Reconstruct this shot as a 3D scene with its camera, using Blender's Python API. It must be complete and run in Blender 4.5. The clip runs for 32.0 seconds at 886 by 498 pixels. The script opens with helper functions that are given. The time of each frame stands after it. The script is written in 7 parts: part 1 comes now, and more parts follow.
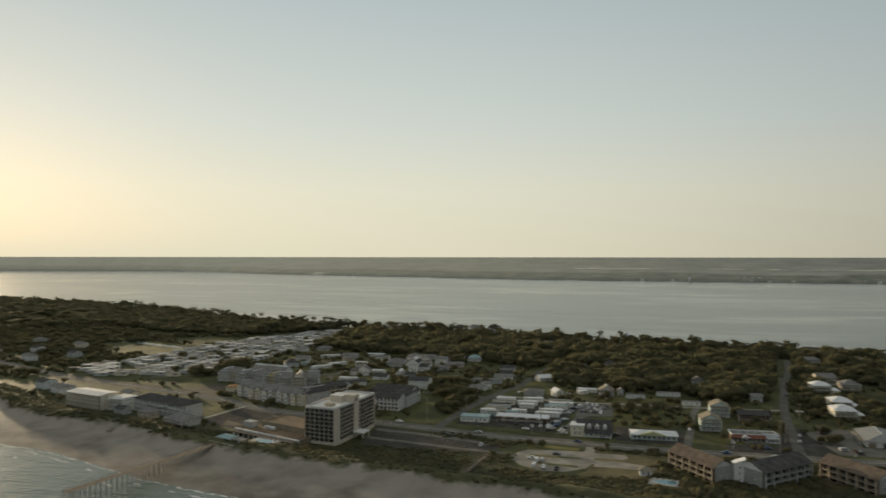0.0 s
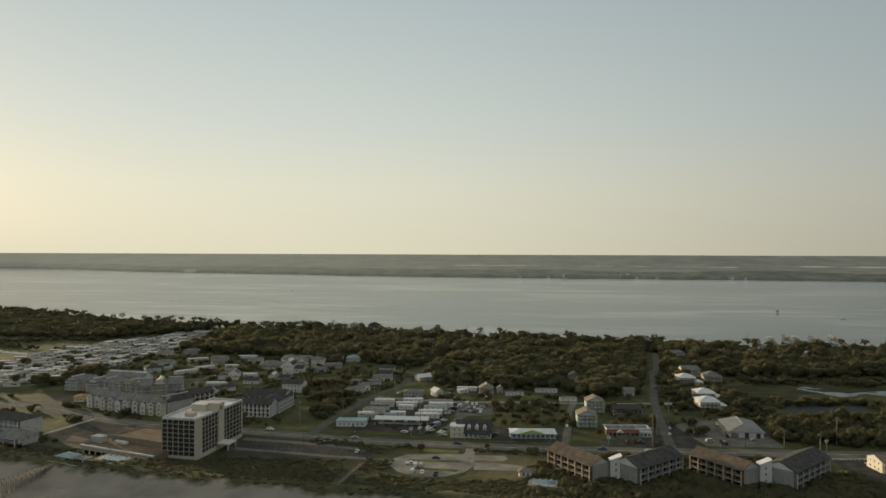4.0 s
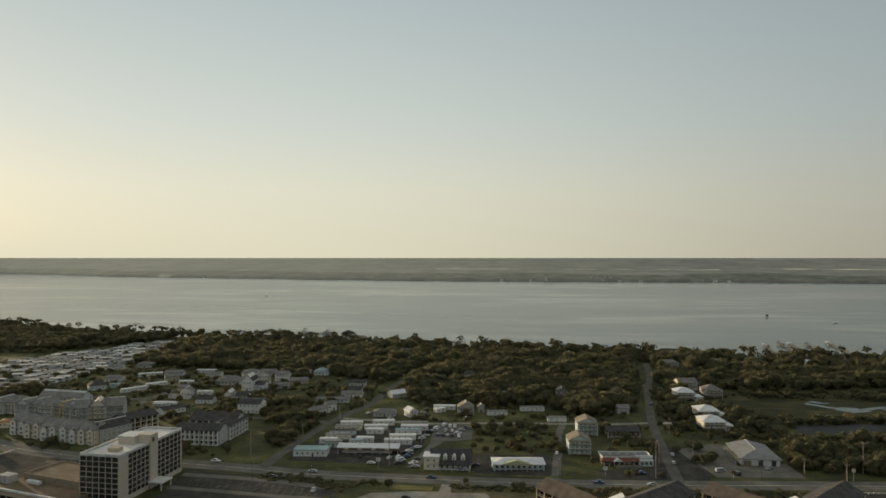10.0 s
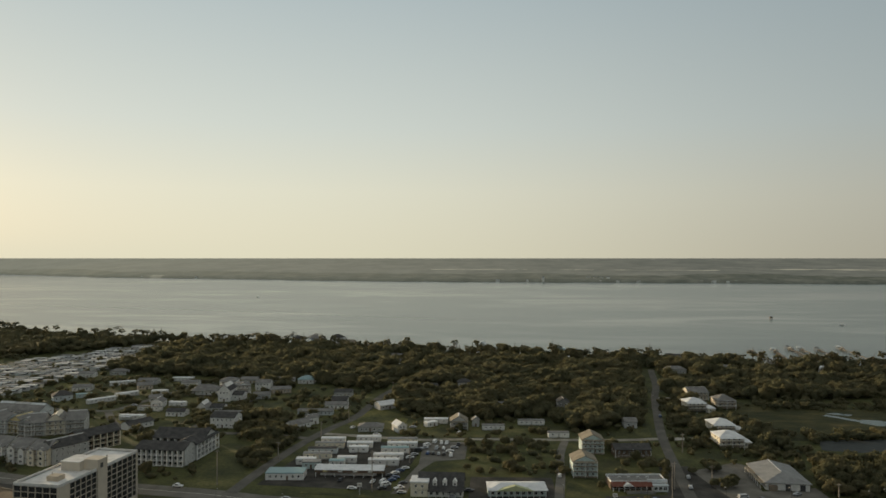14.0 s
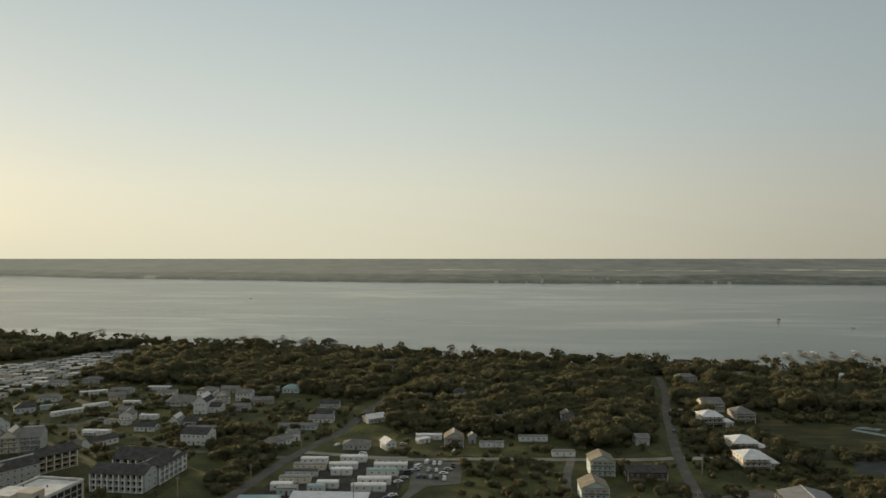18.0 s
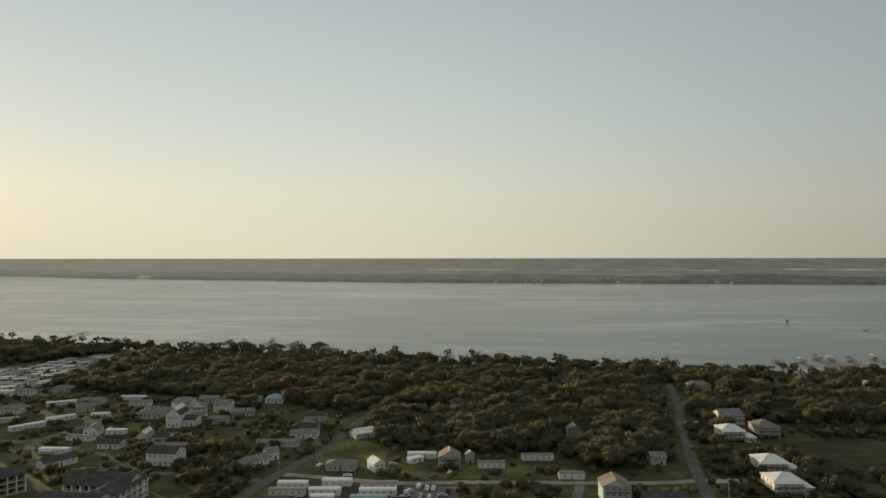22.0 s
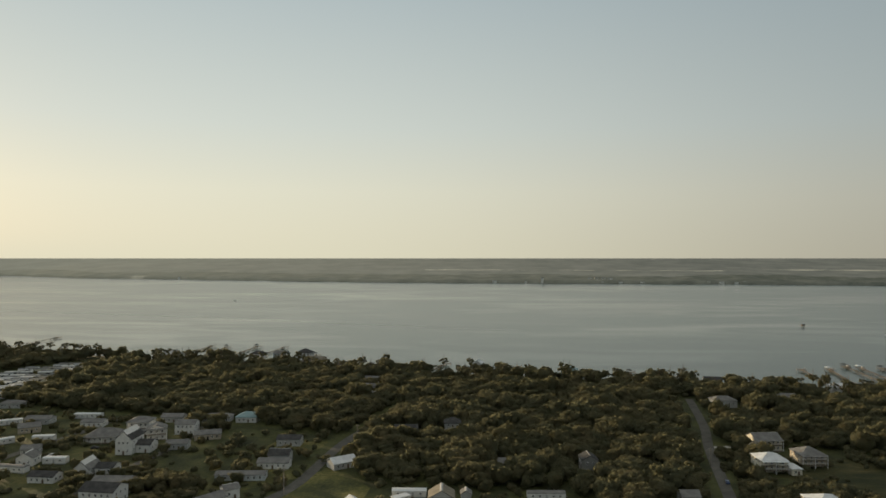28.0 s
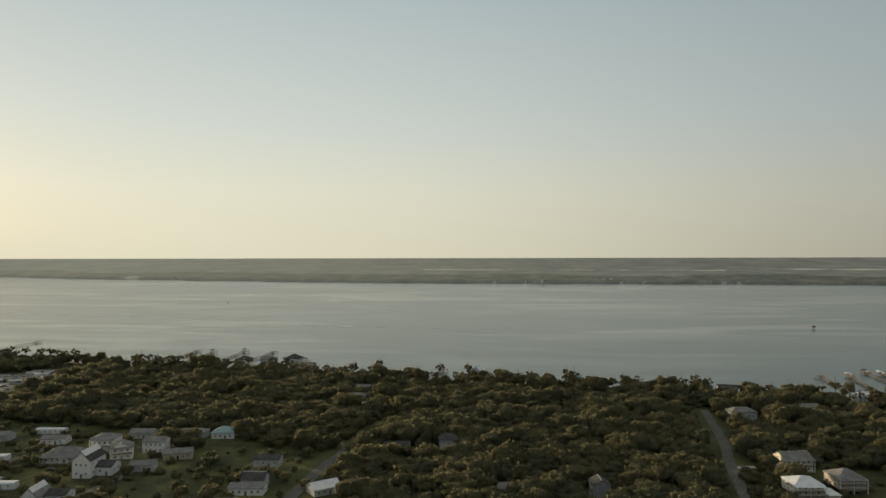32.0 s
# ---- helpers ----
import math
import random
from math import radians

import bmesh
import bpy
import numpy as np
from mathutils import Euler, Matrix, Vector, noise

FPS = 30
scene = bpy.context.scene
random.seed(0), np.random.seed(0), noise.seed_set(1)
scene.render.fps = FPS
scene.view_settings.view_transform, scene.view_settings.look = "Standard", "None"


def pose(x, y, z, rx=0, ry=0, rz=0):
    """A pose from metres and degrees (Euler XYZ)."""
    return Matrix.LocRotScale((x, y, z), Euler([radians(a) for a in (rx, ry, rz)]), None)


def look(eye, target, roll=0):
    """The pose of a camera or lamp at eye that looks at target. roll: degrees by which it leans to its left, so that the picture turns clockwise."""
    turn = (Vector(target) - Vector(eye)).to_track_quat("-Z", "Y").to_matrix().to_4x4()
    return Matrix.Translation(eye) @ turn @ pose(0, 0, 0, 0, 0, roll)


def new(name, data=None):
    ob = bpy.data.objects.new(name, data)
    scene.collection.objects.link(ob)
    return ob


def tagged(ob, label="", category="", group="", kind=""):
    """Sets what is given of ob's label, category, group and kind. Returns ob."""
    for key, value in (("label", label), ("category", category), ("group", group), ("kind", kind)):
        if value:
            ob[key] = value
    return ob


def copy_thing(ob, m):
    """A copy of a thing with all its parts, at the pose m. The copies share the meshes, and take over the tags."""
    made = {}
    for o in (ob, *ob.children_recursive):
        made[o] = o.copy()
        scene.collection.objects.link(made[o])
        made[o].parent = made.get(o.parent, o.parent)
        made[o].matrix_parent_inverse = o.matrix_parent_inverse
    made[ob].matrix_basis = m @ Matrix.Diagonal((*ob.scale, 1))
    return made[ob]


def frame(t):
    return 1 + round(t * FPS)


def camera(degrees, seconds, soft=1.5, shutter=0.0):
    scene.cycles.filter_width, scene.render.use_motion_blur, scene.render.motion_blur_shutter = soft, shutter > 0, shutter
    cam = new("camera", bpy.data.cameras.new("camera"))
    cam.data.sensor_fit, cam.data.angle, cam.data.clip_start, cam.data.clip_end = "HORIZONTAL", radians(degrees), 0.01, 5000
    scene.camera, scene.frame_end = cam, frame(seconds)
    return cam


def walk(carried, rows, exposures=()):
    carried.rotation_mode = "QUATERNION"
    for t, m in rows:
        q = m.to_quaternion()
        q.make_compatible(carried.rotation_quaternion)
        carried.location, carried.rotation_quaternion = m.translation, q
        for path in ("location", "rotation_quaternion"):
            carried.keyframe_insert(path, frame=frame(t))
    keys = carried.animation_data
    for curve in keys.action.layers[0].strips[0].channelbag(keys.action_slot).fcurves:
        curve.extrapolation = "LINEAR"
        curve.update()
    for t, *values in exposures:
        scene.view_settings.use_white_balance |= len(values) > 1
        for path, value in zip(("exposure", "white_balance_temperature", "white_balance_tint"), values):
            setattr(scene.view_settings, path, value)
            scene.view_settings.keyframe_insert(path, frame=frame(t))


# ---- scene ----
cam = camera(65.2, 32.0, soft=1.6, shutter=0.5)
PATH = [
    (0, (1.81, -7.255, 110.645), (1.265, -5.33, 110.659), -0.0),
    (0.5, (1.429, -5.697, 110.622), (1.041, -3.735, 110.632), -0.1),
    (1, (1.023, -4.098, 110.58), (0.697, -2.125, 110.589), 0.0),
    (1.5, (0.651, -2.334, 110.532), (0.359, -0.355, 110.541), 0.2),
    (2, (0.404, -0.236, 110.476), (0.138, 1.746, 110.485), 0.2),
    (3, (0.236, 5.013, 110.324), (0.004, 7.0, 110.332), 0.3),
    (4, (0.303, 11.792, 110.24), (0.091, 13.781, 110.246), 0.2),
    (7, (0.193, 37.201, 110.375), (0.018, 39.193, 110.386), 0.1),
    (9, (0.088, 55.796, 110.365), (-0.076, 57.789, 110.38), 0.0),
    (10, (-0.014, 65.386, 110.342), (-0.174, 67.38, 110.358), 0.0),
    (11, (-0.122, 75.181, 110.326), (-0.278, 77.175, 110.343), -0.0),
    (13, (-0.114, 94.869, 110.175), (-0.266, 96.863, 110.193), -0.0),
    (14, (-0.055, 104.826, 110.102), (-0.204, 106.82, 110.119), -0.0),
    (17, (-0.035, 134.632, 110.038), (-0.18, 136.627, 110.056), 0.0),
    (19, (-0.158, 154.504, 109.938), (-0.302, 156.499, 109.956), -0.0),
    (21, (-0.517, 174.378, 109.837), (-0.658, 176.373, 109.854), -0.0),
    (23, (-0.737, 194.272, 109.733), (-0.877, 196.267, 109.75), -0.1),
    (25, (-0.739, 214.192, 109.702), (-0.879, 216.187, 109.719), -0.0),
    (28, (-1.161, 243.645, 109.757), (-1.3, 245.64, 109.774), -0.0),
    (30, (-1.217, 263.043, 109.862), (-1.354, 265.038, 109.879), -0.0),
    (32, (-1.276, 282.259, 109.979), (-1.412, 284.254, 109.995), -0.1),
]
walk(cam, [(t, look(e, g, r)) for t, e, g, r in PATH])

# ---- light ----
SUN_AZ, SUN_EL = 52.0, 4.9      # degrees to the left of +y, and up
sun_dir = Vector((-math.sin(radians(SUN_AZ)) * math.cos(radians(SUN_EL)), math.cos(radians(SUN_AZ)) * math.cos(radians(SUN_EL)), math.sin(radians(SUN_EL))))
sun = new("sun", bpy.data.lights.new("sun", "SUN"))
sun.data.energy, sun.data.angle, sun.data.color = 5.0, radians(1.5), (1.0, 0.78, 0.50)
sun.matrix_world = look(sun_dir * 1000, (0, 0, 0))

world = bpy.data.worlds.new("evening_sky")
scene.world = world
world.use_nodes = True
wt = world.node_tree
wt.nodes.clear()


def ramp_of(tree, stops):
    r = tree.nodes.new("ShaderNodeValToRGB")
    while len(r.color_ramp.elements) < len(stops):
        r.color_ramp.elements.new(0.5)
    for e, (p, c) in zip(r.color_ramp.elements, stops):
        e.position, e.color = p, (*c, 1)
    return r


sky = wt.nodes.new("ShaderNodeTexSky")
sky.sky_type = "NISHITA"
sky.sun_disc = False
sky.sun_elevation, sky.sun_rotation = radians(SUN_EL), radians(-SUN_AZ)
sky.air_density, sky.dust_density, sky.ozone_density = 1.0, 3.0, 1.5
gen = wt.nodes.new("ShaderNodeTexCoord")
sep = wt.nodes.new("ShaderNodeSeparateXYZ")
wt.links.new(gen.outputs["Generated"], sep.inputs[0])
# hazy evening air: cream towards the horizon, pale blue-grey higher up
away = ramp_of(wt, [(0.0, (0.375, 0.357, 0.29)), (0.07, (0.397, 0.395, 0.34)), (0.17, (0.353, 0.40, 0.397)), (0.36, (0.275, 0.34, 0.37)), (0.6, (0.38, 0.405, 0.39)), (1.0, (0.44, 0.44, 0.41))])
near = ramp_of(wt, [(0.0, (0.80, 0.765, 0.575)), (0.09, (0.79, 0.78, 0.63)), (0.18, (0.665, 0.71, 0.65)), (0.36, (0.48, 0.555, 0.565)), (0.6, (0.46, 0.485, 0.46)), (1.0, (0.44, 0.44, 0.41))])
wt.links.new(sep.outputs[2], away.inputs[0])
wt.links.new(sep.outputs[2], near.inputs[0])
dot = wt.nodes.new("ShaderNodeVectorMath")
dot.operation = "DOT_PRODUCT"
wt.links.new(gen.outputs["Generated"], dot.inputs[0])
dot.inputs[1].default_value = Vector((sun_dir.x, sun_dir.y, 0)).normalized()
side = wt.nodes.new("ShaderNodeMapRange")
side.interpolation_type = "SMOOTHSTEP"
side.inputs[1].default_value, side.inputs[2].default_value = -0.15, 1.0
wt.links.new(dot.outputs["Value"], side.inputs[0])
haze = wt.nodes.new("ShaderNodeMix")
haze.data_type = "RGBA"
wt.links.new(side.outputs[0], haze.inputs[0])
wt.links.new(away.outputs[0], haze.inputs[6])
wt.links.new(near.outputs[0], haze.inputs[7])
dim = wt.nodes.new("ShaderNodeVectorMath")
dim.operation = "SCALE"
dim.inputs[3].default_value = 0.05
wt.links.new(sky.outputs[0], dim.inputs[0])
both = wt.nodes.new("ShaderNodeMix")
both.data_type = "RGBA"
both.inputs[0].default_value = 0.88
wt.links.new(dim.outputs[0], both.inputs[6])
wt.links.new(haze.outputs[2], both.inputs[7])
bg = wt.nodes.new("ShaderNodeBackground")
bg.inputs[1].default_value = 1.06
wt.links.new(both.outputs[2], bg.inputs[0])
wo = wt.nodes.new("ShaderNodeOutputWorld")
wt.links.new(bg.outputs[0], wo.inputs[0])

# ---- materials ----


def material(name, stops, scale=0.2, detail=6.0, rough=0.85, bump=0.0, bump_scale=None, fine=None, per_object=0.0, per_island=0.0, metal=0.0, spec=0.12, glow=0.0, stretch=None, relief=0.3, grain=0.35):
    """A surface whose colour wanders along stops with noise at two scales, in metres of the world; fine relief by bump."""
    m = bpy.data.materials.new(name)
    m.use_nodes = True
    t = m.node_tree
    b = t.nodes["Principled BSDF"]
    b.inputs["Roughness"].default_value = rough
    b.inputs["Metallic"].default_value = metal
    b.inputs["Specular IOR Level"].default_value = spec
    geo = t.nodes.new("ShaderNodeNewGeometry")
    where = geo.outputs["Position"]
    if stretch:
        mp = t.nodes.new("ShaderNodeMapping")
        mp.inputs["Scale"].default_value = stretch
        t.links.new(where, mp.inputs["Vector"])
        where = mp.outputs[0]
    n1 = t.nodes.new("ShaderNodeTexNoise")
    n1.inputs["Scale"].default_value, n1.inputs["Detail"].default_value, n1.inputs["Roughness"].default_value = scale, detail, 0.6
    n2 = t.nodes.new("ShaderNodeTexNoise")
    n2.inputs["Scale"].default_value, n2.inputs["Detail"].default_value = fine or scale * 9, 4
    for n in (n1, n2):
        t.links.new(where, n.inputs["Vector"])
    mix = t.nodes.new("ShaderNodeMath")
    mix.operation = "MULTIPLY_ADD"
    mix.inputs[1].default_value = grain
    t.links.new(n2.outputs[0], mix.inputs[0])
    k = t.nodes.new("ShaderNodeMath")
    k.operation = "MULTIPLY_ADD"
    k.inputs[1].default_value, k.inputs[2].default_value = 1.0, -0.5 * grain
    t.links.new(n1.outputs[0], k.inputs[0])
    t.links.new(k.outputs[0], mix.inputs[2])
    last = mix.outputs[0]
    for amount, out in ((per_object, "object"), (per_island, "island")):
        if amount:
            if out == "object":
                src = t.nodes.new("ShaderNodeObjectInfo").outputs["Random"]
            else:
                src = geo.outputs["Random Per Island"]
            a = t.nodes.new("ShaderNodeMath")
            a.operation = "MULTIPLY_ADD"
            a.inputs[1].default_value = amount
            t.links.new(src, a.inputs[0])
            c = t.nodes.new("ShaderNodeMath")
            c.operation = "ADD"
            c.inputs[1].default_value = -amount / 2
            t.links.new(last, c.inputs[0])
            t.links.new(c.outputs[0], a.inputs[2])
            last = a.outputs[0]
    r = ramp_of(t, stops)
    t.links.new(last, r.inputs[0])
    t.links.new(r.outputs[0], b.inputs["Base Color"])
    # emits its own colour; the far shore uses this as painted haze
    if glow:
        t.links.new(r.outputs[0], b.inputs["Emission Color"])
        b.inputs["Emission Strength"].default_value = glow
    if bump:
        bn = t.nodes.new("ShaderNodeBump")
        bn.inputs["Strength"].default_value = bump
        bn.inputs["Distance"].default_value = relief
        nb = n2
        if bump_scale:
            nb = t.nodes.new("ShaderNodeTexNoise")
            nb.inputs["Scale"].default_value, nb.inputs["Detail"].default_value = bump_scale, 5
            t.links.new(where, nb.inputs["Vector"])
        t.links.new(nb.outputs[0], bn.inputs["Height"])
        t.links.new(bn.outputs[0], b.inputs["Normal"])
    return m


def plain(name, c, vary=0.12, scale=0.6, **kw):
    """One colour with mild weathering."""
    lo, hi = [max(0.0, v * (1 - vary)) for v in c], [min(1.0, v * (1 + vary)) for v in c]
    return material(name, [(0.3, lo), (0.5, c), (0.7, hi)], scale=scale, **kw)


def leafy(m, through_colour):
    """Thin leaves: part of the light that strikes one side leaves by the other."""
    t = m.node_tree
    tr = t.nodes.new("ShaderNodeBsdfTranslucent")
    tr.inputs[0].default_value = (*through_colour, 1)
    mx = t.nodes.new("ShaderNodeMixShader")
    mx.inputs[0].default_value = 0.48
    t.links.new(t.nodes["Principled BSDF"].outputs[0], mx.inputs[1])
    t.links.new(tr.outputs[0], mx.inputs[2])
    t.links.new(mx.outputs[0], t.nodes["Material Output"].inputs[0])
    return m


SAND = material("beach_sand", [(0.3, (0.20, 0.165, 0.125)), (0.5, (0.28, 0.24, 0.185)), (0.7, (0.35, 0.30, 0.235))], 0.06, bump=0.5, bump_scale=0.25)
DUNE = material("dune_scrub", [(0.30, (0.036, 0.04, 0.02)), (0.46, (0.055, 0.057, 0.028)), (0.60, (0.08, 0.078, 0.036)), (0.72, (0.125, 0.11, 0.055)), (0.84, (0.20, 0.165, 0.10))], 0.07, bump=0.9, bump_scale=0.8)
def sand_below(m):
    """Bare sand up to the foot of the dune, with a ragged edge against the scrub."""
    t = m.node_tree
    b = t.nodes["Principled BSDF"]
    scrub = b.inputs["Base Color"].links[0].from_socket
    at = t.nodes.new("ShaderNodeAttribute")
    at.attribute_name = "inland"
    geo = t.nodes.new("ShaderNodeNewGeometry")
    n = t.nodes.new("ShaderNodeTexNoise")
    n.inputs["Scale"].default_value, n.inputs["Detail"].default_value, n.inputs["Roughness"].default_value = 0.09, 6, 0.62
    t.links.new(geo.outputs["Position"], n.inputs["Vector"])
    k = t.nodes.new("ShaderNodeMath")
    k.operation = "MULTIPLY_ADD"
    k.inputs[1].default_value = 18.0
    t.links.new(n.outputs[0], k.inputs[0])
    t.links.new(at.outputs["Fac"], k.inputs[2])
    f = t.nodes.new("ShaderNodeMapRange")
    f.inputs[1].default_value, f.inputs[2].default_value = 53.0, 57.0
    t.links.new(k.outputs[0], f.inputs[0])
    g = t.nodes.new("ShaderNodeTexNoise")
    g.inputs["Scale"].default_value, g.inputs["Detail"].default_value = 0.06, 6
    t.links.new(geo.outputs["Position"], g.inputs["Vector"])
    # wet and packed near the water, dry higher up
    wet = t.nodes.new("ShaderNodeMath")
    wet.operation = "MULTIPLY_ADD"
    wet.inputs[1].default_value, wet.inputs[2].default_value = 0.008, -0.12
    t.links.new(at.outputs["Fac"], wet.inputs[0])
    tone = t.nodes.new("ShaderNodeMath")
    tone.operation = "ADD"
    t.links.new(g.outputs[0], tone.inputs[0])
    t.links.new(wet.outputs[0], tone.inputs[1])
    sand = ramp_of(t, [(0.25, (0.105, 0.094, 0.078)), (0.42, (0.17, 0.153, 0.13)), (0.58, (0.235, 0.212, 0.18)), (0.75, (0.285, 0.258, 0.216))])
    t.links.new(tone.outputs[0], sand.inputs[0])
    mx = t.nodes.new("ShaderNodeMix")
    mx.data_type = "RGBA"
    t.links.new(f.outputs[0], mx.inputs[0])
    t.links.new(sand.outputs[0], mx.inputs[6])
    t.links.new(scrub, mx.inputs[7])
    t.links.new(mx.outputs[2], b.inputs["Base Color"])
    return m


DUNE = sand_below(DUNE)
LAND = material("grassy_land", [(0.30, (0.032, 0.036, 0.018)), (0.44, (0.05, 0.054, 0.023)), (0.56, (0.076, 0.08, 0.029)), (0.68, (0.096, 0.096, 0.038)), (0.82, (0.118, 0.108, 0.055))], 0.045, fine=0.5, bump=0.6, bump_scale=0.9)
MARSH = material("marsh_grass", [(0.3, (0.026, 0.03, 0.014)), (0.46, (0.042, 0.044, 0.018)), (0.6, (0.074, 0.066, 0.026)), (0.74, (0.14, 0.105, 0.042))], 0.05, fine=0.5, bump=0.8, bump_scale=0.8, stretch=(0.6, 1.7, 1))
ASPHALT = material("old_asphalt", [(0.3, (0.115, 0.108, 0.095)), (0.5, (0.155, 0.147, 0.128)), (0.7, (0.20, 0.188, 0.165))], 0.12, fine=1.5, rough=0.95, spec=0.02)
LOT = material("parking_asphalt", [(0.3, (0.045, 0.043, 0.04)), (0.5, (0.065, 0.062, 0.056)), (0.7, (0.10, 0.093, 0.08))], 0.12, fine=1.5, rough=0.95, spec=0.02)
LANEWAY = material("dark_patched_asphalt", [(0.3, (0.092, 0.088, 0.078)), (0.5, (0.122, 0.116, 0.103)), (0.7, (0.16, 0.15, 0.132))], 0.12, fine=1.5, rough=0.95, spec=0.02)
GRAVEL = material("sandy_gravel", [(0.3, (0.16, 0.145, 0.12)), (0.5, (0.25, 0.23, 0.19)), (0.7, (0.36, 0.335, 0.28))], 0.09, fine=0.9, bump=0.3)
DIRT = material("bare_dirt", [(0.3, (0.062, 0.055, 0.04)), (0.5, (0.09, 0.078, 0.056)), (0.7, (0.135, 0.115, 0.08))], 0.08, fine=0.8, bump=0.4)
PAINT = plain("road_paint", (0.62, 0.6, 0.52), 0.2, 0.8)
LEAF = leafy(material("oak_foliage", [(0.22, (0.090, 0.098, 0.062)), (0.42, (0.124, 0.125, 0.072)), (0.6, (0.150, 0.133, 0.073)), (0.8, (0.20, 0.163, 0.088))], 0.05, fine=1.5, per_island=0.16, rough=0.8, spec=0.06, bump=1.0, bump_scale=1.6, relief=0.8, grain=0.8), (0.215, 0.205, 0.115))
PINE = leafy(material("pine_needles", [(0.2, (0.058, 0.06, 0.034)), (0.5, (0.092, 0.09, 0.05)), (0.8, (0.13, 0.118, 0.064))], 0.06, fine=0.5, per_island=0.14, rough=0.65, spec=0.25), (0.18, 0.17, 0.08))
BARK = plain("grey_bark", (0.12, 0.09, 0.065), 0.3, 1.5, rough=0.95)
def sunward_haze(m):
    """Painted haze: the far backdrop's colour and glow pale towards the sun's side, as the sky above it does."""
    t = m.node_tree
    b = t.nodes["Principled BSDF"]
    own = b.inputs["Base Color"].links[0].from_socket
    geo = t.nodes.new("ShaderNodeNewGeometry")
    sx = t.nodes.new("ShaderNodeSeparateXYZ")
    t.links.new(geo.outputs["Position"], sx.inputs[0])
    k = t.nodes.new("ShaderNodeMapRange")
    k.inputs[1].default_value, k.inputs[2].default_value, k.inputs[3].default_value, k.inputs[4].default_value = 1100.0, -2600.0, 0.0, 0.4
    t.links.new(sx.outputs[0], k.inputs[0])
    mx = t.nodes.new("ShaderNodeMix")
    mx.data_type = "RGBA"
    # cream haze colour, mixed in more the further left
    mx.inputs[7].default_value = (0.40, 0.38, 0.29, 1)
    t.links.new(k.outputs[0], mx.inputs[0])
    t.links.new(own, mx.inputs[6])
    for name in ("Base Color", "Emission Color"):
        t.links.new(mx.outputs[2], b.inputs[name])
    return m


# far shore: haze is put into these pale colours and their glow
FAR = sunward_haze(material("hazy_far_woods", [(0.36, (0.108, 0.113, 0.098)), (0.5, (0.128, 0.132, 0.114)), (0.64, (0.152, 0.154, 0.132))], 0.008, fine=0.05, rough=1.0, spec=0.0, glow=0.52, stretch=(1.0, 0.7, 1)))
FARFIELD = material("hazy_pale_marsh", [(0.3, (0.22, 0.21, 0.165)), (0.6, (0.31, 0.295, 0.235))], 0.006, rough=1.0, spec=0.0, glow=0.6)
FARNEAR = sunward_haze(material("hazy_far_shore_woods", [(0.36, (0.066, 0.073, 0.06)), (0.5, (0.086, 0.092, 0.076)), (0.64, (0.112, 0.116, 0.096))], 0.014, fine=0.09, rough=1.0, spec=0.0, glow=0.5, stretch=(1.0, 0.7, 1)))


def water(name, deep, rough, bumps, lo, hi):
    m = material(name, [(0.3, deep), (0.7, [c * 1.5 for c in deep])], 0.004, rough=rough, spec=0.5)
    t = m.node_tree
    b = t.nodes["Principled BSDF"]
    b.inputs["IOR"].default_value = 1.33
    geo = t.nodes.new("ShaderNodeNewGeometry")
    prev = None
    for scale, dist, stretch in bumps:
        mp = t.nodes.new("ShaderNodeMapping")
        mp.inputs["Scale"].default_value = stretch
        mp.inputs["Rotation"].default_value = (0, 0, radians(14))
        n = t.nodes.new("ShaderNodeTexNoise")
        n.inputs["Scale"].default_value, n.inputs["Detail"].default_value = scale, 5
        bn = t.nodes.new("ShaderNodeBump")
        bn.inputs["Strength"].default_value, bn.inputs["Distance"].default_value = 1.0, dist
        t.links.new(geo.outputs["Position"], mp.inputs[0])
        t.links.new(mp.outputs[0], n.inputs["Vector"])
        t.links.new(n.outputs[0], bn.inputs["Height"])
        if prev:
            t.links.new(prev, bn.inputs["Normal"])
        prev = bn.outputs[0]
    t.links.new(prev, b.inputs["Normal"])
    # wind slicks: long calmer streaks, gathered in drifts, reflect more sharply
    fields = []
    for stretch, scale, twist, bent in (((0.3, 1.0, 1), 0.007, 12, 2.2), ((0.45, 1.0, 1), 0.0032, 16, 0.6)):
        mp = t.nodes.new("ShaderNodeMapping")
        mp.inputs["Scale"].default_value, mp.inputs["Rotation"].default_value = stretch, (0, 0, radians(twist))
        n = t.nodes.new("ShaderNodeTexNoise")
        n.inputs["Scale"].default_value, n.inputs["Detail"].default_value, n.inputs["Distortion"].default_value = scale, 5, bent
        t.links.new(geo.outputs["Position"], mp.inputs[0])
        t.links.new(mp.outputs[0], n.inputs["Vector"])
        fields.append(n.outputs[0])
    k = t.nodes.new("ShaderNodeMath")
    k.operation = "MULTIPLY"
    t.links.new(fields[0], k.inputs[0])
    t.links.new(fields[1], k.inputs[1])
    r = t.nodes.new("ShaderNodeMapRange")
    r.interpolation_type = "SMOOTHSTEP"
    r.inputs[1].default_value, r.inputs[2].default_value, r.inputs[3].default_value, r.inputs[4].default_value = 0.20, 0.40, hi, lo
    t.links.new(k.outputs[0], r.inputs[0])
    t.links.new(r.outputs[0], b.inputs["Roughness"])
    return m


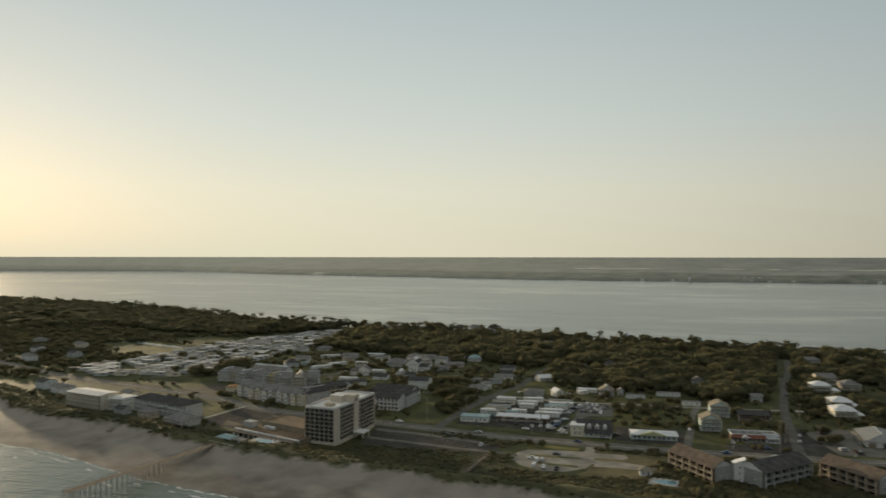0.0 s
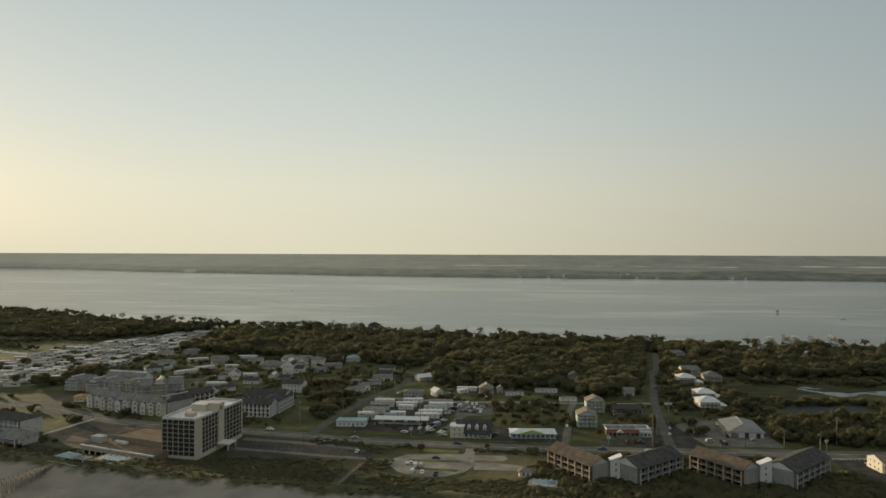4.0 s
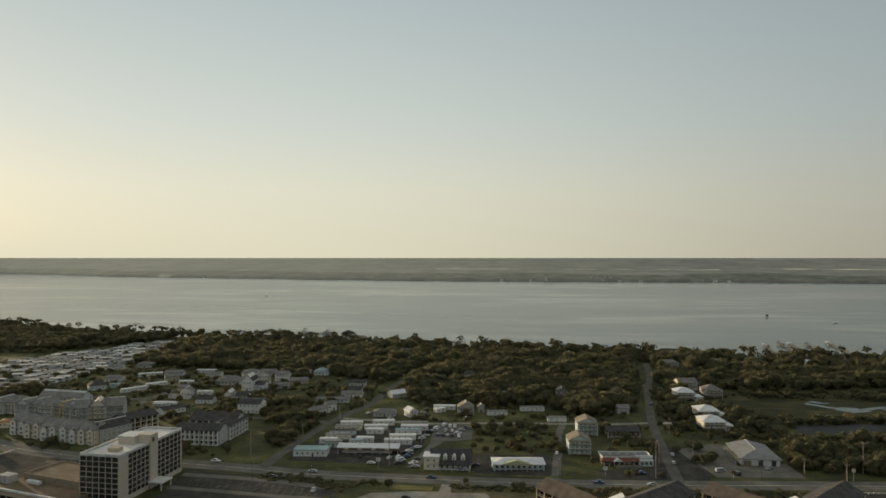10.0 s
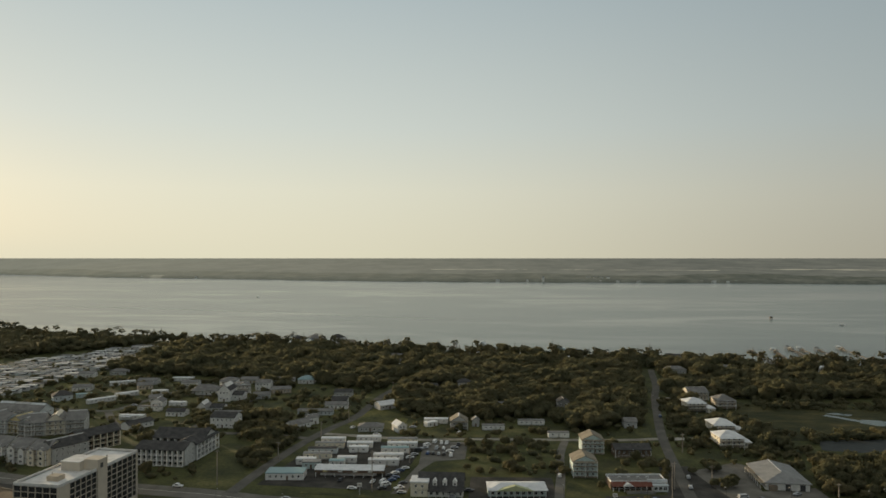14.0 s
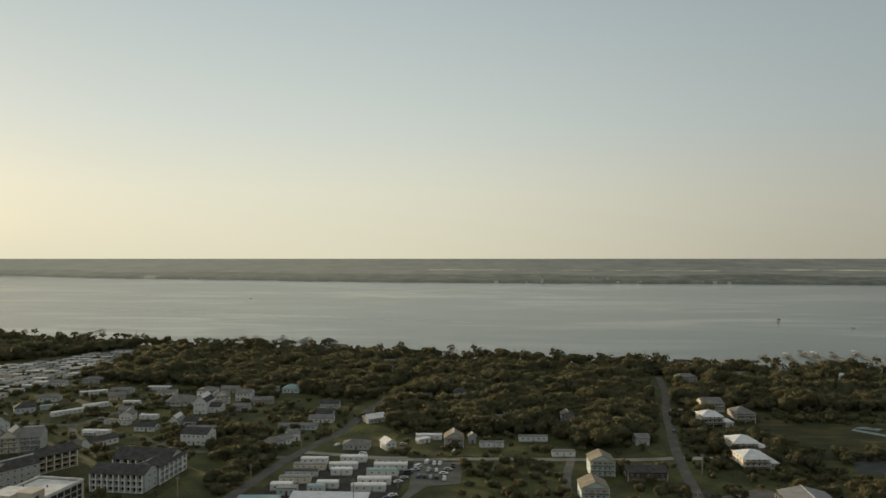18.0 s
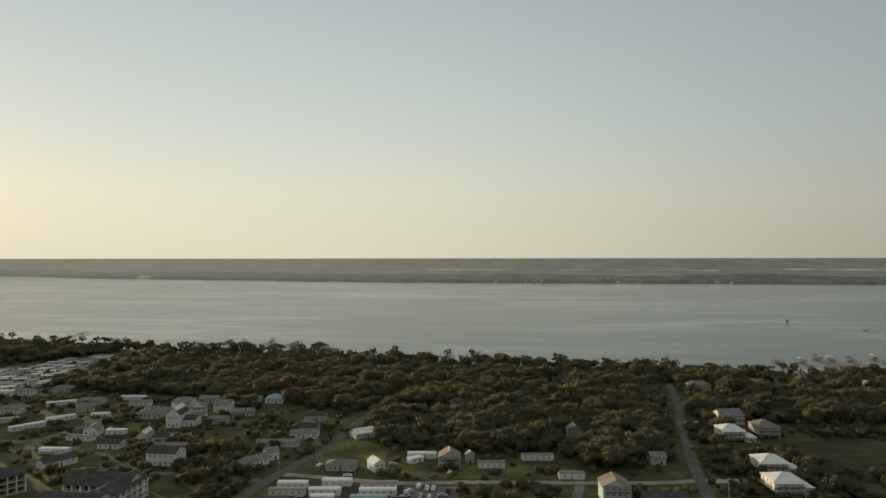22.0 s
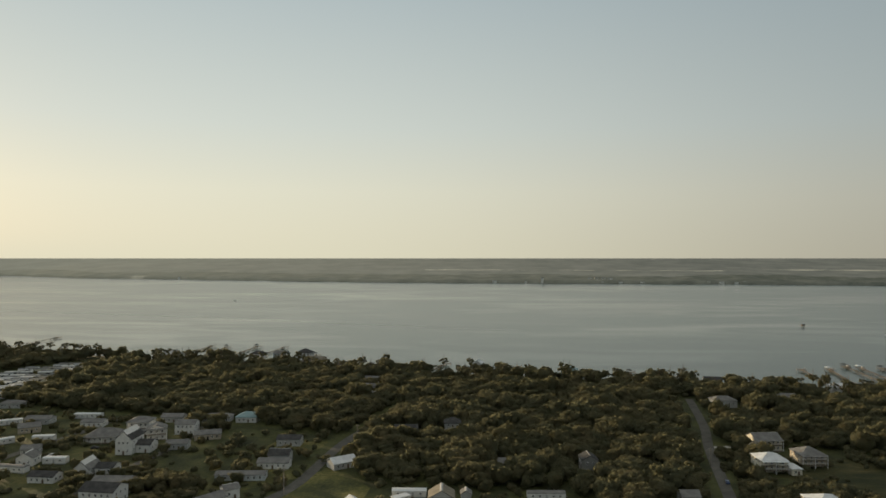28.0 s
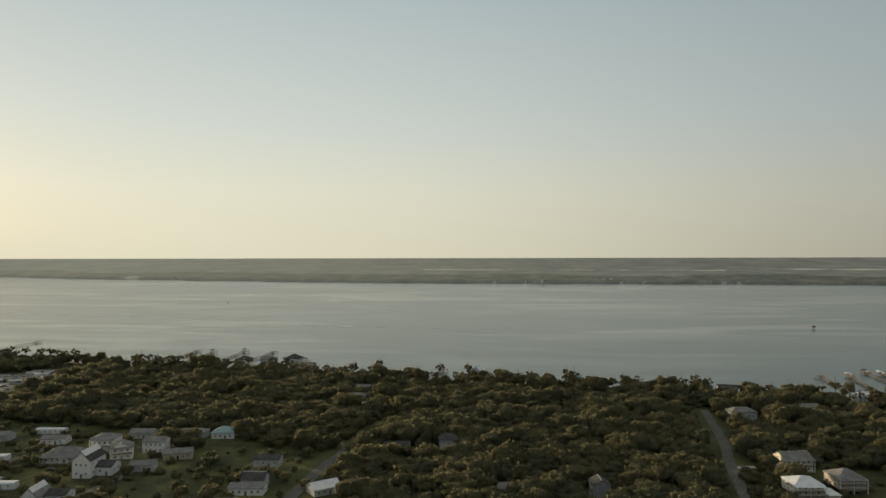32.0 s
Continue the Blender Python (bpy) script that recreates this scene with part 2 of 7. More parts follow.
SOUND = water("sound_water", (0.03, 0.05, 0.042), 0.2, [(0.45, 0.05, (0.6, 1.2, 1)), (0.12, 0.08, (0.5, 1.2, 1))], 0.175, 0.235)
SEA = water("sea_water", (0.052, 0.074, 0.05), 0.2, [(0.5, 0.26, (0.7, 1.2, 1)), (0.09, 0.5, (0.5, 1.3, 1))], 0.08, 0.11)

# ---- mesh helpers ----


class Mesh:
    """Collects boxes, prisms and tubes into one mesh."""

    def __init__(self):
        self.v, self.f = [], []

    def add(self, verts, faces):
        n = len(self.v)
        self.v += [tuple(p) for p in verts]
        self.f += [tuple(n + i for i in f) for f in faces]
        return self

    def box(self, x0, y0, z0, x1, y1, z1):
        return self.add([(x0, y0, z0), (x1, y0, z0), (x1, y1, z0), (x0, y1, z0), (x0, y0, z1), (x1, y0, z1), (x1, y1, z1), (x0, y1, z1)],
                        [(3, 2, 1, 0), (4, 5, 6, 7), (0, 1, 5, 4), (1, 2, 6, 5), (2, 3, 7, 6), (3, 0, 4, 7)])

    def chamfer_box(self, x0, y0, z0, x1, y1, z1, c=0.1):
        lo, hi = (x0, y0, x1, y1), (x0 + c, y0 + c, x1 - c, y1 - c)
        r = [(lo, z0), (lo, z1 - c), (hi, z1)]
        v = [p for (a, b, d, e), z in r for p in ((a, b, z), (d, b, z), (d, e, z), (a, e, z))]
        f = [(3, 2, 1, 0), (8, 9, 10, 11)]
        for k in (0, 4):
            f += [(k + i, k + (i + 1) % 4, k + 4 + (i + 1) % 4, k + 4 + i) for i in range(4)]
        return self.add(v, f)

    def gable(self, x0, y0, x1, y1, z, rise, over=0.4, thick=0.2, along="x"):
        """A gable roof slab over a rectangle, with its ridge along x or y."""
        x0, y0, x1, y1 = x0 - over, y0 - over, x1 + over, y1 + over
        z -= over * rise / max(0.1, ((y1 - y0) if along == "x" else (x1 - x0)) / 2)
        if along == "x":
            m = (y0 + y1) / 2
            a = [(x0, y0, z), (x0, m, z + rise), (x0, y1, z)]
            b = [(x1, y0, z), (x1, m, z + rise), (x1, y1, z)]
        else:
            m = (x0 + x1) / 2
            a = [(x1, y0, z), (m, y0, z + rise), (x0, y0, z)]
            b = [(x1, y1, z), (m, y1, z + rise), (x0, y1, z)]
        up = [(p[0], p[1], p[2] + thick) for p in a + b]
        return self.add(a + b + up, [(6, 9, 10, 7), (7, 10, 11, 8), (0, 1, 4, 3), (1, 2, 5, 4), (0, 6, 7, 1), (1, 7, 8, 2), (3, 4, 10, 9), (4, 5, 11, 10), (0, 3, 9, 6), (2, 8, 11, 5)])

    def hip(self, x0, y0, x1, y1, z, rise, over=0.5, thick=0.2):
        x0, y0, x1, y1 = x0 - over, y0 - over, x1 + over, y1 + over
        w, d = x1 - x0, y1 - y0
        if w >= d:
            r0, r1 = (x0 + d * 0.5, (y0 + y1) / 2), (x1 - d * 0.5, (y0 + y1) / 2)
            top = [(*r0, z + rise + thick), (*r1, z + rise + thick)]
            f = [(4, 5, 9, 8), (5, 6, 9), (6, 7, 8, 9), (7, 4, 8)]
        else:
            r0, r1 = ((x0 + x1) / 2, y0 + w * 0.5), ((x0 + x1) / 2, y1 - w * 0.5)
            top = [(*r0, z + rise + thick), (*r1, z + rise + thick)]
            f = [(4, 5, 8), (5, 6, 9, 8), (6, 7, 9), (7, 4, 8, 9)]
        base = [(x0, y0), (x1, y0), (x1, y1), (x0, y1)]
        return self.add([(*p, z) for p in base] + [(*p, z + thick) for p in base] + top,
                        f + [(3, 2, 1, 0), (0, 1, 5, 4), (1, 2, 6, 5), (2, 3, 7, 6), (3, 0, 4, 7)])

    def wedge(self, x0, y0, x1, y1, z, rise, along="x"):
        """The two gable triangles as a solid prism."""
        if along == "x":
            m = (y0 + y1) / 2
            return self.add([(x0, y0, z), (x0, y1, z), (x0, m, z + rise), (x1, y0, z), (x1, y1, z), (x1, m, z + rise)],
                            [(0, 2, 1), (3, 4, 5), (0, 3, 5, 2), (1, 2, 5, 4), (0, 1, 4, 3)])
        m = (x0 + x1) / 2
        return self.add([(x0, y0, z), (x1, y0, z), (m, y0, z + rise), (x0, y1, z), (x1, y1, z), (m, y1, z + rise)],
                        [(0, 1, 2), (3, 5, 4), (0, 2, 5, 3), (1, 4, 5, 2), (0, 3, 4, 1)])

    def tube(self, p, q, r0, r1=None, n=6):
        p, q = Vector(p), Vector(q)
        r1 = r0 if r1 is None else r1
        w = (q - p).normalized()
        u = w.orthogonal().normalized()
        s = w.cross(u)
        ring = [u * math.cos(2 * math.pi * i / n) + s * math.sin(2 * math.pi * i / n) for i in range(n)]
        v = [p + c * r0 for c in ring] + [q + c * r1 for c in ring]
        return self.add(v, [(i, (i + 1) % n, n + (i + 1) % n, n + i) for i in range(n)] + [tuple(range(n - 1, -1, -1)), tuple(range(n, 2 * n))])

    def data(self, name, mat, smooth=False):
        me = bpy.data.meshes.new(name)
        me.from_pydata(self.v, [], self.f)
        me.materials.append(mat)
        if smooth:
            me.shade_smooth()
        return me


def part(name, made, mat, parent=None, label="", at=None):
    """Links a Mesh (or ready mesh data) as one object under a thing or a part."""
    ob = new(name, made.data(name, mat) if isinstance(made, Mesh) else made)
    ob.parent = parent
    if at is not None:
        ob.matrix_basis = at
    return tagged(ob, label)


def thing(name, at, label, category, group="", kind=""):
    ob = new(name)
    ob.empty_display_size = 0.5
    ob.matrix_basis = at
    return tagged(ob, label, category, group, kind)


def array_mesh(name, verts, faces, mat):
    """A mesh from numpy arrays: verts (n, 3), faces (m, k)."""
    me = bpy.data.meshes.new(name)
    k = faces.shape[1]
    me.vertices.add(len(verts))
    me.vertices.foreach_set("co", verts.astype(np.float32).ravel())
    me.loops.add(faces.size)
    me.loops.foreach_set("vertex_index", faces.astype(np.int32).ravel())
    me.polygons.add(len(faces))
    me.polygons.foreach_set("loop_start", np.arange(0, faces.size, k, dtype=np.int32))
    me.materials.append(mat)
    me.update(calc_edges=True)
    return me


# ---- ground and water ----
OCEAN = ((-6000, 2300), (-2000, 950), (-798, 482), (-415, 333), (-352, 314), (-308, 303), (-251, 291), (-213, 281), (-171, 272), (2, 248), (400, 215), (1500, 120), (6000, -300))
BAY = ((-6000, 2600), (-2000, 1420), (-1492, 1316), (-1291, 1284), (-1084, 1228), (-894, 1165), (-702, 1070), (-565, 998), (-485, 986), (-274, 944), (-122, 906), (86, 875), (205, 852), (288, 840), (428, 828), (908, 751), (1500, 520), (6000, -200))
WATER_Z = -1.2


def line_y(pts, x):
    return np.interp(x, [p[0] for p in pts], [p[1] for p in pts])


def fbm(x, y, s):
    return 0.5 * np.sin(x / s + 1.3 * np.sin(y / (1.7 * s))) + 0.5 * np.sin(y / (0.8 * s) + 1.1 * np.sin(x / (1.3 * s) + 2.0))


def ground_z(x, y):
    x, y = np.asarray(x, float), np.asarray(y, float)
    do = y - line_y(OCEAN, x) + 5 * fbm(x, y * 0, 23)
    db = line_y(BAY, x) - y + 4 * fbm(x, y * 0, 17)
    beach = np.interp(do, [-200, -20, 0, 14, 20, 40, 47, 54, 64, 76, 92], [-8, -2.4, -1.2, -0.3, 0.3, 1.7, 5.0, 6.2, 3.8, 1.4, 0.0])
    hump = np.clip(np.minimum(do - 40, 84 - do) / 12, 0, 1)
    beach = beach + hump * (0.7 * fbm(x, y, 6.0) + 0.6 * fbm(x + 40, y, 14.0)) + np.clip(do / 10, 0, 1) * np.clip((34 - do) / 10, 0, 1) * 0.12 * fbm(x, y, 3)
    bay = np.interp(db, [-300, -15, 0, 6, 15], [-5, -2.5, -1.25, -0.6, 0.0])
    return np.where(do < 120, beach, np.minimum(0.0, bay))


gx = np.concatenate([np.linspace(-6000, -1000, 26)[:-1], np.linspace(-1000, -480, 53)[:-1], np.linspace(-480, 360, 281)[:-1], np.linspace(360, 1000, 65)[:-1], np.linspace(1000, 6000, 26)])
gy = np.concatenate([np.linspace(-3000, 180, 33)[:-1], np.linspace(180, 500, 129)[:-1], np.linspace(500, 1100, 101)[:-1], np.linspace(1100, 4600, 36)])
X, Y = np.meshgrid(gx, gy)
Z = ground_z(X, Y)
nx, ny = len(gx), len(gy)
idx = (np.arange(ny - 1)[:, None] * nx + np.arange(nx - 1)[None, :]).ravel()
me = array_mesh("ground", np.stack([X.ravel(), Y.ravel(), Z.ravel()], 1), np.stack([idx, idx + 1, idx + nx + 1, idx + nx], 1), LAND)
me.shade_smooth()
inland = me.attributes.new("inland", "FLOAT", "POINT")
inland.data.foreach_set("value", np.clip(Y - line_y(OCEAN, X) + 5 * fbm(X, Y * 0, 23), -200, 400).ravel().astype(np.float32))
for m in (DUNE, SAND, MARSH):
    me.materials.append(m)
cx, cy = (X[:-1, :-1] + X[1:, 1:]) / 2, (Y[:-1, :-1] + Y[1:, 1:]) / 2
do = cy - line_y(OCEAN, cx) + 5 * fbm(cx, cy * 0, 23) + 4 * fbm(cx, cy, 5) + 2.5 * fbm(cx + 9, cy, 1.9)
db = line_y(BAY, cx) - cy
marsh = (cx > 150 + 8 * fbm(cx, cy, 12)) & (cy > 530 + 6 * fbm(cx, cy, 15)) & (cy < 625 + 8 * fbm(cx, cy, 20))
slot = np.where(do < 92, 1, np.where(marsh, 3, 0))
slot = np.where(db < 3, 2, slot)
me.polygons.foreach_set("material_index", slot.ravel().astype(np.int32))
tagged(new("ground", me), "flat barrier island ground of sand, dune scrub and rough grass", "ground", kind="structure")


def sheet(name, pts, z, mat, label, category, thick=0.0):
    """A flat polygon, with an edge where it has thickness."""
    m = Mesh()
    n = len(pts)
    m.add([(x, y, z) for x, y in pts] + [(x, y, z - max(thick, 0.02)) for x, y in pts],
          [tuple(range(n)), tuple(range(2 * n - 1, n - 1, -1))] + [(i, n + i, n + (i + 1) % n, (i + 1) % n) for i in range(n)])
    return tagged(new(name, m.data(name, mat)), label, category, kind="structure")


sheet("water_sound", [(-6000, 640 + 1500), (-2000, 1200), (-600, 950), (0, 780), (274, 700), (800, 560), (6000, -900), (6000, 4900), (-6000, 4900)], WATER_Z, SOUND, "broad calm grey-green sound with wind streaks", "water", 0.5)
sheet("water_ocean", [(-6000, -3000), (6000, -3000), (6000, 0), (1500, 200), (400, 262), (0, 290), (-221, 320), (-440, 372), (-900, 570), (-2000, 1010), (-6000, 2400)], WATER_Z, SEA, "rippled green ocean breaking on the beach", "water", 0.5)

# the far shore: low wooded mainland that climbs to the skyline
SHORE = ((-6000, 3290), (-4400, 3740), (-4000, 3860), (-3500, 3990), (-3032, 4030), (-1940, 3420), (-1322, 3270), (-494, 3030), (189, 2975), (820, 2930), (1337, 2880), (2500, 2780), (6000, 2460))
fx = np.linspace(-6000, 6000, 361)
fs = np.concatenate([[0, 0.002], np.linspace(0.01, 1, 60) ** 1.3])
FXX, S = np.meshgrid(fx, fs)
base = line_y(SHORE, FXX) + 14 * fbm(FXX, FXX * 0, 60) + 8 * fbm(FXX, FXX * 0, 23)
end = np.maximum(np.minimum(4860, 5135 + 0.2887 * FXX), base + 110)
FY = base + (end - base) * S
deep = 0.9976 * FY - 0.07 * FXX        # distance along the flight
dep0, dep1 = 111.6 / (0.9976 * base - 0.07 * FXX), 6.1 / 1225
FZ = 110.4 - deep * (dep0 + (dep1 - dep0) * S ** 0.75)
wood = 9 + 2.5 * fbm(FXX, FY, 31) + 1.5 * fbm(FXX + 70, FY, 11)
FZ = np.where(S == 0, -2, FZ + wood * np.clip(S * 500, 0, 1) * np.clip(1 - S, 0, 1))
nx, ny = FXX.shape[1], FXX.shape[0]
idx = (np.arange(ny - 1)[:, None] * nx + np.arange(nx - 1)[None, :]).ravel()
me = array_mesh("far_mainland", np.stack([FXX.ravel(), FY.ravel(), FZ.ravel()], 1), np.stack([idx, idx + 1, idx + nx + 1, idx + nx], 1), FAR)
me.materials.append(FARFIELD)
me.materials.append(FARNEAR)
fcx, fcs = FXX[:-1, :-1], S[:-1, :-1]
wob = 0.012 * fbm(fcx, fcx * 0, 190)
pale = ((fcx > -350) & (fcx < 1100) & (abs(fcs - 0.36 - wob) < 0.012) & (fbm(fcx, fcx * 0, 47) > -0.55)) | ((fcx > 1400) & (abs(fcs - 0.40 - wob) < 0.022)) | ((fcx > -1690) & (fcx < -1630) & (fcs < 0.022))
# darker woods at the shore, paler behind, so painted haze thickens with distance
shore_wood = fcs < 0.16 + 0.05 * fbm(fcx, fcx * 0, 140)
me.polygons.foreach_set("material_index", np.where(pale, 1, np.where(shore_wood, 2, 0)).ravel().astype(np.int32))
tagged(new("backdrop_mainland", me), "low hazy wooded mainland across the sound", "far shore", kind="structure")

# ---- roads, lots and lawns ----
LAWN = material("mown_lawn", [(0.34, (0.042, 0.047, 0.021)), (0.47, (0.076, 0.078, 0.03)), (0.58, (0.135, 0.126, 0.042)), (0.70, (0.225, 0.19, 0.07))], 0.035, fine=0.6, bump=0.4, bump_scale=1.2)
ROUGH = material("rough_olive_grass", [(0.32, (0.036, 0.040, 0.019)), (0.46, (0.062, 0.065, 0.027)), (0.58, (0.10, 0.098, 0.037)), (0.72, (0.17, 0.148, 0.06))], 0.04, fine=0.6, bump=0.5, bump_scale=1.0)
DRYGRASS = material("dry_yellow_grass", [(0.3, (0.062, 0.06, 0.03)), (0.45, (0.105, 0.092, 0.045)), (0.6, (0.155, 0.13, 0.066)), (0.75, (0.21, 0.175, 0.10))], 0.06, fine=0.7, bump=0.5, bump_scale=1.0)
CONCRETE = plain("pale_concrete", (0.36, 0.34, 0.30), 0.2, 0.3)
ROADS = {}


def along(pts, step=6.0):
    """A smooth line through the given points, with its left normals."""
    p = [Vector((*q, 0)) for q in pts]
    out = []
    for i in range(len(p) - 1):
        a, b, c, d = p[max(i - 1, 0)], p[i], p[i + 1], p[min(i + 2, len(p) - 1)]
        n = max(1, int((c - b).length / step))
        for k in range(n):
            t = k / n
            out.append(0.5 * ((2 * b) + (c - a) * t + (2 * a - 5 * b + 4 * c - d) * t * t + (3 * b - a - 3 * c + d) * t ** 3))
    out.append(p[-1])
    nor = []
    for i, q in enumerate(out):
        w = (out[min(i + 1, len(out) - 1)] - out[max(i - 1, 0)]).normalized()
        nor.append(Vector((-w.y, w.x, 0)))
    return out, nor


def ribbon(pts, lo, hi, z, thick=0.05):
    m = Mesh()
    line, nor = along(pts)
    v, f = [], []
    for p, n in zip(line, nor):
        for o, h in ((lo, z), (hi, z), (lo, z - thick), (hi, z - thick)):
            q = p + n * o
            v.append((q.x, q.y, h))
    for i in range(len(line) - 1):
        k = 4 * i
        f += [(k + 1, k, k + 4, k + 5), (k, k + 2, k + 6, k + 4), (k + 3, k + 1, k + 5, k + 7)]
    return m.add(v, f)


def road(name, pts, width, label, mat=ASPHALT, z=0.06, line=False):
    ob = tagged(new(name, ribbon(pts, -width / 2, width / 2, z).data(name, mat)), label, "road", kind="structure")
    ROADS[name] = (pts, width)
    if line:
        part("centre_line", ribbon(pts, -0.12, 0.12, z + 0.012, 0.01), PAINT, ob, "worn painted centre line")
    return ob


MAIN = ((-1200, 780), (-560, 526), (-448, 493), (-388, 477), (-351, 468), (-330, 463), (-308, 456.5), (-278, 442), (-240, 430), (-197, 424), (-134, 415.5), (-95, 408), (-24, 404), (21, 403), (93, 406), (200, 412), (446, 417), (1200, 330))
LANE = ((-122, 418), (-119, 454), (-112, 504), (-103, 542), (-94, 572), (-88, 637), (-78, 687), (-67, 738))
STREET = ((87, 408), (91, 451), (100, 528), (111, 590), (122.5, 649), (135, 701), (149, 784))
CROSS = ((-108, 526), (-83, 522), (-45, 516), (-11, 520), (36, 522), (73, 524), (100, 529))
road("road_main", MAIN, 13.0, "worn grey two-lane beach road with turning lane", line=True)
road("road_lane", LANE, 6.2, "narrow patched asphalt lane running into the woods", LANEWAY, z=0.075)
road("road_street", STREET, 5.6, "straight grey street between dark trees", LANEWAY, z=0.078)
road("road_cross", CROSS, 5.0, "sandy cross street behind the shops", GRAVEL, z=0.07)
road("road_back", ((-420, 520), (-372, 552), (-340, 572), (-308, 578.5), (-286, 575), (-271, 576), (-266, 589), (-263, 609), (-259, 629), (-254, 656), (-251, 690)), 5.5, "narrow grey back street past cottages", z=0.065)
road("road_cottages", ((-194, 523), (-191, 545), (-191, 563), (-189, 584), (-184, 615), (-182, 645), (-184, 684)), 4.5, "short grey cottage lane", z=0.062)
road("road_side", ((-270, 572), (-240, 534), (-198, 523), (-143, 522), (-112, 514)), 5.0, "grey side street behind the condominiums", z=0.068)
road("pavement_west", ((-282, 388), (-278, 412), (-273, 435)), 1.6, "pale concrete path beside a hedge", CONCRETE, z=0.072)
road("road_court", ((100, 529), (122, 530), (137, 530)), 6.0, "short driveway to stilt houses", CONCRETE, z=0.07)
road("road_court_two", ((121, 649), (139, 651), (160, 651)), 4.0, "short driveway in the woods", CONCRETE, z=0.07)
road("road_drive", ((42, 523), (36, 492), (33, 457), (30, 431), (28, 410)), 4.5, "sandy drive beside pale green houses", ASPHALT, z=0.066)

LOTS = []


def lot(name, pts, mat, label, z):
    LOTS.append(pts)
    return sheet(name, pts, z, mat, label, "parking lot" if "lot" in name else "ground", 0.03)


lot("lot_trailers", [(-114, 430), (-107, 476), (-98, 510), (-40, 510), (-44, 468), (-50, 437), (-48, 426)], LOT, "grey asphalt yard of parked house trailers", 0.030)
lot("lot_sand", [(-45, 438), (-40, 468), (-42, 512), (-16, 513), (-16, 479), (-32, 474), (-38, 458), (-41, 424), (-48, 422)], ASPHALT, "worn grey asphalt car yard", 0.035)
lot("lot_store", [(50, 411), (50, 426), (79, 430), (85, 474), (100, 475), (112, 450), (103, 413)], LOT, "grey asphalt forecourt of a small store", 0.039)
lot("lot_warehouse", [(100, 467), (126, 483), (132, 477), (124, 438), (151, 445), (151, 421), (108, 419), (103, 445)], ASPHALT, "worn grey parking lot beside a metal hall", 0.044)
lot("lot_hotel", [(-159, 410), (-155, 365), (-136, 365), (-75, 371), (-75, 393), (-126, 403)], LOT, "dark asphalt hotel parking lot", 0.049)
lot("lot_beach", [(-66, 366), (-58, 353), (-46, 347), (-35, 348.5), (-25, 357), (-21, 369), (-22, 386), (-23, 399), (-27, 400.5), (-28, 387.5), (-42, 386.5), (-59, 383), (-64, 376)], GRAVEL, "pale sandy beach access parking lot", 0.053)
lot("lot_track", [(-21.5, 373), (-6, 373), (12, 368), (12, 360.5), (-6, 362), (-21, 361.5)], GRAVEL, "pale sandy track across dry grass", 0.055)
lot("lot_overflow", [(-22.2, 386), (-6, 387), (-4, 382), (-6, 377.5), (-21.8, 377)], GRAVEL, "bare sandy overflow parking beside dry grass", 0.0555)
lot("lawn_beach_field", [(-22.6, 393), (18.7, 394), (17.3, 363), (6, 347), (-20, 341), (-33, 340), (-24, 353), (-21, 372)], DRYGRASS, "field of dry yellow grass beside the beach lot", 0.02)

lot("lot_west", [(-254, 356), (-266, 371), (-279, 388), (-275, 413), (-272, 435), (-250, 429), (-232, 426), (-205, 420), (-196, 414), (-200, 398), (-226, 404), (-240, 396), (-243, 383), (-240, 366), (-244, 354)], LOT, "dark worn asphalt yard between the motel and the hotel", 0.052)
lot("ground_worn", [(-262, 398), (-246, 391), (-246, 384), (-258, 386)], DIRT, "bare worn dirt patch in an asphalt yard", 0.058)
lot("ground_worn_two", [(-242, 420), (-222, 415), (-214, 409), (-226, 411), (-240, 416)], DIRT, "bare tan strip behind the hotel wing", 0.0605)
lot("ground_building_yard", [(-362, 484), (-342, 511), (-304, 486), (-322, 464)], DIRT, "bare brown building yard beside the road", 0.047)
lot("ground_west_field", [(-572, 796), (-518, 804), (-482, 748), (-529, 738)], ROUGH, "rough grassy field below the western wood", 0.02)
lot("lot_motel", [(-12, 411), (-12, 449), (28, 451), (28, 410)], LOT, "grey asphalt round a low green motel", 0.062)
lot("lot_condo", [(166, 367), (166, 400), (239, 404), (239, 355)], LOT, "grey asphalt condominium parking lot", 0.066)
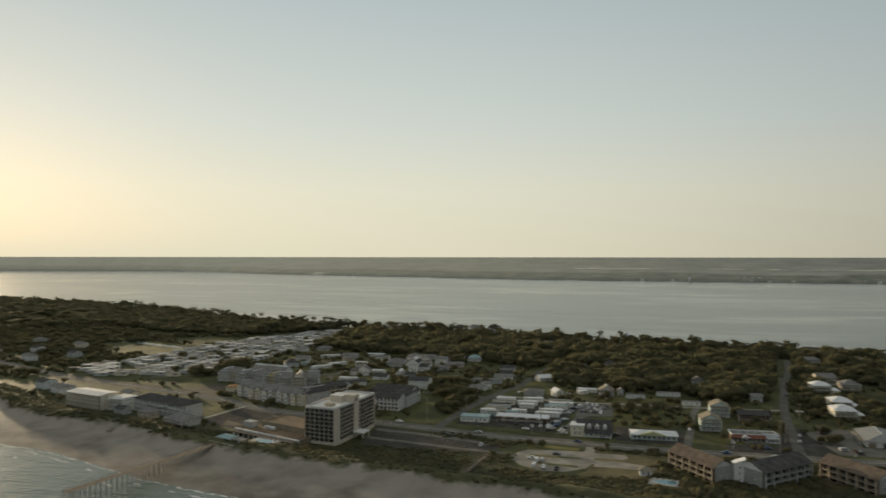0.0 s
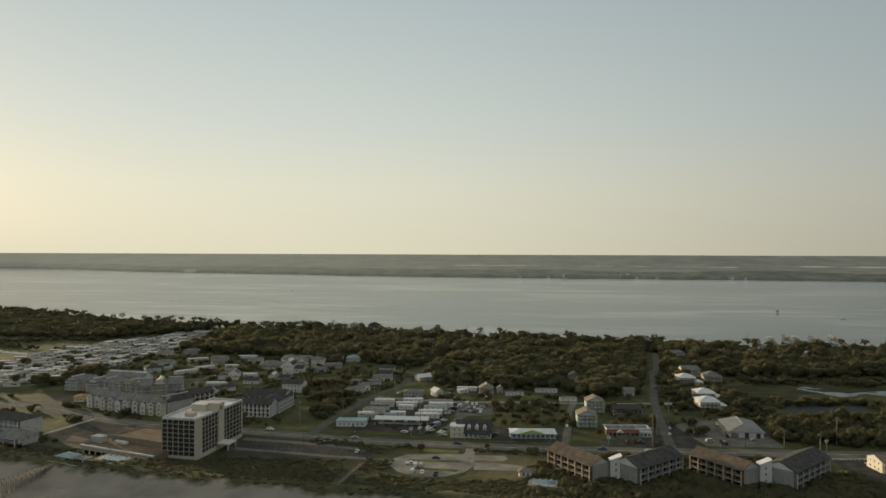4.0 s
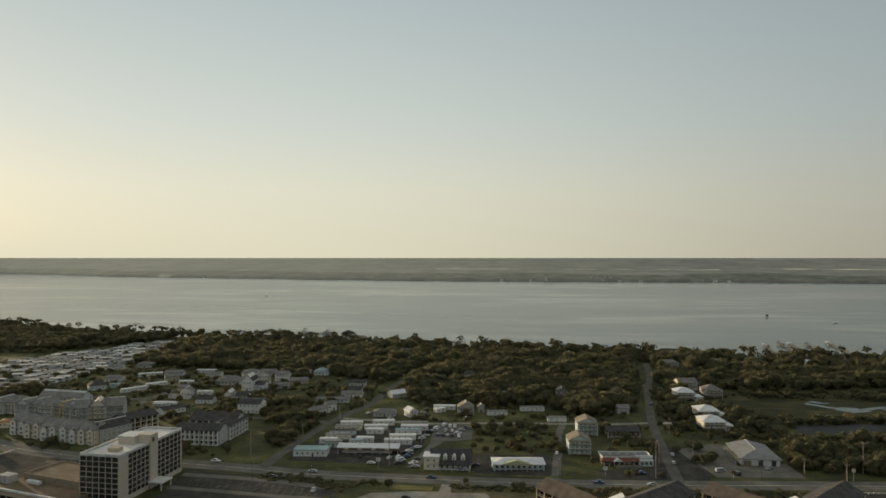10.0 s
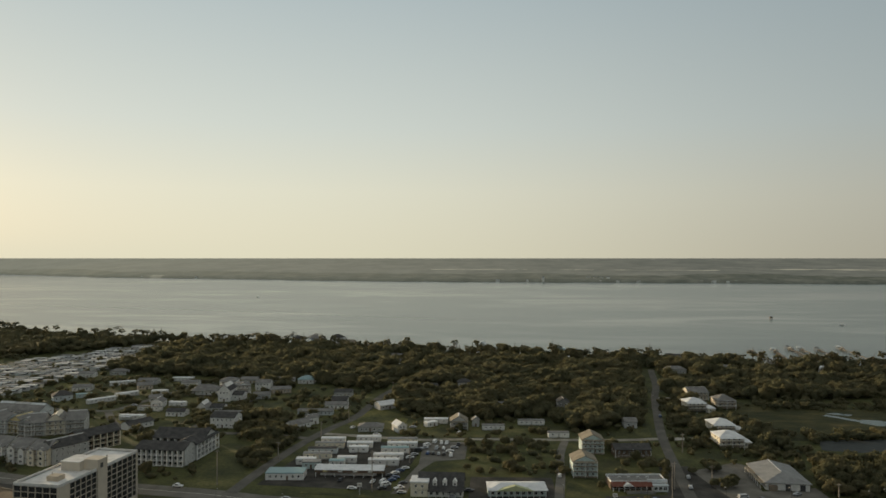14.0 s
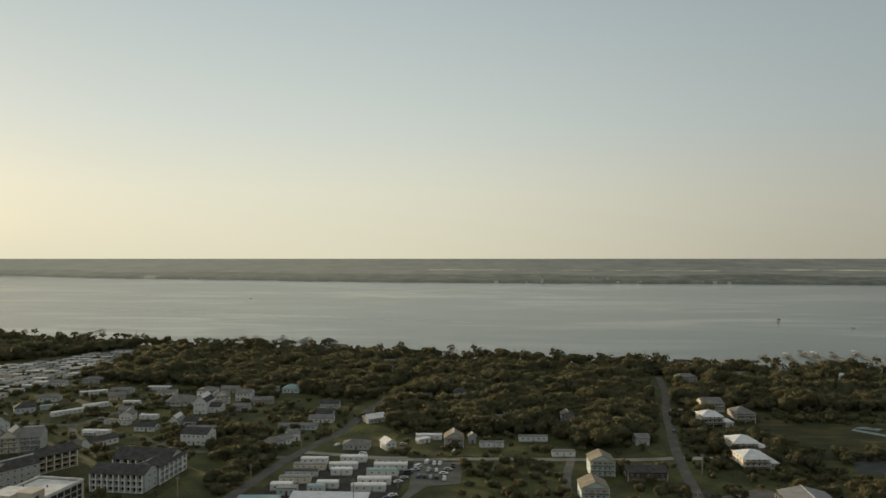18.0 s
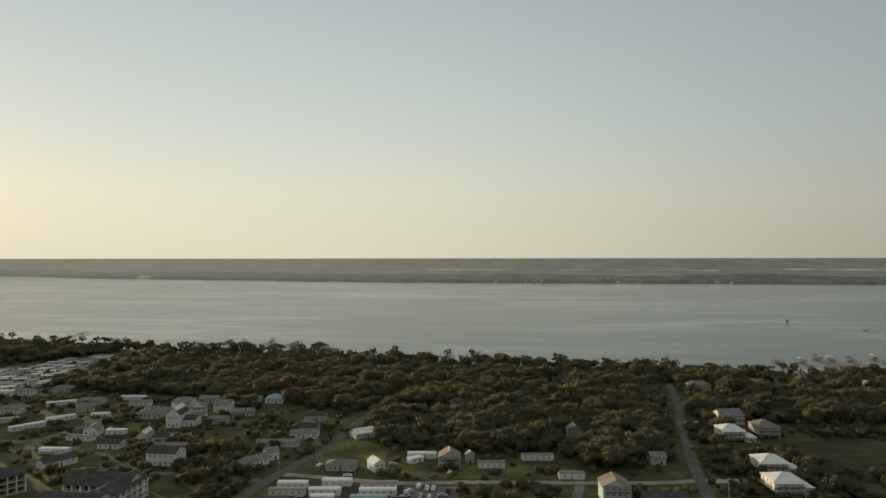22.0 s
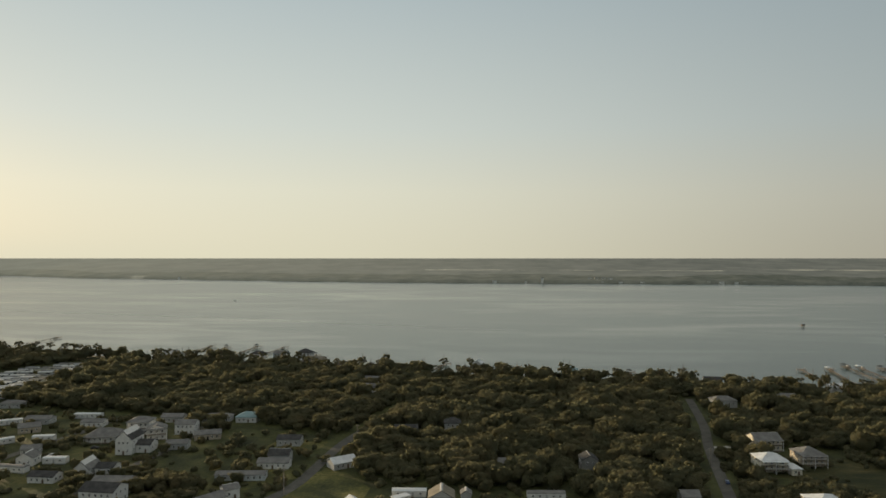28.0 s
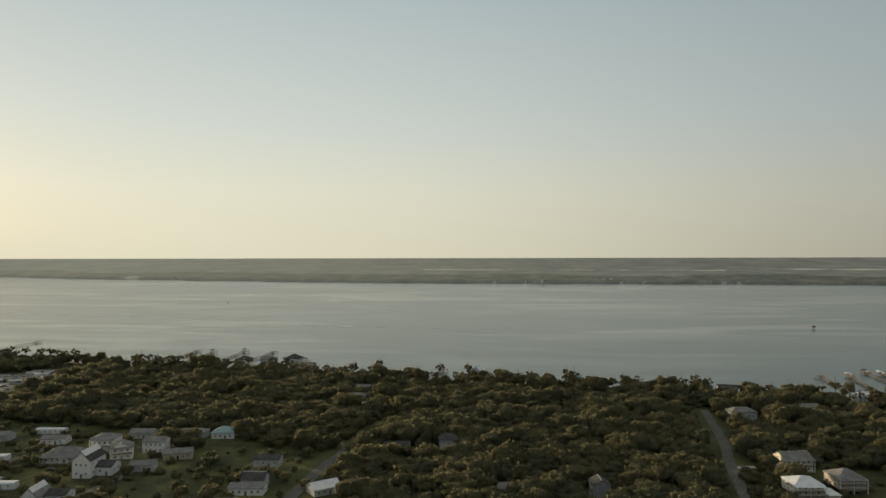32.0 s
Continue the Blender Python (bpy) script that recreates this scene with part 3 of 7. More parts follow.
LAWNS = [
    ("lawn_tower", [(-153, 423), (-122, 424), (-117, 460), (-124, 487), (-153, 486)]),
    ("lawn_field", [(30, 411), (49, 411), (48, 448), (36, 452)]),
    ("lawn_mobile", [(-58, 521), (-43, 526), (-8, 524), (38, 527), (44, 548), (-8, 552), (-56, 549)]),
    ("lawn_lane", [(-101, 554), (-60, 527), (-58, 567), (-70, 586), (-86, 597)]),
    ("lawn_cottages", [(-124, 552), (-109, 568), (-96, 646), (-127, 644), (-144, 581)]),
    ("lawn_church", [(-256, 608), (-232, 600), (-219, 603), (-228, 626), (-240, 646), (-254, 636)]),
    ("lawn_yellow", [(-346, 629), (-309, 623), (-306, 650), (-328, 686), (-341, 679), (-377, 672)]),
    ("lawn_condo", [(-271, 545), (-249, 522), (-238, 540), (-256, 553), (-273, 562)]),
    ("lawn_west", [(-585, 655), (-545, 632), (-503, 650), (-492, 690), (-520, 722), (-592, 735)]),
    ("lawn_ditch", [(-296, 412), (-284, 408), (-277, 436), (-285, 444), (-294, 434)]),
    ("lawn_trailers", [(-350, 682), (-328, 691), (-351, 720), (-366, 710)]),
    ("lawn_hall", [(-265, 596), (-254, 617), (-240, 633), (-238, 607)]),
    ("lawn_cottage", [(-170, 612), (-154, 623), (-166, 643), (-177, 633)]),
    ("lawn_bend", [(-111, 568), (-95, 580), (-96, 600), (-116, 590)]),
    ("lawn_white", [(-219, 597), (-204, 606), (-192, 585), (-196, 573)]),
    ("lawn_rear", [(-310, 640), (-296, 628), (-282, 640), (-296, 660)]),
    ("lawn_middle", [(-243, 566), (-228, 549), (-222, 560), (-238, 580)]),
    ("lawn_gardens", [(-300, 575), (-270, 560), (-225, 535), (-140, 535), (-128, 560), (-138, 600), (-130, 650), (-180, 664), (-230, 690), (-310, 700), (-350, 650), (-340, 600)]),
    ("lawn_street", [(62, 544), (97, 552), (95, 534), (54, 530)]),
]
for k, (name, pts) in enumerate(LAWNS):
    lot(name, pts, ROUGH if name in ("lawn_mobile", "lawn_street", "lawn_field", "lawn_gardens", "lawn_tower") else LAWN, "patch of yellowing mown grass", 0.006 + 0.003 * k)
# small pale pond in the marsh, a creek, and a dark pond behind the thicket
CREEK = ((225, 599), (232, 592), (240, 583), (252, 577), (268, 585), (286, 591), (340, 596), (430, 588))
tagged(new("water_creek", ribbon(CREEK, -2.2, 3.4, 0.05).data("water_creek", SOUND)), "pale winding creek in the marsh", "water", kind="structure")
for k, pts in enumerate(([(238, 578), (247, 570), (262, 575), (256, 586), (244, 588)], [(272, 582), (284, 577), (300, 586), (292, 598), (278, 594)], [(228, 604), (240, 598), (246, 602), (236, 608)])):
    sheet("water_pool_" + "abc"[k], pts, 0.056 + 0.004 * k, SOUND, "pale shallow pool beside the marsh creek", "water", 0.03)
sheet("ground_yard", [(184, 511), (204, 507), (238, 518), (250, 536), (210, 536), (190, 529)], 0.03, plain("blue_grey_gravel", (0.062, 0.068, 0.066), 0.2, 0.2), "dark blue-grey surfaced yard behind a thicket", "ground", 0.03)
sheet("water_west", [(-639, 725), (-571, 707), (-507, 688), (-520, 701), (-588, 724), (-631, 744)], 0.05, SOUND, "pale pond in a yellow field", "water", 0.03)

# stall rows, drives and planted strips
road("road_hotel_drive", ((-158, 402), (-128, 399), (-98, 393), (-78, 388)), 5.0, "worn grey drive along the hotel parking rows", ASPHALT, z=0.085)
road("road_hotel_drive_two", ((-160, 384), (-125, 379), (-98, 375), (-66, 372)), 4.0, "worn grey drive below the hotel parking rows", ASPHALT, z=0.088)
stripes = thing("parking_stripes", pose(0, 0, 0), "faded white parking stall lines on asphalt", "road marking", kind="structure")
for row, (x0, y0, x1, y1) in enumerate(((-150, 396, -84, 385), (-148, 388, -84, 379))):
    for i in range(18):
        k = i / 17
        part("stripe", Mesh().box(-0.05, -2.2, 0.0, 0.05, 2.2, 0.01), CONCRETE, stripes, at=pose(x0 + (x1 - x0) * k, y0 + (y1 - y0) * k, 0.068, 0, 0, -10))

for name, pts, w in (("lawn_strip", ((-56, 373), (-42, 373.5), (-29, 374)), 3.0), ("lawn_strip_two", ((-52, 359), (-40, 359), (-29, 358.5)), 3.0), ("lawn_verge", ((-62, 393), (-48, 392), (-31, 391)), 6.0), ("lawn_verge_four", ((-21, 396), (0, 395), (24, 395)), 3.0), ("lawn_verge_two", ((-90, 421), (-60, 418), (-52, 417)), 3.0), ("lawn_verge_three", ((-12, 414), (10, 413), (44, 413)), 3.0)):
    tagged(new(name, ribbon(pts, -w / 2, w / 2, 0.095).data(name, LAWN)), "narrow strip of rough grass between paved lots", "grass", kind="structure")

# ---- trees ----


def geodesic(level):
    """Verts and triangles of a unit ball made of even triangles."""
    t = (1 + 5 ** 0.5) / 2
    v = [Vector(p).normalized() for p in ((-1, t, 0), (1, t, 0), (-1, -t, 0), (1, -t, 0), (0, -1, t), (0, 1, t), (0, -1, -t), (0, 1, -t), (t, 0, -1), (t, 0, 1), (-t, 0, -1), (-t, 0, 1))]
    f = [(0, 11, 5), (0, 5, 1), (0, 1, 7), (0, 7, 10), (0, 10, 11), (1, 5, 9), (5, 11, 4), (11, 10, 2), (10, 7, 6), (7, 1, 8), (3, 9, 4), (3, 4, 2), (3, 2, 6), (3, 6, 8), (3, 8, 9), (4, 9, 5), (2, 4, 11), (6, 2, 10), (8, 6, 7), (9, 8, 1)]
    for _ in range(level):
        seen, out = {}, []

        def mid(i, j):
            k = (min(i, j), max(i, j))
            if k not in seen:
                seen[k] = len(v)
                v.append(((v[i] + v[j]) / 2).normalized())
            return seen[k]

        for i, j, k in f:
            p, q, r = mid(i, j), mid(j, k), mid(k, i)
            out += [(i, p, r), (p, j, q), (r, q, k), (p, q, r)]
        f = out
    return np.array([tuple(p) for p in v]), f


BALLS = [geodesic(k) for k in range(3)]


def crown_template(rng, leaves, lobes=7, r=4.4, h=5.2, size=(0.7, 1.35), flat=0.62, lobe=(0.38, 0.58), comb=1.0, level=1, rough=0.2, core=0.66):
    """Verts and faces of a crown on z = 0: one broad dome with lesser knobbly domes set into it, and leaf clumps lying over them."""
    c = [(0.0, 0.0, h * 0.30, r * core)]
    turn = rng.uniform(0, 6.3)
    for i in range(lobes - 1):
        a, k = turn + i * 2.4 + rng.uniform(-0.4, 0.4), rng.uniform(0.30, 0.72)
        rr = r * rng.uniform(*lobe)
        c.append((r * k * math.cos(a), r * k * math.sin(a), h * (0.12 + 0.52 * (1 - k * k) * rng.uniform(0.75, 1.15)), rr))
    c = np.array(c)
    vs, fs = [], []
    n = 0
    squash = np.array((comb, 1 / comb, flat + 0.08))
    ball, tri = BALLS[level]
    for x, y, z, rr in c:
        w = rng.normal(size=(5, 3)) * 4.2
        ph = rng.uniform(0, 6.3, 5)
        knob = 1 + rough * np.sin(ball @ w.T + ph).sum(1) / 1.8 + rng.uniform(-0.06, 0.06, len(ball))
        q = ball * knob[:, None] * rr * squash + (x, y, z)
        deep = sum(((((q - o[:3]) / squash) ** 2).sum(1) < (o[3] * 0.9) ** 2).astype(int) for o in c) - (knob < 0.9)
        show = [(a, b, d) for a, b, d in tri if max(q[a][2], q[b][2], q[d][2]) > 0.0 and max(ball[a][2], ball[b][2], ball[d][2]) > -0.4 and min(deep[a], deep[b], deep[d]) <= 0]
        used = sorted({i for f in show for i in f})
        at = {i: k + n for k, i in enumerate(used)}
        vs.append(q[used])
        fs += [(at[a], at[b], at[d], at[d]) for a, b, d in show]
        n += len(used)
    made = 0
    while made < leaves:
        i = rng.integers(len(c))
        d = rng.normal(size=3)
        d[2] = abs(d[2]) * 1.1 - 0.3
        d /= np.linalg.norm(d)
        x, y, z, rr = c[i]
        p = np.array((x, y, z)) + d * rr * squash * rng.uniform(0.95, 1.28)
        if ((((p - c[:, :3]) / squash) ** 2).sum(1) < (c[:, 3] * 0.9) ** 2).any() or p[2] < 0.2:
            continue
        nrm = d / squash
        nrm = nrm / np.linalg.norm(nrm) + rng.normal(size=3) * 0.45
        nrm /= np.linalg.norm(nrm)
        u = np.cross(nrm, rng.normal(size=3))
        u /= np.linalg.norm(u)
        w = np.cross(nrm, u)
        s = rng.uniform(*size) * 0.5
        k = rng.uniform(0.55, 1.0)
        vs.append(np.array([p + u * s, p + w * s * k, p - u * s * 0.9, p - w * s * k]))
        fs.append((n, n + 1, n + 2, n + 3))
        n += 4
        made += 1
    return np.concatenate(vs), np.array(fs)


def crown_mesh(name, vs, fs, mat):
    me = bpy.data.meshes.new(name)
    me.from_pydata([tuple(v) for v in vs], [], [tuple(f[:3]) if f[2] == f[3] else tuple(f) for f in fs])
    me.materials.append(mat)
    me.shade_smooth()
    return me


rng = np.random.default_rng(7)


def pick(n, *a, **k):
    return [crown_template(rng, *a, **k) for _ in range(n)]


OAKS_FINE = pick(8, 700, 10, 5.0, 6.2, (0.28, 0.62), 0.72, lobe=(0.2, 0.38), comb=1.3, level=2)
OAKS = pick(18, 130, 8, 5.0, 6.2, (0.5, 1.15), 0.72, lobe=(0.20, 0.38), comb=1.3, level=0)
OAKS_FAR = pick(10, 16, 6, 5.2, 6.4, (0.7, 1.4), 0.75, lobe=(0.28, 0.46), comb=1.35, level=0)
SHRUBS_FAR = pick(4, 14, 2, 2.0, 1.5, (0.4, 0.9), 0.62, level=0)
GRASS = pick(4, 14, 1, 1.6, 0.8, (0.4, 0.9), 0.5, level=0)
PINES = pick(14, 120, 14, 4.2, 7.8, (0.35, 0.85), 0.6, lobe=(0.10, 0.26), level=0, rough=0.32, core=0.26)
SHRUBS = pick(8, 26, 3, 2.0, 1.5, (0.35, 0.75), 0.66, level=0)
OAK_MESH = [crown_mesh("crown", v, f, LEAF) for v, f in OAKS_FINE]
PINE_MESH = [crown_mesh("crown", v, f, PINE) for v, f in PINES]


def trunk_mesh(h, r, spread):
    m = Mesh()
    m.tube((0, 0, 0), (0.15, 0, h * 0.5), r * 1.3, r * 0.9)
    m.tube((0.15, 0, h * 0.5), (0.0, 0.1, h), r * 0.9, r * 0.5)
    for i in range(4):
        a = i * 1.7
        m.tube((0.1, 0, h * (0.45 + 0.1 * i)), (spread * math.cos(a), spread * math.sin(a), h * (0.85 + 0.12 * i)), r * 0.5, r * 0.2, 5)
    return m.data("trunk", BARK)


OAK_TRUNK, PINE_TRUNK = trunk_mesh(3.6, 0.28, 2.0), trunk_mesh(8.0, 0.22, 1.2)


def tree(x, y, s, rz, kind="oak", tall=1.0):
    """One tree of its own: trunk with limbs, and a crown."""
    label = "dense rounded live oak with brown-green crown" if kind == "oak" else "tall thin shore pine with open crown"
    t = thing("oak_tree" if kind == "oak" else "pine_tree", pose(x, y, float(ground_z(x, y)), 0, 0, rz) @ Matrix.Diagonal((s, s, s * tall, 1)), label, "tree", "trees of the maritime wood")
    part("trunk", OAK_TRUNK if kind == "oak" else PINE_TRUNK, None, t)
    meshes = OAK_MESH if kind == "oak" else PINE_MESH
    part("crown", meshes[int(x * 7 + y * 3) % len(meshes)], None, t, at=pose(0, 0, 1.3 if kind == "oak" else 4.0))
    return t


def scatter(name, spots, templates, mats, label, lift, category="trees"):
    """Many trees too far or too many to count, as one stuff object."""
    allv, allf, n = [], [], 0
    for x, y, z, s, a, hs in spots:
        v, f = templates[int(abs(x * 13 + y * 7)) % len(templates)]
        ca, sa = math.cos(a), math.sin(a)
        w = np.stack([x + s * (v[:, 0] * ca - v[:, 1] * sa), y + s * (v[:, 0] * sa + v[:, 1] * ca), z + lift * s + s * hs * v[:, 2]], 1)
        allv.append(w)
        allf.append(f + n)
        n += len(v)
    v, f = np.concatenate(allv), np.concatenate(allf)
    t = f[:, 2] == f[:, 3]
    # triangles first, then quads
    tri, quad = f[t][:, :3], f[~t]
    me = bpy.data.meshes.new(name)
    me.vertices.add(len(v))
    me.vertices.foreach_set("co", v.astype(np.float32).ravel())
    loops = np.concatenate([tri.ravel(), quad.ravel()]).astype(np.int32)
    me.loops.add(len(loops))
    me.loops.foreach_set("vertex_index", loops)
    me.polygons.add(len(tri) + len(quad))
    me.polygons.foreach_set("loop_start", np.concatenate([np.arange(len(tri)) * 3, len(tri) * 3 + np.arange(len(quad)) * 4]).astype(np.int32))
    me.materials.append(mats)
    me.update(calc_edges=True)
    me.shade_smooth()
    return tagged(new(name, me), label, category, kind="stuff")


def inside(poly, x, y):
    hit = False
    j = len(poly) - 1
    for i in range(len(poly)):
        (a, b), (c, d) = poly[i], poly[j]
        if (b > y) != (d > y) and x < (c - a) * (y - b) / (d - b) + a:
            hit = not hit
        j = i
    return hit


CLEAR = []      # x, y, radius kept free of trees


def clear_of(x, y, r):
    for a, b, c in CLEAR:
        if (x - a) ** 2 + (y - b) ** 2 < (c + r) ** 2:
            return False
    return True


def line_clear():
    for pts, w in ROADS.values():
        for p in along(pts, 5.0)[0]:
            if -700 < p.x < 500:
                CLEAR.append((p.x, p.y, w / 2 + (-1.6 if pts not in (LANE, STREET) else -1.1 if p.y > 590 else -0.3)))
    for p in along(CREEK, 5.0)[0]:
        CLEAR.append((p.x, p.y, 6))
    for x in range(188, 240, 8):
        CLEAR.append((x, 508 + (x - 188) * 0.28, 15))


WOODS = [
    ([(-80, 613), (-68, 580), (-54, 577), (-28, 577), (-9, 564), (10, 569), (38, 565), (52, 546), (69, 541), (91, 551), (113, 639), (128, 732), (140, 805), (147, 859), (86, 875), (-122, 906), (-65, 738), (-74, 688)], 1.0),
    ([(-94, 661), (-121, 667), (-149, 683), (-167, 664), (-190, 658), (-224, 702), (-278, 713), (-323, 722), (-369, 744), (-375, 832), (-381, 955), (-274, 939), (-122, 904), (-73, 743), (-84, 697)], 1.0),
    ([(-434, 914), (-385, 960), (-485, 984), (-558, 1002), (-1087, 1330), (-1500, 1500), (-1500, 1180), (-803, 884), (-632, 820), (-556, 823), (-495, 832)], 0.9),
    ([(132, 792), (150, 790), (162, 800), (166, 850), (140, 866)], 1.0),
    ([(-2600, 1500), (-1500, 1180), (-1500, 1500), (-2000, 1680), (-2600, 1960)], 0.6),
    ([(-1500, 1180), (-803, 884), (-900, 760), (-1050, 760), (-1500, 980)], 0.55),
    ([(-203, 559), (-189, 533), (-161, 526), (-136, 492), (-137, 465), (-121, 448), (-117, 493), (-114, 513), (-130, 537), (-136, 566), (-178, 592)], 1.05),
    ([(157, 806), (144, 712), (134, 660), (132, 619), (155, 622), (174, 652), (197, 643), (240, 647), (315, 664), (449, 655), (781, 612), (857, 748), (428, 819), (288, 834), (205, 846), (162, 856)], 1.0),
    ([(155, 454), (166, 479), (168, 500), (187, 542), (251, 546), (349, 520), (382, 448), (272, 424), (197, 425), (155, 433)], 1.1),
    ([(116, 568), (120, 538), (155, 509), (166, 510), (164, 540), (156, 571), (133, 600), (119, 608)], 1.1),
    ([(-373, 536), (-351, 583), (-378, 601), (-431, 542), (-404, 520)], 0.7),
]

# ---- building materials ----
WHITE = plain("white_siding", (0.64, 0.63, 0.60), 0.10, 0.5)
CREAM = plain("cream_siding", (0.62, 0.57, 0.46), 0.12, 0.5)
TAN = plain("tan_stucco", (0.42, 0.36, 0.28), 0.12, 0.5)
GREY = plain("grey_siding", (0.40, 0.40, 0.385), 0.15, 0.5)
BLUEGREY = plain("blue_grey_siding", (0.50, 0.53, 0.535), 0.12, 0.5)
AQUA = plain("aqua_siding", (0.42, 0.50, 0.485), 0.12, 0.5)
YELLOW = plain("yellow_siding", (0.52, 0.44, 0.24), 0.12, 0.5)
BROWN = plain("weathered_brown_shingle_wall", (0.15, 0.11, 0.08), 0.25, 0.6)
RED = plain("red_awning", (0.16, 0.068, 0.05), 0.2, 0.6)
ROOF_DARK = material("dark_shingle_roof", [(0.3, (0.045, 0.045, 0.045)), (0.5, (0.07, 0.068, 0.066)), (0.7, (0.10, 0.097, 0.092))], 0.35, fine=3.0, rough=0.95)
ROOF_BROWN = material("brown_shingle_roof", [(0.3, (0.085, 0.068, 0.054)), (0.5, (0.12, 0.097, 0.077)), (0.7, (0.16, 0.13, 0.104))], 0.3, fine=3.0, rough=0.95)
ROOF_GREY = material("grey_shingle_roof", [(0.3, (0.14, 0.135, 0.13)), (0.5, (0.19, 0.185, 0.175)), (0.7, (0.25, 0.24, 0.225))], 0.3, fine=3.0, rough=0.95)
ROOF_TAN = material("tan_shingle_roof", [(0.3, (0.17, 0.15, 0.115)), (0.5, (0.22, 0.195, 0.15)), (0.7, (0.27, 0.24, 0.19))], 0.3, fine=3.0, rough=0.95)
ROOF_METAL = material("pale_metal_roof", [(0.3, (0.50, 0.51, 0.51)), (0.5, (0.62, 0.63, 0.63)), (0.7, (0.70, 0.70, 0.69))], 0.3, rough=0.5, spec=0.5)
ROOF_HALL = material("grey_metal_roof", [(0.3, (0.15, 0.15, 0.147)), (0.5, (0.19, 0.19, 0.184)), (0.7, (0.24, 0.24, 0.23))], 0.3, rough=0.6, spec=0.4)
ROOF_TEAL = plain("pale_teal_roof", (0.24, 0.34, 0.35), 0.1, 0.4, rough=0.5)
ROOF_MEMBRANE = material("white_roof_membrane", [(0.3, (0.48, 0.47, 0.45)), (0.5, (0.62, 0.61, 0.585)), (0.7, (0.72, 0.71, 0.68))], 0.25, fine=1.5, rough=0.8)
ROOF_GRAVEL = material("tan_gravel_roof", [(0.3, (0.105, 0.08, 0.055)), (0.5, (0.145, 0.112, 0.076)), (0.7, (0.19, 0.15, 0.105))], 0.15, fine=2.0, rough=0.95)
TOWER_WALL = plain("beige_tower_concrete", (0.52, 0.46, 0.375), 0.10, 0.25)
FRAME = plain("white_trim", (0.74, 0.73, 0.70), 0.08, 0.6)
WOOD = plain("weathered_boards", (0.20, 0.165, 0.125), 0.25, 1.2, rough=0.95)
POLE = plain("grey_pole_wood", (0.27, 0.235, 0.195), 0.2, 1.0, rough=0.95)
DARKMETAL = plain("dark_metal", (0.06, 0.06, 0.06), 0.2, 1.0, rough=0.5)
GLASS = plain("dark_window_glass", (0.022, 0.025, 0.028), 0.3, 0.8, rough=0.12, spec=0.6)
CARPAINT = [plain("car_" + n, c, 0.05, 1.0, rough=0.3, spec=0.6) for n, c in (("white", (0.62, 0.62, 0.61)), ("silver", (0.34, 0.35, 0.36)), ("dark", (0.03, 0.032, 0.036)), ("red", (0.22, 0.03, 0.025)), ("blue", (0.05, 0.08, 0.16)))]
TYRE = plain("black_rubber", (0.02, 0.02, 0.02), 0.2, 2.0, rough=0.9)
POOL = plain("pool_water", (0.07, 0.21, 0.26), 0.1, 0.5, rough=0.1, spec=0.5)
VEHICLES_GROUP = "parked vehicles"

WIN_CACHE = {}


def window(parent, x, y, z, rz, w=1.1, h=1.3, name="window", trim=FRAME):
    """A framed window set on a wall; its pane is a part of its own."""
    key = (w, h, trim.name)
    if key not in WIN_CACHE:
        f = Mesh()
        for a, b, c, d in ((-w / 2, -h / 2, w / 2, -h / 2 + 0.1), (-w / 2, h / 2 - 0.1, w / 2, h / 2), (-w / 2, -h / 2 + 0.1, -w / 2 + 0.1, h / 2 - 0.1), (w / 2 - 0.1, -h / 2 + 0.1, w / 2, h / 2 - 0.1), (-0.04, -h / 2 + 0.1, 0.04, h / 2 - 0.1)):
            f.box(a, -0.06, b, c, 0.05, d)
        p = Mesh().box(-w / 2 + 0.05, -0.02, -h / 2 + 0.05, w / 2 - 0.05, 0.04, h / 2 - 0.05)
        WIN_CACHE[key] = (f.data("window", trim), p.data("pane", GLASS))
    f, p = WIN_CACHE[key]
    ob = part(name, f, None, parent, at=pose(x, y, z, 0, 0, rz))
    part("pane", p, None, ob)
    return ob


def spread(n, w, margin=0.9):
    return [-w / 2 + margin + (w - 2 * margin) * (i + 0.5) / n for i in range(n)]


def keep(x, y, rot, w, d, extra=2.0):
    """Keeps trees off a footprint whose front left corner is x, y."""
    ca, sa = math.cos(radians(rot)), math.sin(radians(rot))
    n, k = max(1, round(w / 7)), max(1, round(d / 7))
    for i in range(n):
        for j in range(k):
            u, v = w * (i + 0.5) / n, d * (j + 0.5) / k
            CLEAR.append((x + u * ca - v * sa, y + u * sa + v * ca, max(w / n, d / k) * 0.6 + extra))


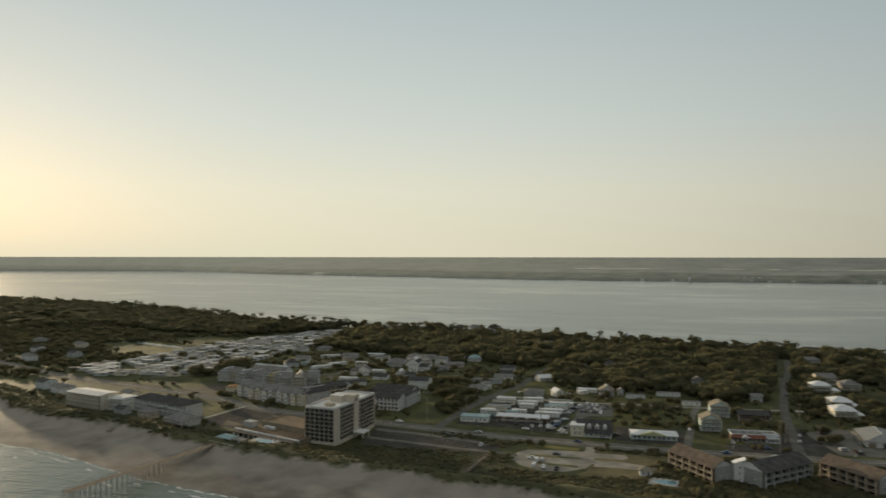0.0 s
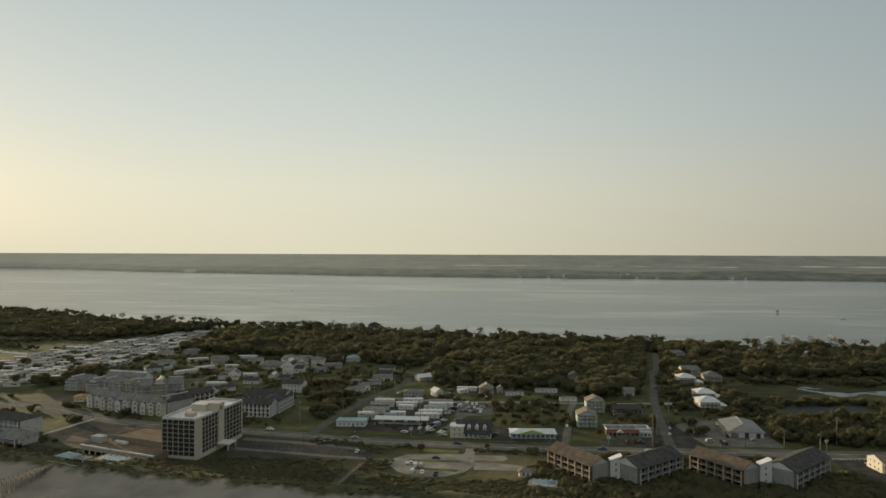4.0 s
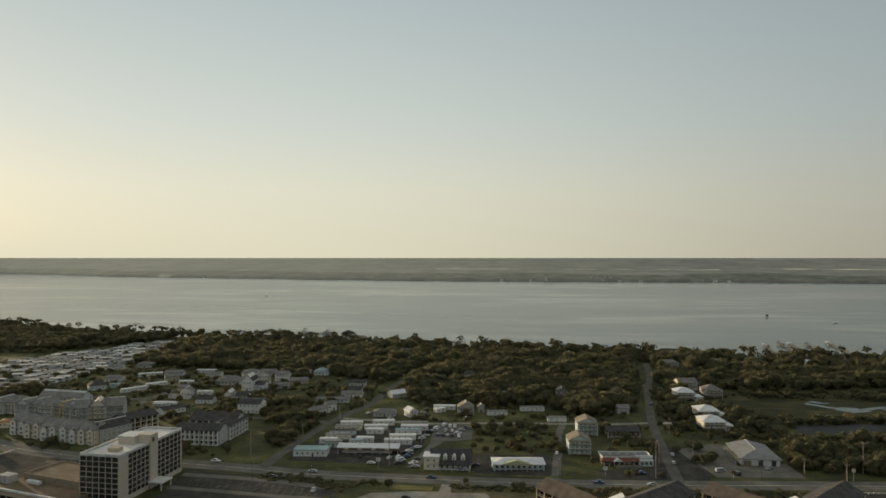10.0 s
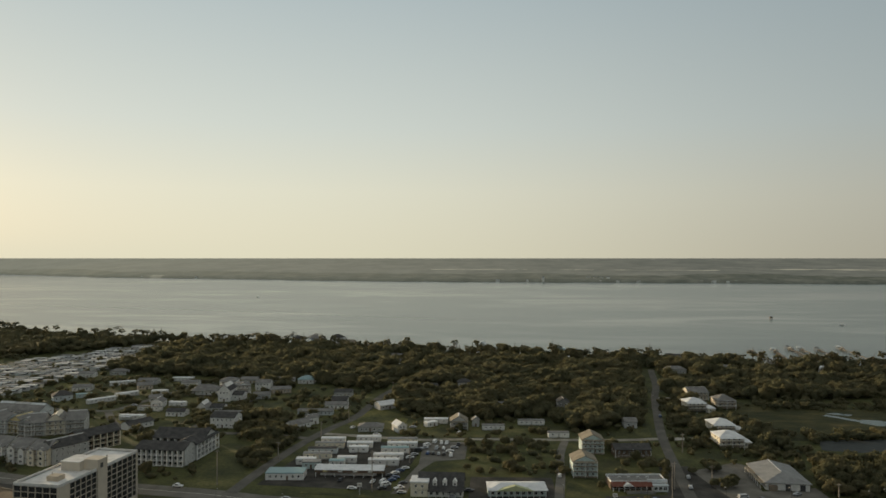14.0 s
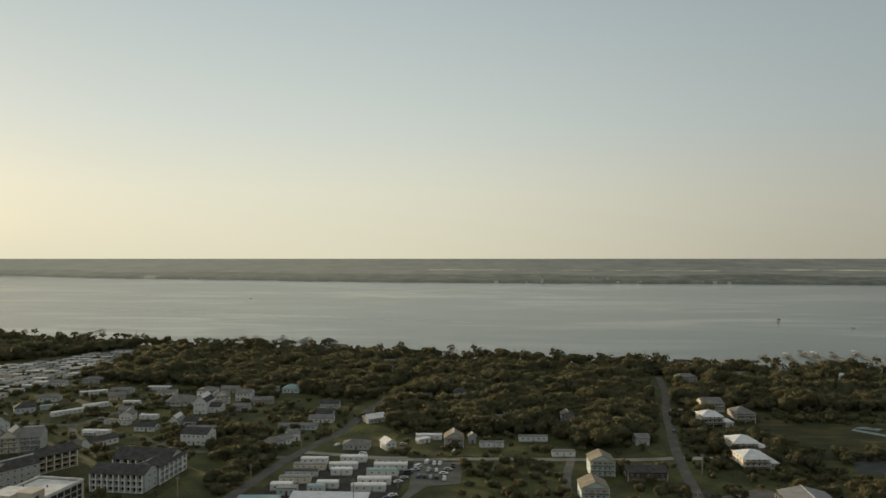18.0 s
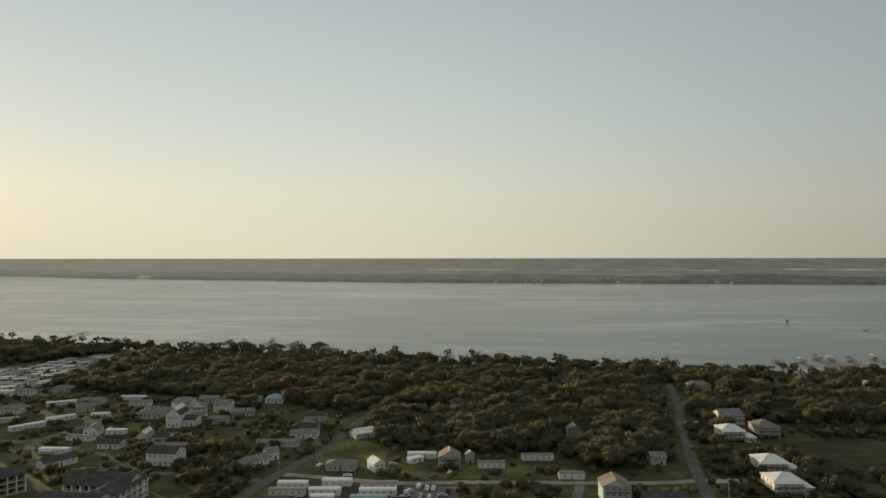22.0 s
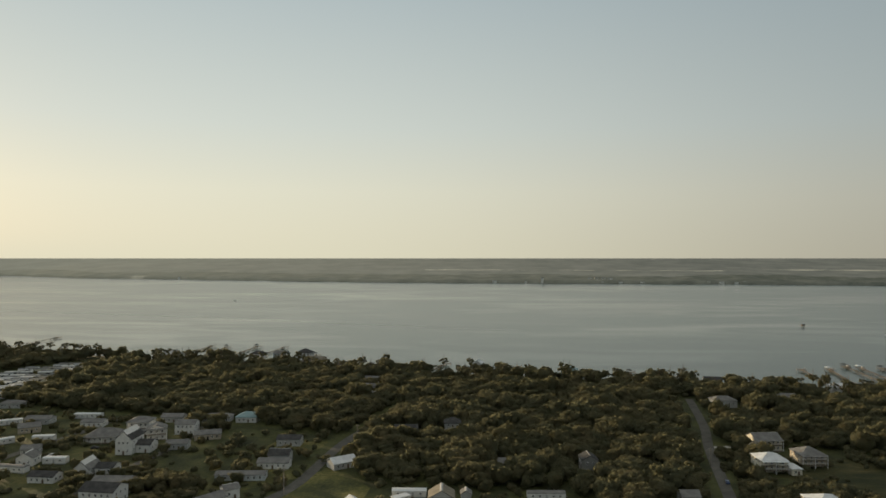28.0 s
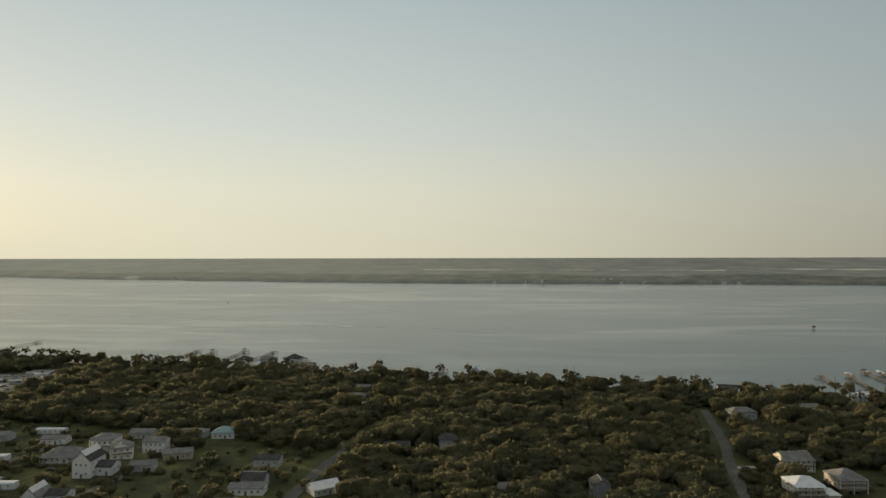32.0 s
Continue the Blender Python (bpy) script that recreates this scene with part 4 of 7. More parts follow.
def house(x, y, rot, w, d, h, roof, wall, cover, label, rise=2.4, ridge="x", stilts=0.0, deck=0.0, storeys=1, name="house", group="", extra=1.0, back=True, porch=False):
    """A house whose front left corner is x, y; its front runs w metres along rot, its depth d goes back from there."""
    keep(x, y, rot, w, d, extra)
    t = thing(name, pose(x, y, max(0.0, float(ground_z(x, y)) - 0.4), 0, 0, rot) @ pose(w / 2, d / 2, 0), label, name.split("_")[-1], group)
    x0, y0, x1, y1 = -w / 2, -d / 2, w / 2, d / 2
    body = Mesh().box(x0, y0, stilts, x1, y1, h)
    if roof == "gable":
        body.wedge(x0, y0, x1, y1, h, rise, ridge)
    part("wall", body, wall, t)
    r = Mesh()
    if roof == "gable":
        r.gable(x0, y0, x1, y1, h, rise, along=ridge)
    elif roof == "hip":
        r.hip(x0, y0, x1, y1, h, rise)
    else:
        r.chamfer_box(x0 - 0.2, y0 - 0.2, h, x1 + 0.2, y1 + 0.2, h + 0.45, 0.15)
    top = part("roof", r, cover, t)
    sh = (h - stilts) / storeys
    for s in range(storeys):
        z = stilts + sh * (s + 0.55)
        n = max(1, round(w / 3.2))
        for i, u in enumerate(spread(n, w)):
            if s == 0 and i == n // 2 and not stilts:
                part("door", Mesh().box(u - 0.5, y0 - 0.07, 0.05, u + 0.5, y0 + 0.05, 2.1), GLASS if wall in (BROWN, TAN) else BROWN, t, "dark entrance door")
            else:
                window(t, u, y0, z, 0)
        for u in spread(max(1, round(d / 4.5)), d):
            if x > -25:
                window(t, x0, u, z, -90)
            if x < 25:
                window(t, x1, u, z, 90)
    if stilts:
        for a in spread(max(2, round(w / 4)), w, 0.0):
            for b in (y0 + 0.3, 0.0, y1 - 0.3):
                part("stilt", Mesh().box(a - 0.18, b - 0.18, -0.2, a + 0.18, b + 0.18, stilts), WOOD, t)
        part("carport_wall", Mesh().box(x0 + w * 0.3, y0 + 2.5, 0, x1 - 0.3, y1 - 0.4, stilts), wall, t)
    if deck:
        levels = [stilts + sh * s for s in range(storeys)] if stilts else [0.4 + sh * s for s in range(storeys)]
        for z in levels:
            dk = part("deck", Mesh().box(x0, y0 - deck, z - 0.2, x1, y0 - 0.02, z), WOOD, t)
            rail = Mesh().box(x0, y0 - deck, z + 0.95, x1, y0 - deck + 0.08, z + 1.05)
            for u in np.arange(x0, x1 + 0.01, max(0.8, w / 10)):
                rail.box(u - 0.04, y0 - deck, z, u + 0.04, y0 - deck + 0.08, z + 1.0)
            part("railing", rail, FRAME, dk)
        for a in (x0 + 0.15, 0, x1 - 0.15):
            part("post", Mesh().box(a - 0.12, y0 - deck, 0, a + 0.12, y0 - deck + 0.24, h - 0.1), FRAME, t)
        part("porch_roof", Mesh().add([(x0 - 0.2, y0 - deck - 0.3, h - 0.35), (x1 + 0.2, y0 - deck - 0.3, h - 0.35), (x1 + 0.2, y0 + 0.1, h + 0.05), (x0 - 0.2, y0 + 0.1, h + 0.05), (x0 - 0.2, y0 - deck - 0.3, h - 0.2), (x1 + 0.2, y0 - deck - 0.3, h - 0.2), (x1 + 0.2, y0 + 0.1, h + 0.25), (x0 - 0.2, y0 + 0.1, h + 0.25)],
                                      [(3, 2, 1, 0), (4, 5, 6, 7), (0, 1, 5, 4), (1, 2, 6, 5), (2, 3, 7, 6), (3, 0, 4, 7)]), cover, t)
    return t


def front_bay(t, u, y, w, h, wall):
    """A projecting bay on a townhouse's front, with its own small gable and stacked windows."""
    b = part("bay", Mesh().box(u, y - 1.7, 0, u + w, y - 0.05, h), wall, t, "pale projecting bay")
    part("gable", Mesh().wedge(u, y - 1.7, u + w, y - 0.05, h, w * 0.42, "y"), WHITE, b)
    part("roof", Mesh().gable(u, y - 1.7, u + w, y + 0.3, h + 0.05, w * 0.42, 0.3, 0.15, "y"), ROOF_GREY, b)
    for z in (1.5, 4.2, 6.9):
        if z < h - 0.6:
            window(t, u + w / 2, y - 1.7, z, 0, 1.5, 1.5)


def mobile_home(x, y, rot, w, wall, cover, label, d=4.4, name="mobile_home", group="", awning=False, h=3.1):
    """A long low home on skirting, with a barrelled roof."""
    keep(x, y, rot, w, d, 1.5)
    t = thing(name, pose(x, y, 0, 0, 0, rot) @ pose(w / 2, d / 2, 0), label, "mobile home", group)
    x0, y0, x1, y1 = -w / 2, -d / 2, w / 2, d / 2
    part("body", Mesh().box(x0, y0, 0.55, x1, y1, h), wall, t)
    part("skirting", Mesh().box(x0 + 0.05, y0 + 0.05, -0.1, x1 - 0.05, y1 - 0.05, 0.55), GREY, t)
    r = Mesh()
    prof = [(y0 - 0.12, h - 0.05), (y0 - 0.12, h + 0.12), (y0 + d * 0.25, h + 0.36), (0, h + 0.44), (y1 - d * 0.25, h + 0.36), (y1 + 0.12, h + 0.12), (y1 + 0.12, h - 0.05)]
    n = len(prof)
    r.add([(x0 - 0.12, a, b) for a, b in prof] + [(x1 + 0.12, a, b) for a, b in prof], [(i + 1, i, n + i, n + i + 1) for i in range(n - 1)] + [tuple(range(n)), tuple(range(2 * n - 1, n - 1, -1)), (0, n - 1, 2 * n - 1, n)])
    part("roof", r, cover, t)
    k = max(3, round(w / 3.6))
    for i, u in enumerate(spread(k, w)):
        if i == k // 2:
            dr = part("door", Mesh().box(u - 0.45, y0 - 0.06, 0.6, u + 0.45, y0 + 0.03, 2.55), GREY, t)
            part("step", Mesh().box(u - 0.6, y0 - 0.9, 0, u + 0.6, y0 - 0.06, 0.3).box(u - 0.6, y0 - 0.5, 0.3, u + 0.6, y0 - 0.06, 0.55), WOOD, t)
        else:
            window(t, u, y0, 1.95, 0, 1.1, 0.95)
    if awning:
        part("awning", Mesh().box(x0 + w * 0.1, y0 - 2.4, 2.55, x0 + w * 0.55, y0 - 0.02, 2.65), ROOF_METAL, t)
        for u in (x0 + w * 0.12, x0 + w * 0.53):
            part("awning_post", Mesh().box(u - 0.05, y0 - 2.3, 0, u + 0.05, y0 - 2.2, 2.55), FRAME, t)
    return t


# ---- the hotel tower and its wing ----
def hotel(x, y, rot):
    """Nine-storey slab; x, y is its front right corner, the long side runs back along its right."""
    W, L, H, FL = 20.0, 49.0, 21.2, 2.35
    keep(x, y, rot, -W, L, 6)
    t = thing("hotel_tower", pose(x, y, 0, 0, 0, rot), "nine-storey beige concrete hotel with dark window grid and white roof", "hotel")
    part("core", Mesh().box(-W + 0.9, 0.9, 0, -0.9, L - 0.9, H - 0.3), TOWER_WALL, t)
    part("plinth", Mesh().box(-W, 0, -0.5, 0, L, 2.0), TOWER_WALL, t, "beige ground floor wall")
    part("corner_wall", Mesh().box(-0.9, 0, 2.0, 0, 5.8, H), TOWER_WALL, t, "blank beige corner pier")
    part("stair_core", Mesh().box(-6.0, 21.6, 0, 0.6, 27.5, H + 4.2), TOWER_WALL, t, "blank beige lift shaft rising above the roof")
    part("roof", Mesh().box(-W, 0, H - 0.3, 0, L, H), ROOF_MEMBRANE, t, "white membrane roof")
    par = Mesh()
    for a in ((-W, 0, -W + 0.35, L), (-0.35, 0, 0, L), (-W + 0.35, 0, -0.35, 0.35), (-W + 0.35, L - 0.35, -0.35, L)):
        par.box(a[0], a[1], H, a[2], a[3], H + 0.9)
    part("parapet", par, ROOF_MEMBRANE, t)
    part("penthouse", Mesh().box(-14.5, 19.0, H, -6.0, 28.0, H + 3.6), TOWER_WALL, t, "beige plant room on the roof")
    part("penthouse_roof", Mesh().box(-14.8, 18.7, H + 3.6, -6.0, 28.3, H + 3.85), ROOF_MEMBRANE, t)
    part("plant_box", Mesh().chamfer_box(-10.5, 6.0, H, -5.5, 10.0, H + 1.9, 0.1), TAN, t, "small beige roof unit")
    rr = random.Random(3)
    for _ in range(9):
        u, v = rr.uniform(-W + 2, -3), rr.uniform(4, L - 4)
        part("roof_vent", Mesh().tube((u, v, H), (u, v, H + 0.8), 0.18, 0.22), DARKMETAL, t)
    part("sign_disc", Mesh().box(0.6, 23.0, H + 0.6, 0.72, 24.6, H + 2.6), DARKMETAL, t, "small dark logo shape")
    # end face: six bays, right side: five bays before the shaft and six behind it
    rows = 8
    runs = [((-W, 0.0), (1, 0), W - 0.9, 6, 0), ((0.0, 5.8), (0, 1), 15.8, 5, 90), ((0.0, 27.5), (0, 1), 21.5, 6, 90)]
    for (bx, by), (ux, uy), length, bays, rz in runs:
        step = length / bays
        for r in range(rows):
            z = 2.0 + FL * r
            s = Mesh()
            if rz == 0:
                s.box(bx, by, z, bx + length, by + 0.9, z + 0.2)
            else:
                s.box(bx - 0.9, by, z, bx, by + length, z + 0.2)
            part("floor_slab", s, TOWER_WALL, t)
            for b in range(bays):
                c = (b + 0.5) * step
                cx, cy = bx + ux * c, by + uy * c
                inx, iny = (0, 0.35) if rz == 0 else (-0.35, 0)
                wd = Mesh()
                hw, hh = step / 2 - 0.09, (FL - 0.2) / 2
                for a0, b0, a1, b1 in ((-hw, -hh, hw, -hh + 0.09), (-hw, hh - 0.09, hw, hh), (-hw, -hh + 0.09, -hw + 0.09, hh - 0.09), (hw - 0.09, -hh + 0.09, hw, hh - 0.09), (-0.05, -hh + 0.09, 0.05, hh - 0.09)):
                    wd.box(a0, -0.05, b0, a1, 0.05, b1)
                key = ("tower", step)
                if key not in WIN_CACHE:
                    WIN_CACHE[key] = (wd.data("window", DARKMETAL), Mesh().box(-hw + 0.04, -0.02, -hh + 0.04, hw - 0.04, 0.03, hh - 0.04).data("pane", GLASS))
                f, p = WIN_CACHE[key]
                ob = part("window", f, None, t, at=pose(cx + inx, cy + iny, z + 0.2 + hh, 0, 0, rz))
                part("pane", p, None, ob)
        for b in range(bays + 1):
            c = b * step
            s = Mesh()
            z1 = 2.0 + FL * rows
            if rz == 0:
                s.box(bx + c - 0.09, by - 0.08, 2.0, bx + c + 0.09, by + 0.9, z1)
            else:
                s.box(bx - 0.9, by + c - 0.09, 2.0, bx + 0.08, by + c + 0.09, z1)
            part("fin", s, TOWER_WALL, t)
        top = Mesh()
        if rz == 0:
            top.box(bx, by, 2.0 + FL * rows, bx + length, by + 0.9, H)
        else:
            top.box(bx - 0.9, by, 2.0 + FL * rows, bx, by + length, H)
        part("fascia", top, ROOF_MEMBRANE, t)
    part("back_wall", Mesh().box(-W, 0.9, 2.0, -W + 0.9, L, H).box(-W, L - 0.9, 2.0, 0, L, H), TOWER_WALL, t)
    part("entrance_canopy", Mesh().chamfer_box(0.2, 20.0, 3.2, 7.5, 29.0, 4.0, 0.2), ROOF_MEMBRANE, t, "white flat entrance canopy")
    for a, b in ((6.8, 20.6), (6.8, 28.4)):
        part("canopy_column", Mesh().box(a - 0.3, b - 0.3, 0, a + 0.3, b + 0.3, 3.2), TOWER_WALL, t)
    return t


hotel(-166.2, 358.7, -6.0)


def hotel_wing():
    WINGWALL = plain("dull_brown_stucco", (0.235, 0.195, 0.145), 0.15, 0.4)
    t = thing("hotel_wing", pose(-236.5, 367.5, 0, 0, 0, -17.5) @ Matrix.Diagonal((1.1, 1, 1, 1)), "low beige hotel wing with tan gravel roofs", "building")
    keep(-236.5, 367.5, -17.5, 54, 36, 2)
    part("podium", Mesh().box(0, 0, 0, 49, 22, 3.6), WINGWALL, t)
    part("podium_roof", Mesh().box(0.4, 0.4, 3.6, 48.6, 21.6, 3.75), ROOF_GRAVEL, t, "tan gravel roof")
    edge = Mesh()
    part("parapet", Mesh().box(0, -0.6, 3.4, 49, 0.4, 4.2), ROOF_MEMBRANE, t, "pale front parapet")
    for a in ((0, 21.6, 49, 22), (0, 0.4, 0.4, 21.6), (48.6, 0.4, 49, 21.6)):
        edge.box(a[0], a[1], 3.4, a[2], a[3], 4.1)
    part("side_parapet", edge, WINGWALL, t)
    part("ballroom", Mesh().box(8, 13, 3.75, 44, 34, 6.6), WINGWALL, t, "raised beige hall")
    part("ballroom_roof", Mesh().box(8.4, 13.4, 6.6, 43.6, 33.6, 6.75), ROOF_GRAVEL, t, "tan gravel roof")
    e2 = Mesh()
    for a in ((8, 13, 44, 13.4), (8, 33.6, 44, 34), (8, 13.4, 8.4, 33.6), (43.6, 13.4, 44, 33.6)):
        e2.box(a[0], a[1], 6.6, a[2], a[3], 7.1)
    part("ballroom_parapet", e2, WINGWALL, t)
    part("ballroom_base", Mesh().box(8, 22, 0, 44, 34, 3.75), WINGWALL, t)
    for i in range(3):
        part("air_handler", Mesh().chamfer_box(13 + i * 2.6, 10.0, 3.75, 15.2 + i * 2.6, 12.0, 5.2, 0.1), ROOF_METAL, t, "grey roof air handler")
    part("plant_tower", Mesh().box(0.6, 6, 3.75, 2.6, 11, 7.2).box(3.0, 6, 3.75, 4.8, 11, 7.2).box(5.2, 6, 3.75, 7.0, 11, 7.2), GREY, t, "grey cooling plant in three tall boxes")
    part("canopy", Mesh().box(2, -4.2, 3.0, 47, -0.6, 3.3), WOOD, t, "long dark canopy over the terrace")
    for i in range(12):
        part("column", Mesh().box(2.5 + i * 4, -4.1, 0, 2.9 + i * 4, -3.7, 3.0), FRAME, t)
    for i in range(11):
        window(t, 4.5 + i * 4, -0.02, 1.5, 0, 2.6, 2.0)


hotel_wing()

# ---- condominium wings at the dune ----
BAL_CACHE = {}
DUNE_BROWN = plain("brown_board_siding", (0.17, 0.125, 0.09), 0.2, 0.5)
PALEWALL = plain("pale_grey_siding", (0.46, 0.46, 0.44), 0.12, 0.5)
WINGGREY = plain("weathered_grey_board", (0.22, 0.215, 0.20), 0.2, 0.5)


def trim_of(wall):
    return FRAME if wall in (WHITE, PALEWALL) else GREY if wall is WINGGREY else TAN if wall is DUNE_BROWN else CREAM


def balcony(t, x, y, z, rz, w, wall):
    key = (round(w, 2), wall.name)
    if key not in BAL_CACHE:
        b = Mesh().box(-w / 2, -1.5, -0.2, w / 2, 0, 0)
        b.box(-w / 2, -1.5, 0, -w / 2 + 0.15, 0, 2.5)
        r = Mesh().box(-w / 2 + 0.15, -1.5, 0.95, w / 2, -1.42, 1.05).box(-w / 2 + 0.15, -1.5, 0.08, w / 2, -1.42, 0.16)
        for i in range(9):
            u = -w / 2 + 0.15 + (w - 0.15) * i / 8
            r.box(u - 0.025, -1.49, 0.1, u + 0.025, -1.43, 1.0)
        r.box(-w / 2, -1.54, -0.24, w / 2, -1.45, 0.02)
        BAL_CACHE[key] = (b.data("balcony", wall), r.data("railing", trim_of(wall)), Mesh().box(-w * 0.36, -0.04, 0.05, w * 0.36, 0.03, 2.1).data("glass_door", GLASS))
    b, r, g = BAL_CACHE[key]
    ob = part("balcony", b, None, t, at=pose(x, y, z, 0, 0, rz))
    part("railing", r, None, ob)
    part("glass_door", g, None, ob)


def condo(x, y, rot, L, D, storeys, wall, cover, label, rise=3.4, bays=6, group="condominium wings at the dune", sides="front", base=0.0, gable_wall=None, name="condominium", hipped=False, end_wall=None):
    """A long block whose front left corner is x, y; balconies along its front."""
    keep(x, y, rot, L, D, 0.5)
    sh = 2.75
    h = base + sh * storeys + 0.3
    t = thing(name, pose(x, y, 0, 0, 0, rot), label, "apartment block", group)
    part("wall", Mesh().box(0, 0, 0, L, D, h), wall, t)
    if hipped:
        r = Mesh().hip(0.1, -1.3, L - 0.1, D, h - 0.1, rise, 0.35, 0.25)
    else:
        part("gable", Mesh().wedge(-0.02, 0, L + 0.02, D, h, rise, "x"), gable_wall or wall, t, "pale gable end" if gable_wall else "")
        r = Mesh().gable(0, -1.3, L, D + 0.4, h - 0.1, rise + 0.3, 0.5, 0.25, "x")
    roof = part("roof", r, cover, t)
    if end_wall:
        for u in (-0.06, L):
            part("end_wall", Mesh().box(u, -0.1, 0, u + 0.06, D + 0.1, h), end_wall, t, "pale boarded end wall")
    rr = random.Random(int(x * 3 + y))
    for i in range(3):
        u = L * (0.2 + 0.27 * i) + rr.uniform(-1, 1)
        part("skylight", Mesh().box(u, D * 0.2, h + rise * 0.38, u + 1.0, D * 0.2 + 0.8, h + rise * 0.38 + 0.45), ROOF_METAL, roof)
    if "front" in sides:
        for b in range(bays + 1):
            u = 0.5 + (L - 1.0) * b / bays
            part("post", Mesh().box(u - 0.26, -1.78, 0, u + 0.26, -1.45, h - 0.2), trim_of(wall), t)
    for s in range(storeys):
        z = base + 0.15 + sh * s
        w = (L - 1.0) / bays
        for b in range(bays):
            if "front" in sides:
                balcony(t, 0.5 + w * (b + 0.5), 0, z, 0, w * 0.92, wall)
        for u in (D * 0.3, D * 0.7):
            window(t, -0.06 if end_wall else 0, u, z + 1.4, -90, 1.0, 1.3)
            window(t, L + 0.06 if end_wall else L, u, z + 1.4, 90, 1.0, 1.3)
    return t


ENDGREY = plain("pale_weathered_board", (0.30, 0.295, 0.275), 0.15, 0.5)
condo(17.5, 372, -53, 31.5, 10.8, 3, DUNE_BROWN, ROOF_BROWN, "brown shingled condominium wing with balconies facing the sea", gable_wall=PALEWALL, end_wall=ENDGREY)
condo(57, 345.4, 44, 35, 14, 3, WINGGREY, ROOF_DARK, "grey condominium wing with dark shingle roof and pale gable", gable_wall=WHITE, end_wall=ENDGREY)
condo(88, 372, -53, 30, 10.8, 3, DUNE_BROWN, ROOF_BROWN, "brown condominium wing with rows of shaded balconies", gable_wall=PALEWALL, end_wall=ENDGREY)
condo(128, 348, 46, 38, 14, 3, WINGGREY, ROOF_DARK, "long grey condominium wing with dark roof beside the dune", gable_wall=WHITE, end_wall=ENDGREY)


def stair_tower(x, y, rot):
    t = thing("stair_tower", pose(x, y, 0, 0, 0, rot), "white stair tower between two condominium wings", "stair tower", "stair towers")
    part("wall", Mesh().box(0, 0, 0, 5.5, 4.5, 9.6).add([(0, 0, 9.6), (5.5, 0, 9.6), (5.5, 4.5, 9.6), (0, 4.5, 9.6), (5.5, 0, 11.8), (5.5, 4.5, 11.8)], [(0, 1, 4), (3, 5, 2), (1, 2, 5, 4), (0, 3, 2, 1), (0, 4, 5, 3)]), WHITE, t)
    part("roof", Mesh().add([(-0.2, -0.2, 9.6), (5.7, -0.2, 11.95), (5.7, 4.7, 11.95), (-0.2, 4.7, 9.6), (-0.2, -0.2, 9.75), (5.7, -0.2, 12.1), (5.7, 4.7, 12.1), (-0.2, 4.7, 9.75)], [(3, 2, 1, 0), (4, 5, 6, 7), (0, 1, 5, 4), (1, 2, 6, 5), (2, 3, 7, 6), (3, 0, 4, 7)]), ROOF_METAL, t)
    for z in (2, 5, 8):
        window(t, 2.7, 0, z, 0, 0.9, 1.2)


stair_tower(45.4, 352.2, 4)
stair_tower(115.2, 354, 4)
house(182, 379, 8, 26, 12, 5.6, "gable", CREAM, ROOF_TAN, "cream two-storey block beside the condominium car park", 2.2, storeys=2, deck=1.4, name="apartment_house")


def pool(x, y, rot, w, d, label):
    """A rounded pool in a pale deck; x, y is the middle."""
    t = thing("swimming_pool", pose(x, y, 0, 0, 0, rot), label, "swimming pool")
    z = max(float(ground_z(x + a, y + b)) for a in (-w / 2, w / 2) for b in (-d / 2, d / 2)) + 0.15
    part("pool_deck", Mesh().chamfer_box(-w / 2 - 2.5, -d / 2 - 2, -1.0, w / 2 + 2.5, d / 2 + 2, z, 0.1), CONCRETE, t)

    def oval(k, z0, z1):
        n = 24
        p = [(k * w / 2 * math.cos(2 * math.pi * i / n), k * d / 2 * math.sin(2 * math.pi * i / n) * (1 + 0.25 * math.cos(2 * math.pi * i / n))) for i in range(n)]
        return Mesh().add([(*q, z0) for q in p] + [(*q, z1) for q in p], [tuple(range(n, 2 * n))] + [(i, (i + 1) % n, n + (i + 1) % n, n + i) for i in range(n)])

    part("rim", oval(1.06, z - 0.1, z + 0.08), FRAME, t)
    part("pool_surface", oval(1.0, z - 0.1, z + 0.1), POOL, t, "blue pool water")
    for i in range(5):
        part("lounger", Mesh().box(-w / 2 + i * w / 4 - 0.3, d / 2 + 0.6, z, -w / 2 + i * w / 4 + 0.3, d / 2 + 1.8, z + 0.35), FRAME, t, "white sun lounger")
    keep(x - w / 2, y - d / 2, rot, w, d, 3)


pool(14, 345, -6, 11, 6, "blue swimming pool on a concrete deck by the dune")
pool(-204, 345.5, -14, 13, 5, "pale swimming pool on a terrace below the hotel wing")

# ---- condominium village and motels west of the tower ----
VILLAGE = "grey townhouse village"
PALE = PALEWALL
for i in range(7):
    house(-350 + 10.2 * i, 520 - 2.2 * i + (2.5 if i % 2 else 0), -8, 10, 13, (8.4, 8.8, 8.0)[i % 3], "gable", (BLUEGREY, CREAM, BLUEGREY, GREY, BLUEGREY, YELLOW, GREY)[i], ROOF_GREY, "tall townhouse with steep front gable in a joined row", 3.2, "y" if i % 3 != 1 else "x", storeys=3, deck=1.2, name="townhouse", group="gabled townhouses")
for i in range(3):
    house(-283 + 10.0 * i, 504 + 4.6 * i, 22, 10.5, 15, 8.6, "gable", (GREY, CREAM, GREY)[i], ROOF_GREY, "tall grey townhouse under a broad steep roof", 4.4, "y" if i == 1 else "x", storeys=3, deck=1.2, name="townhouse", group="gabled townhouses")
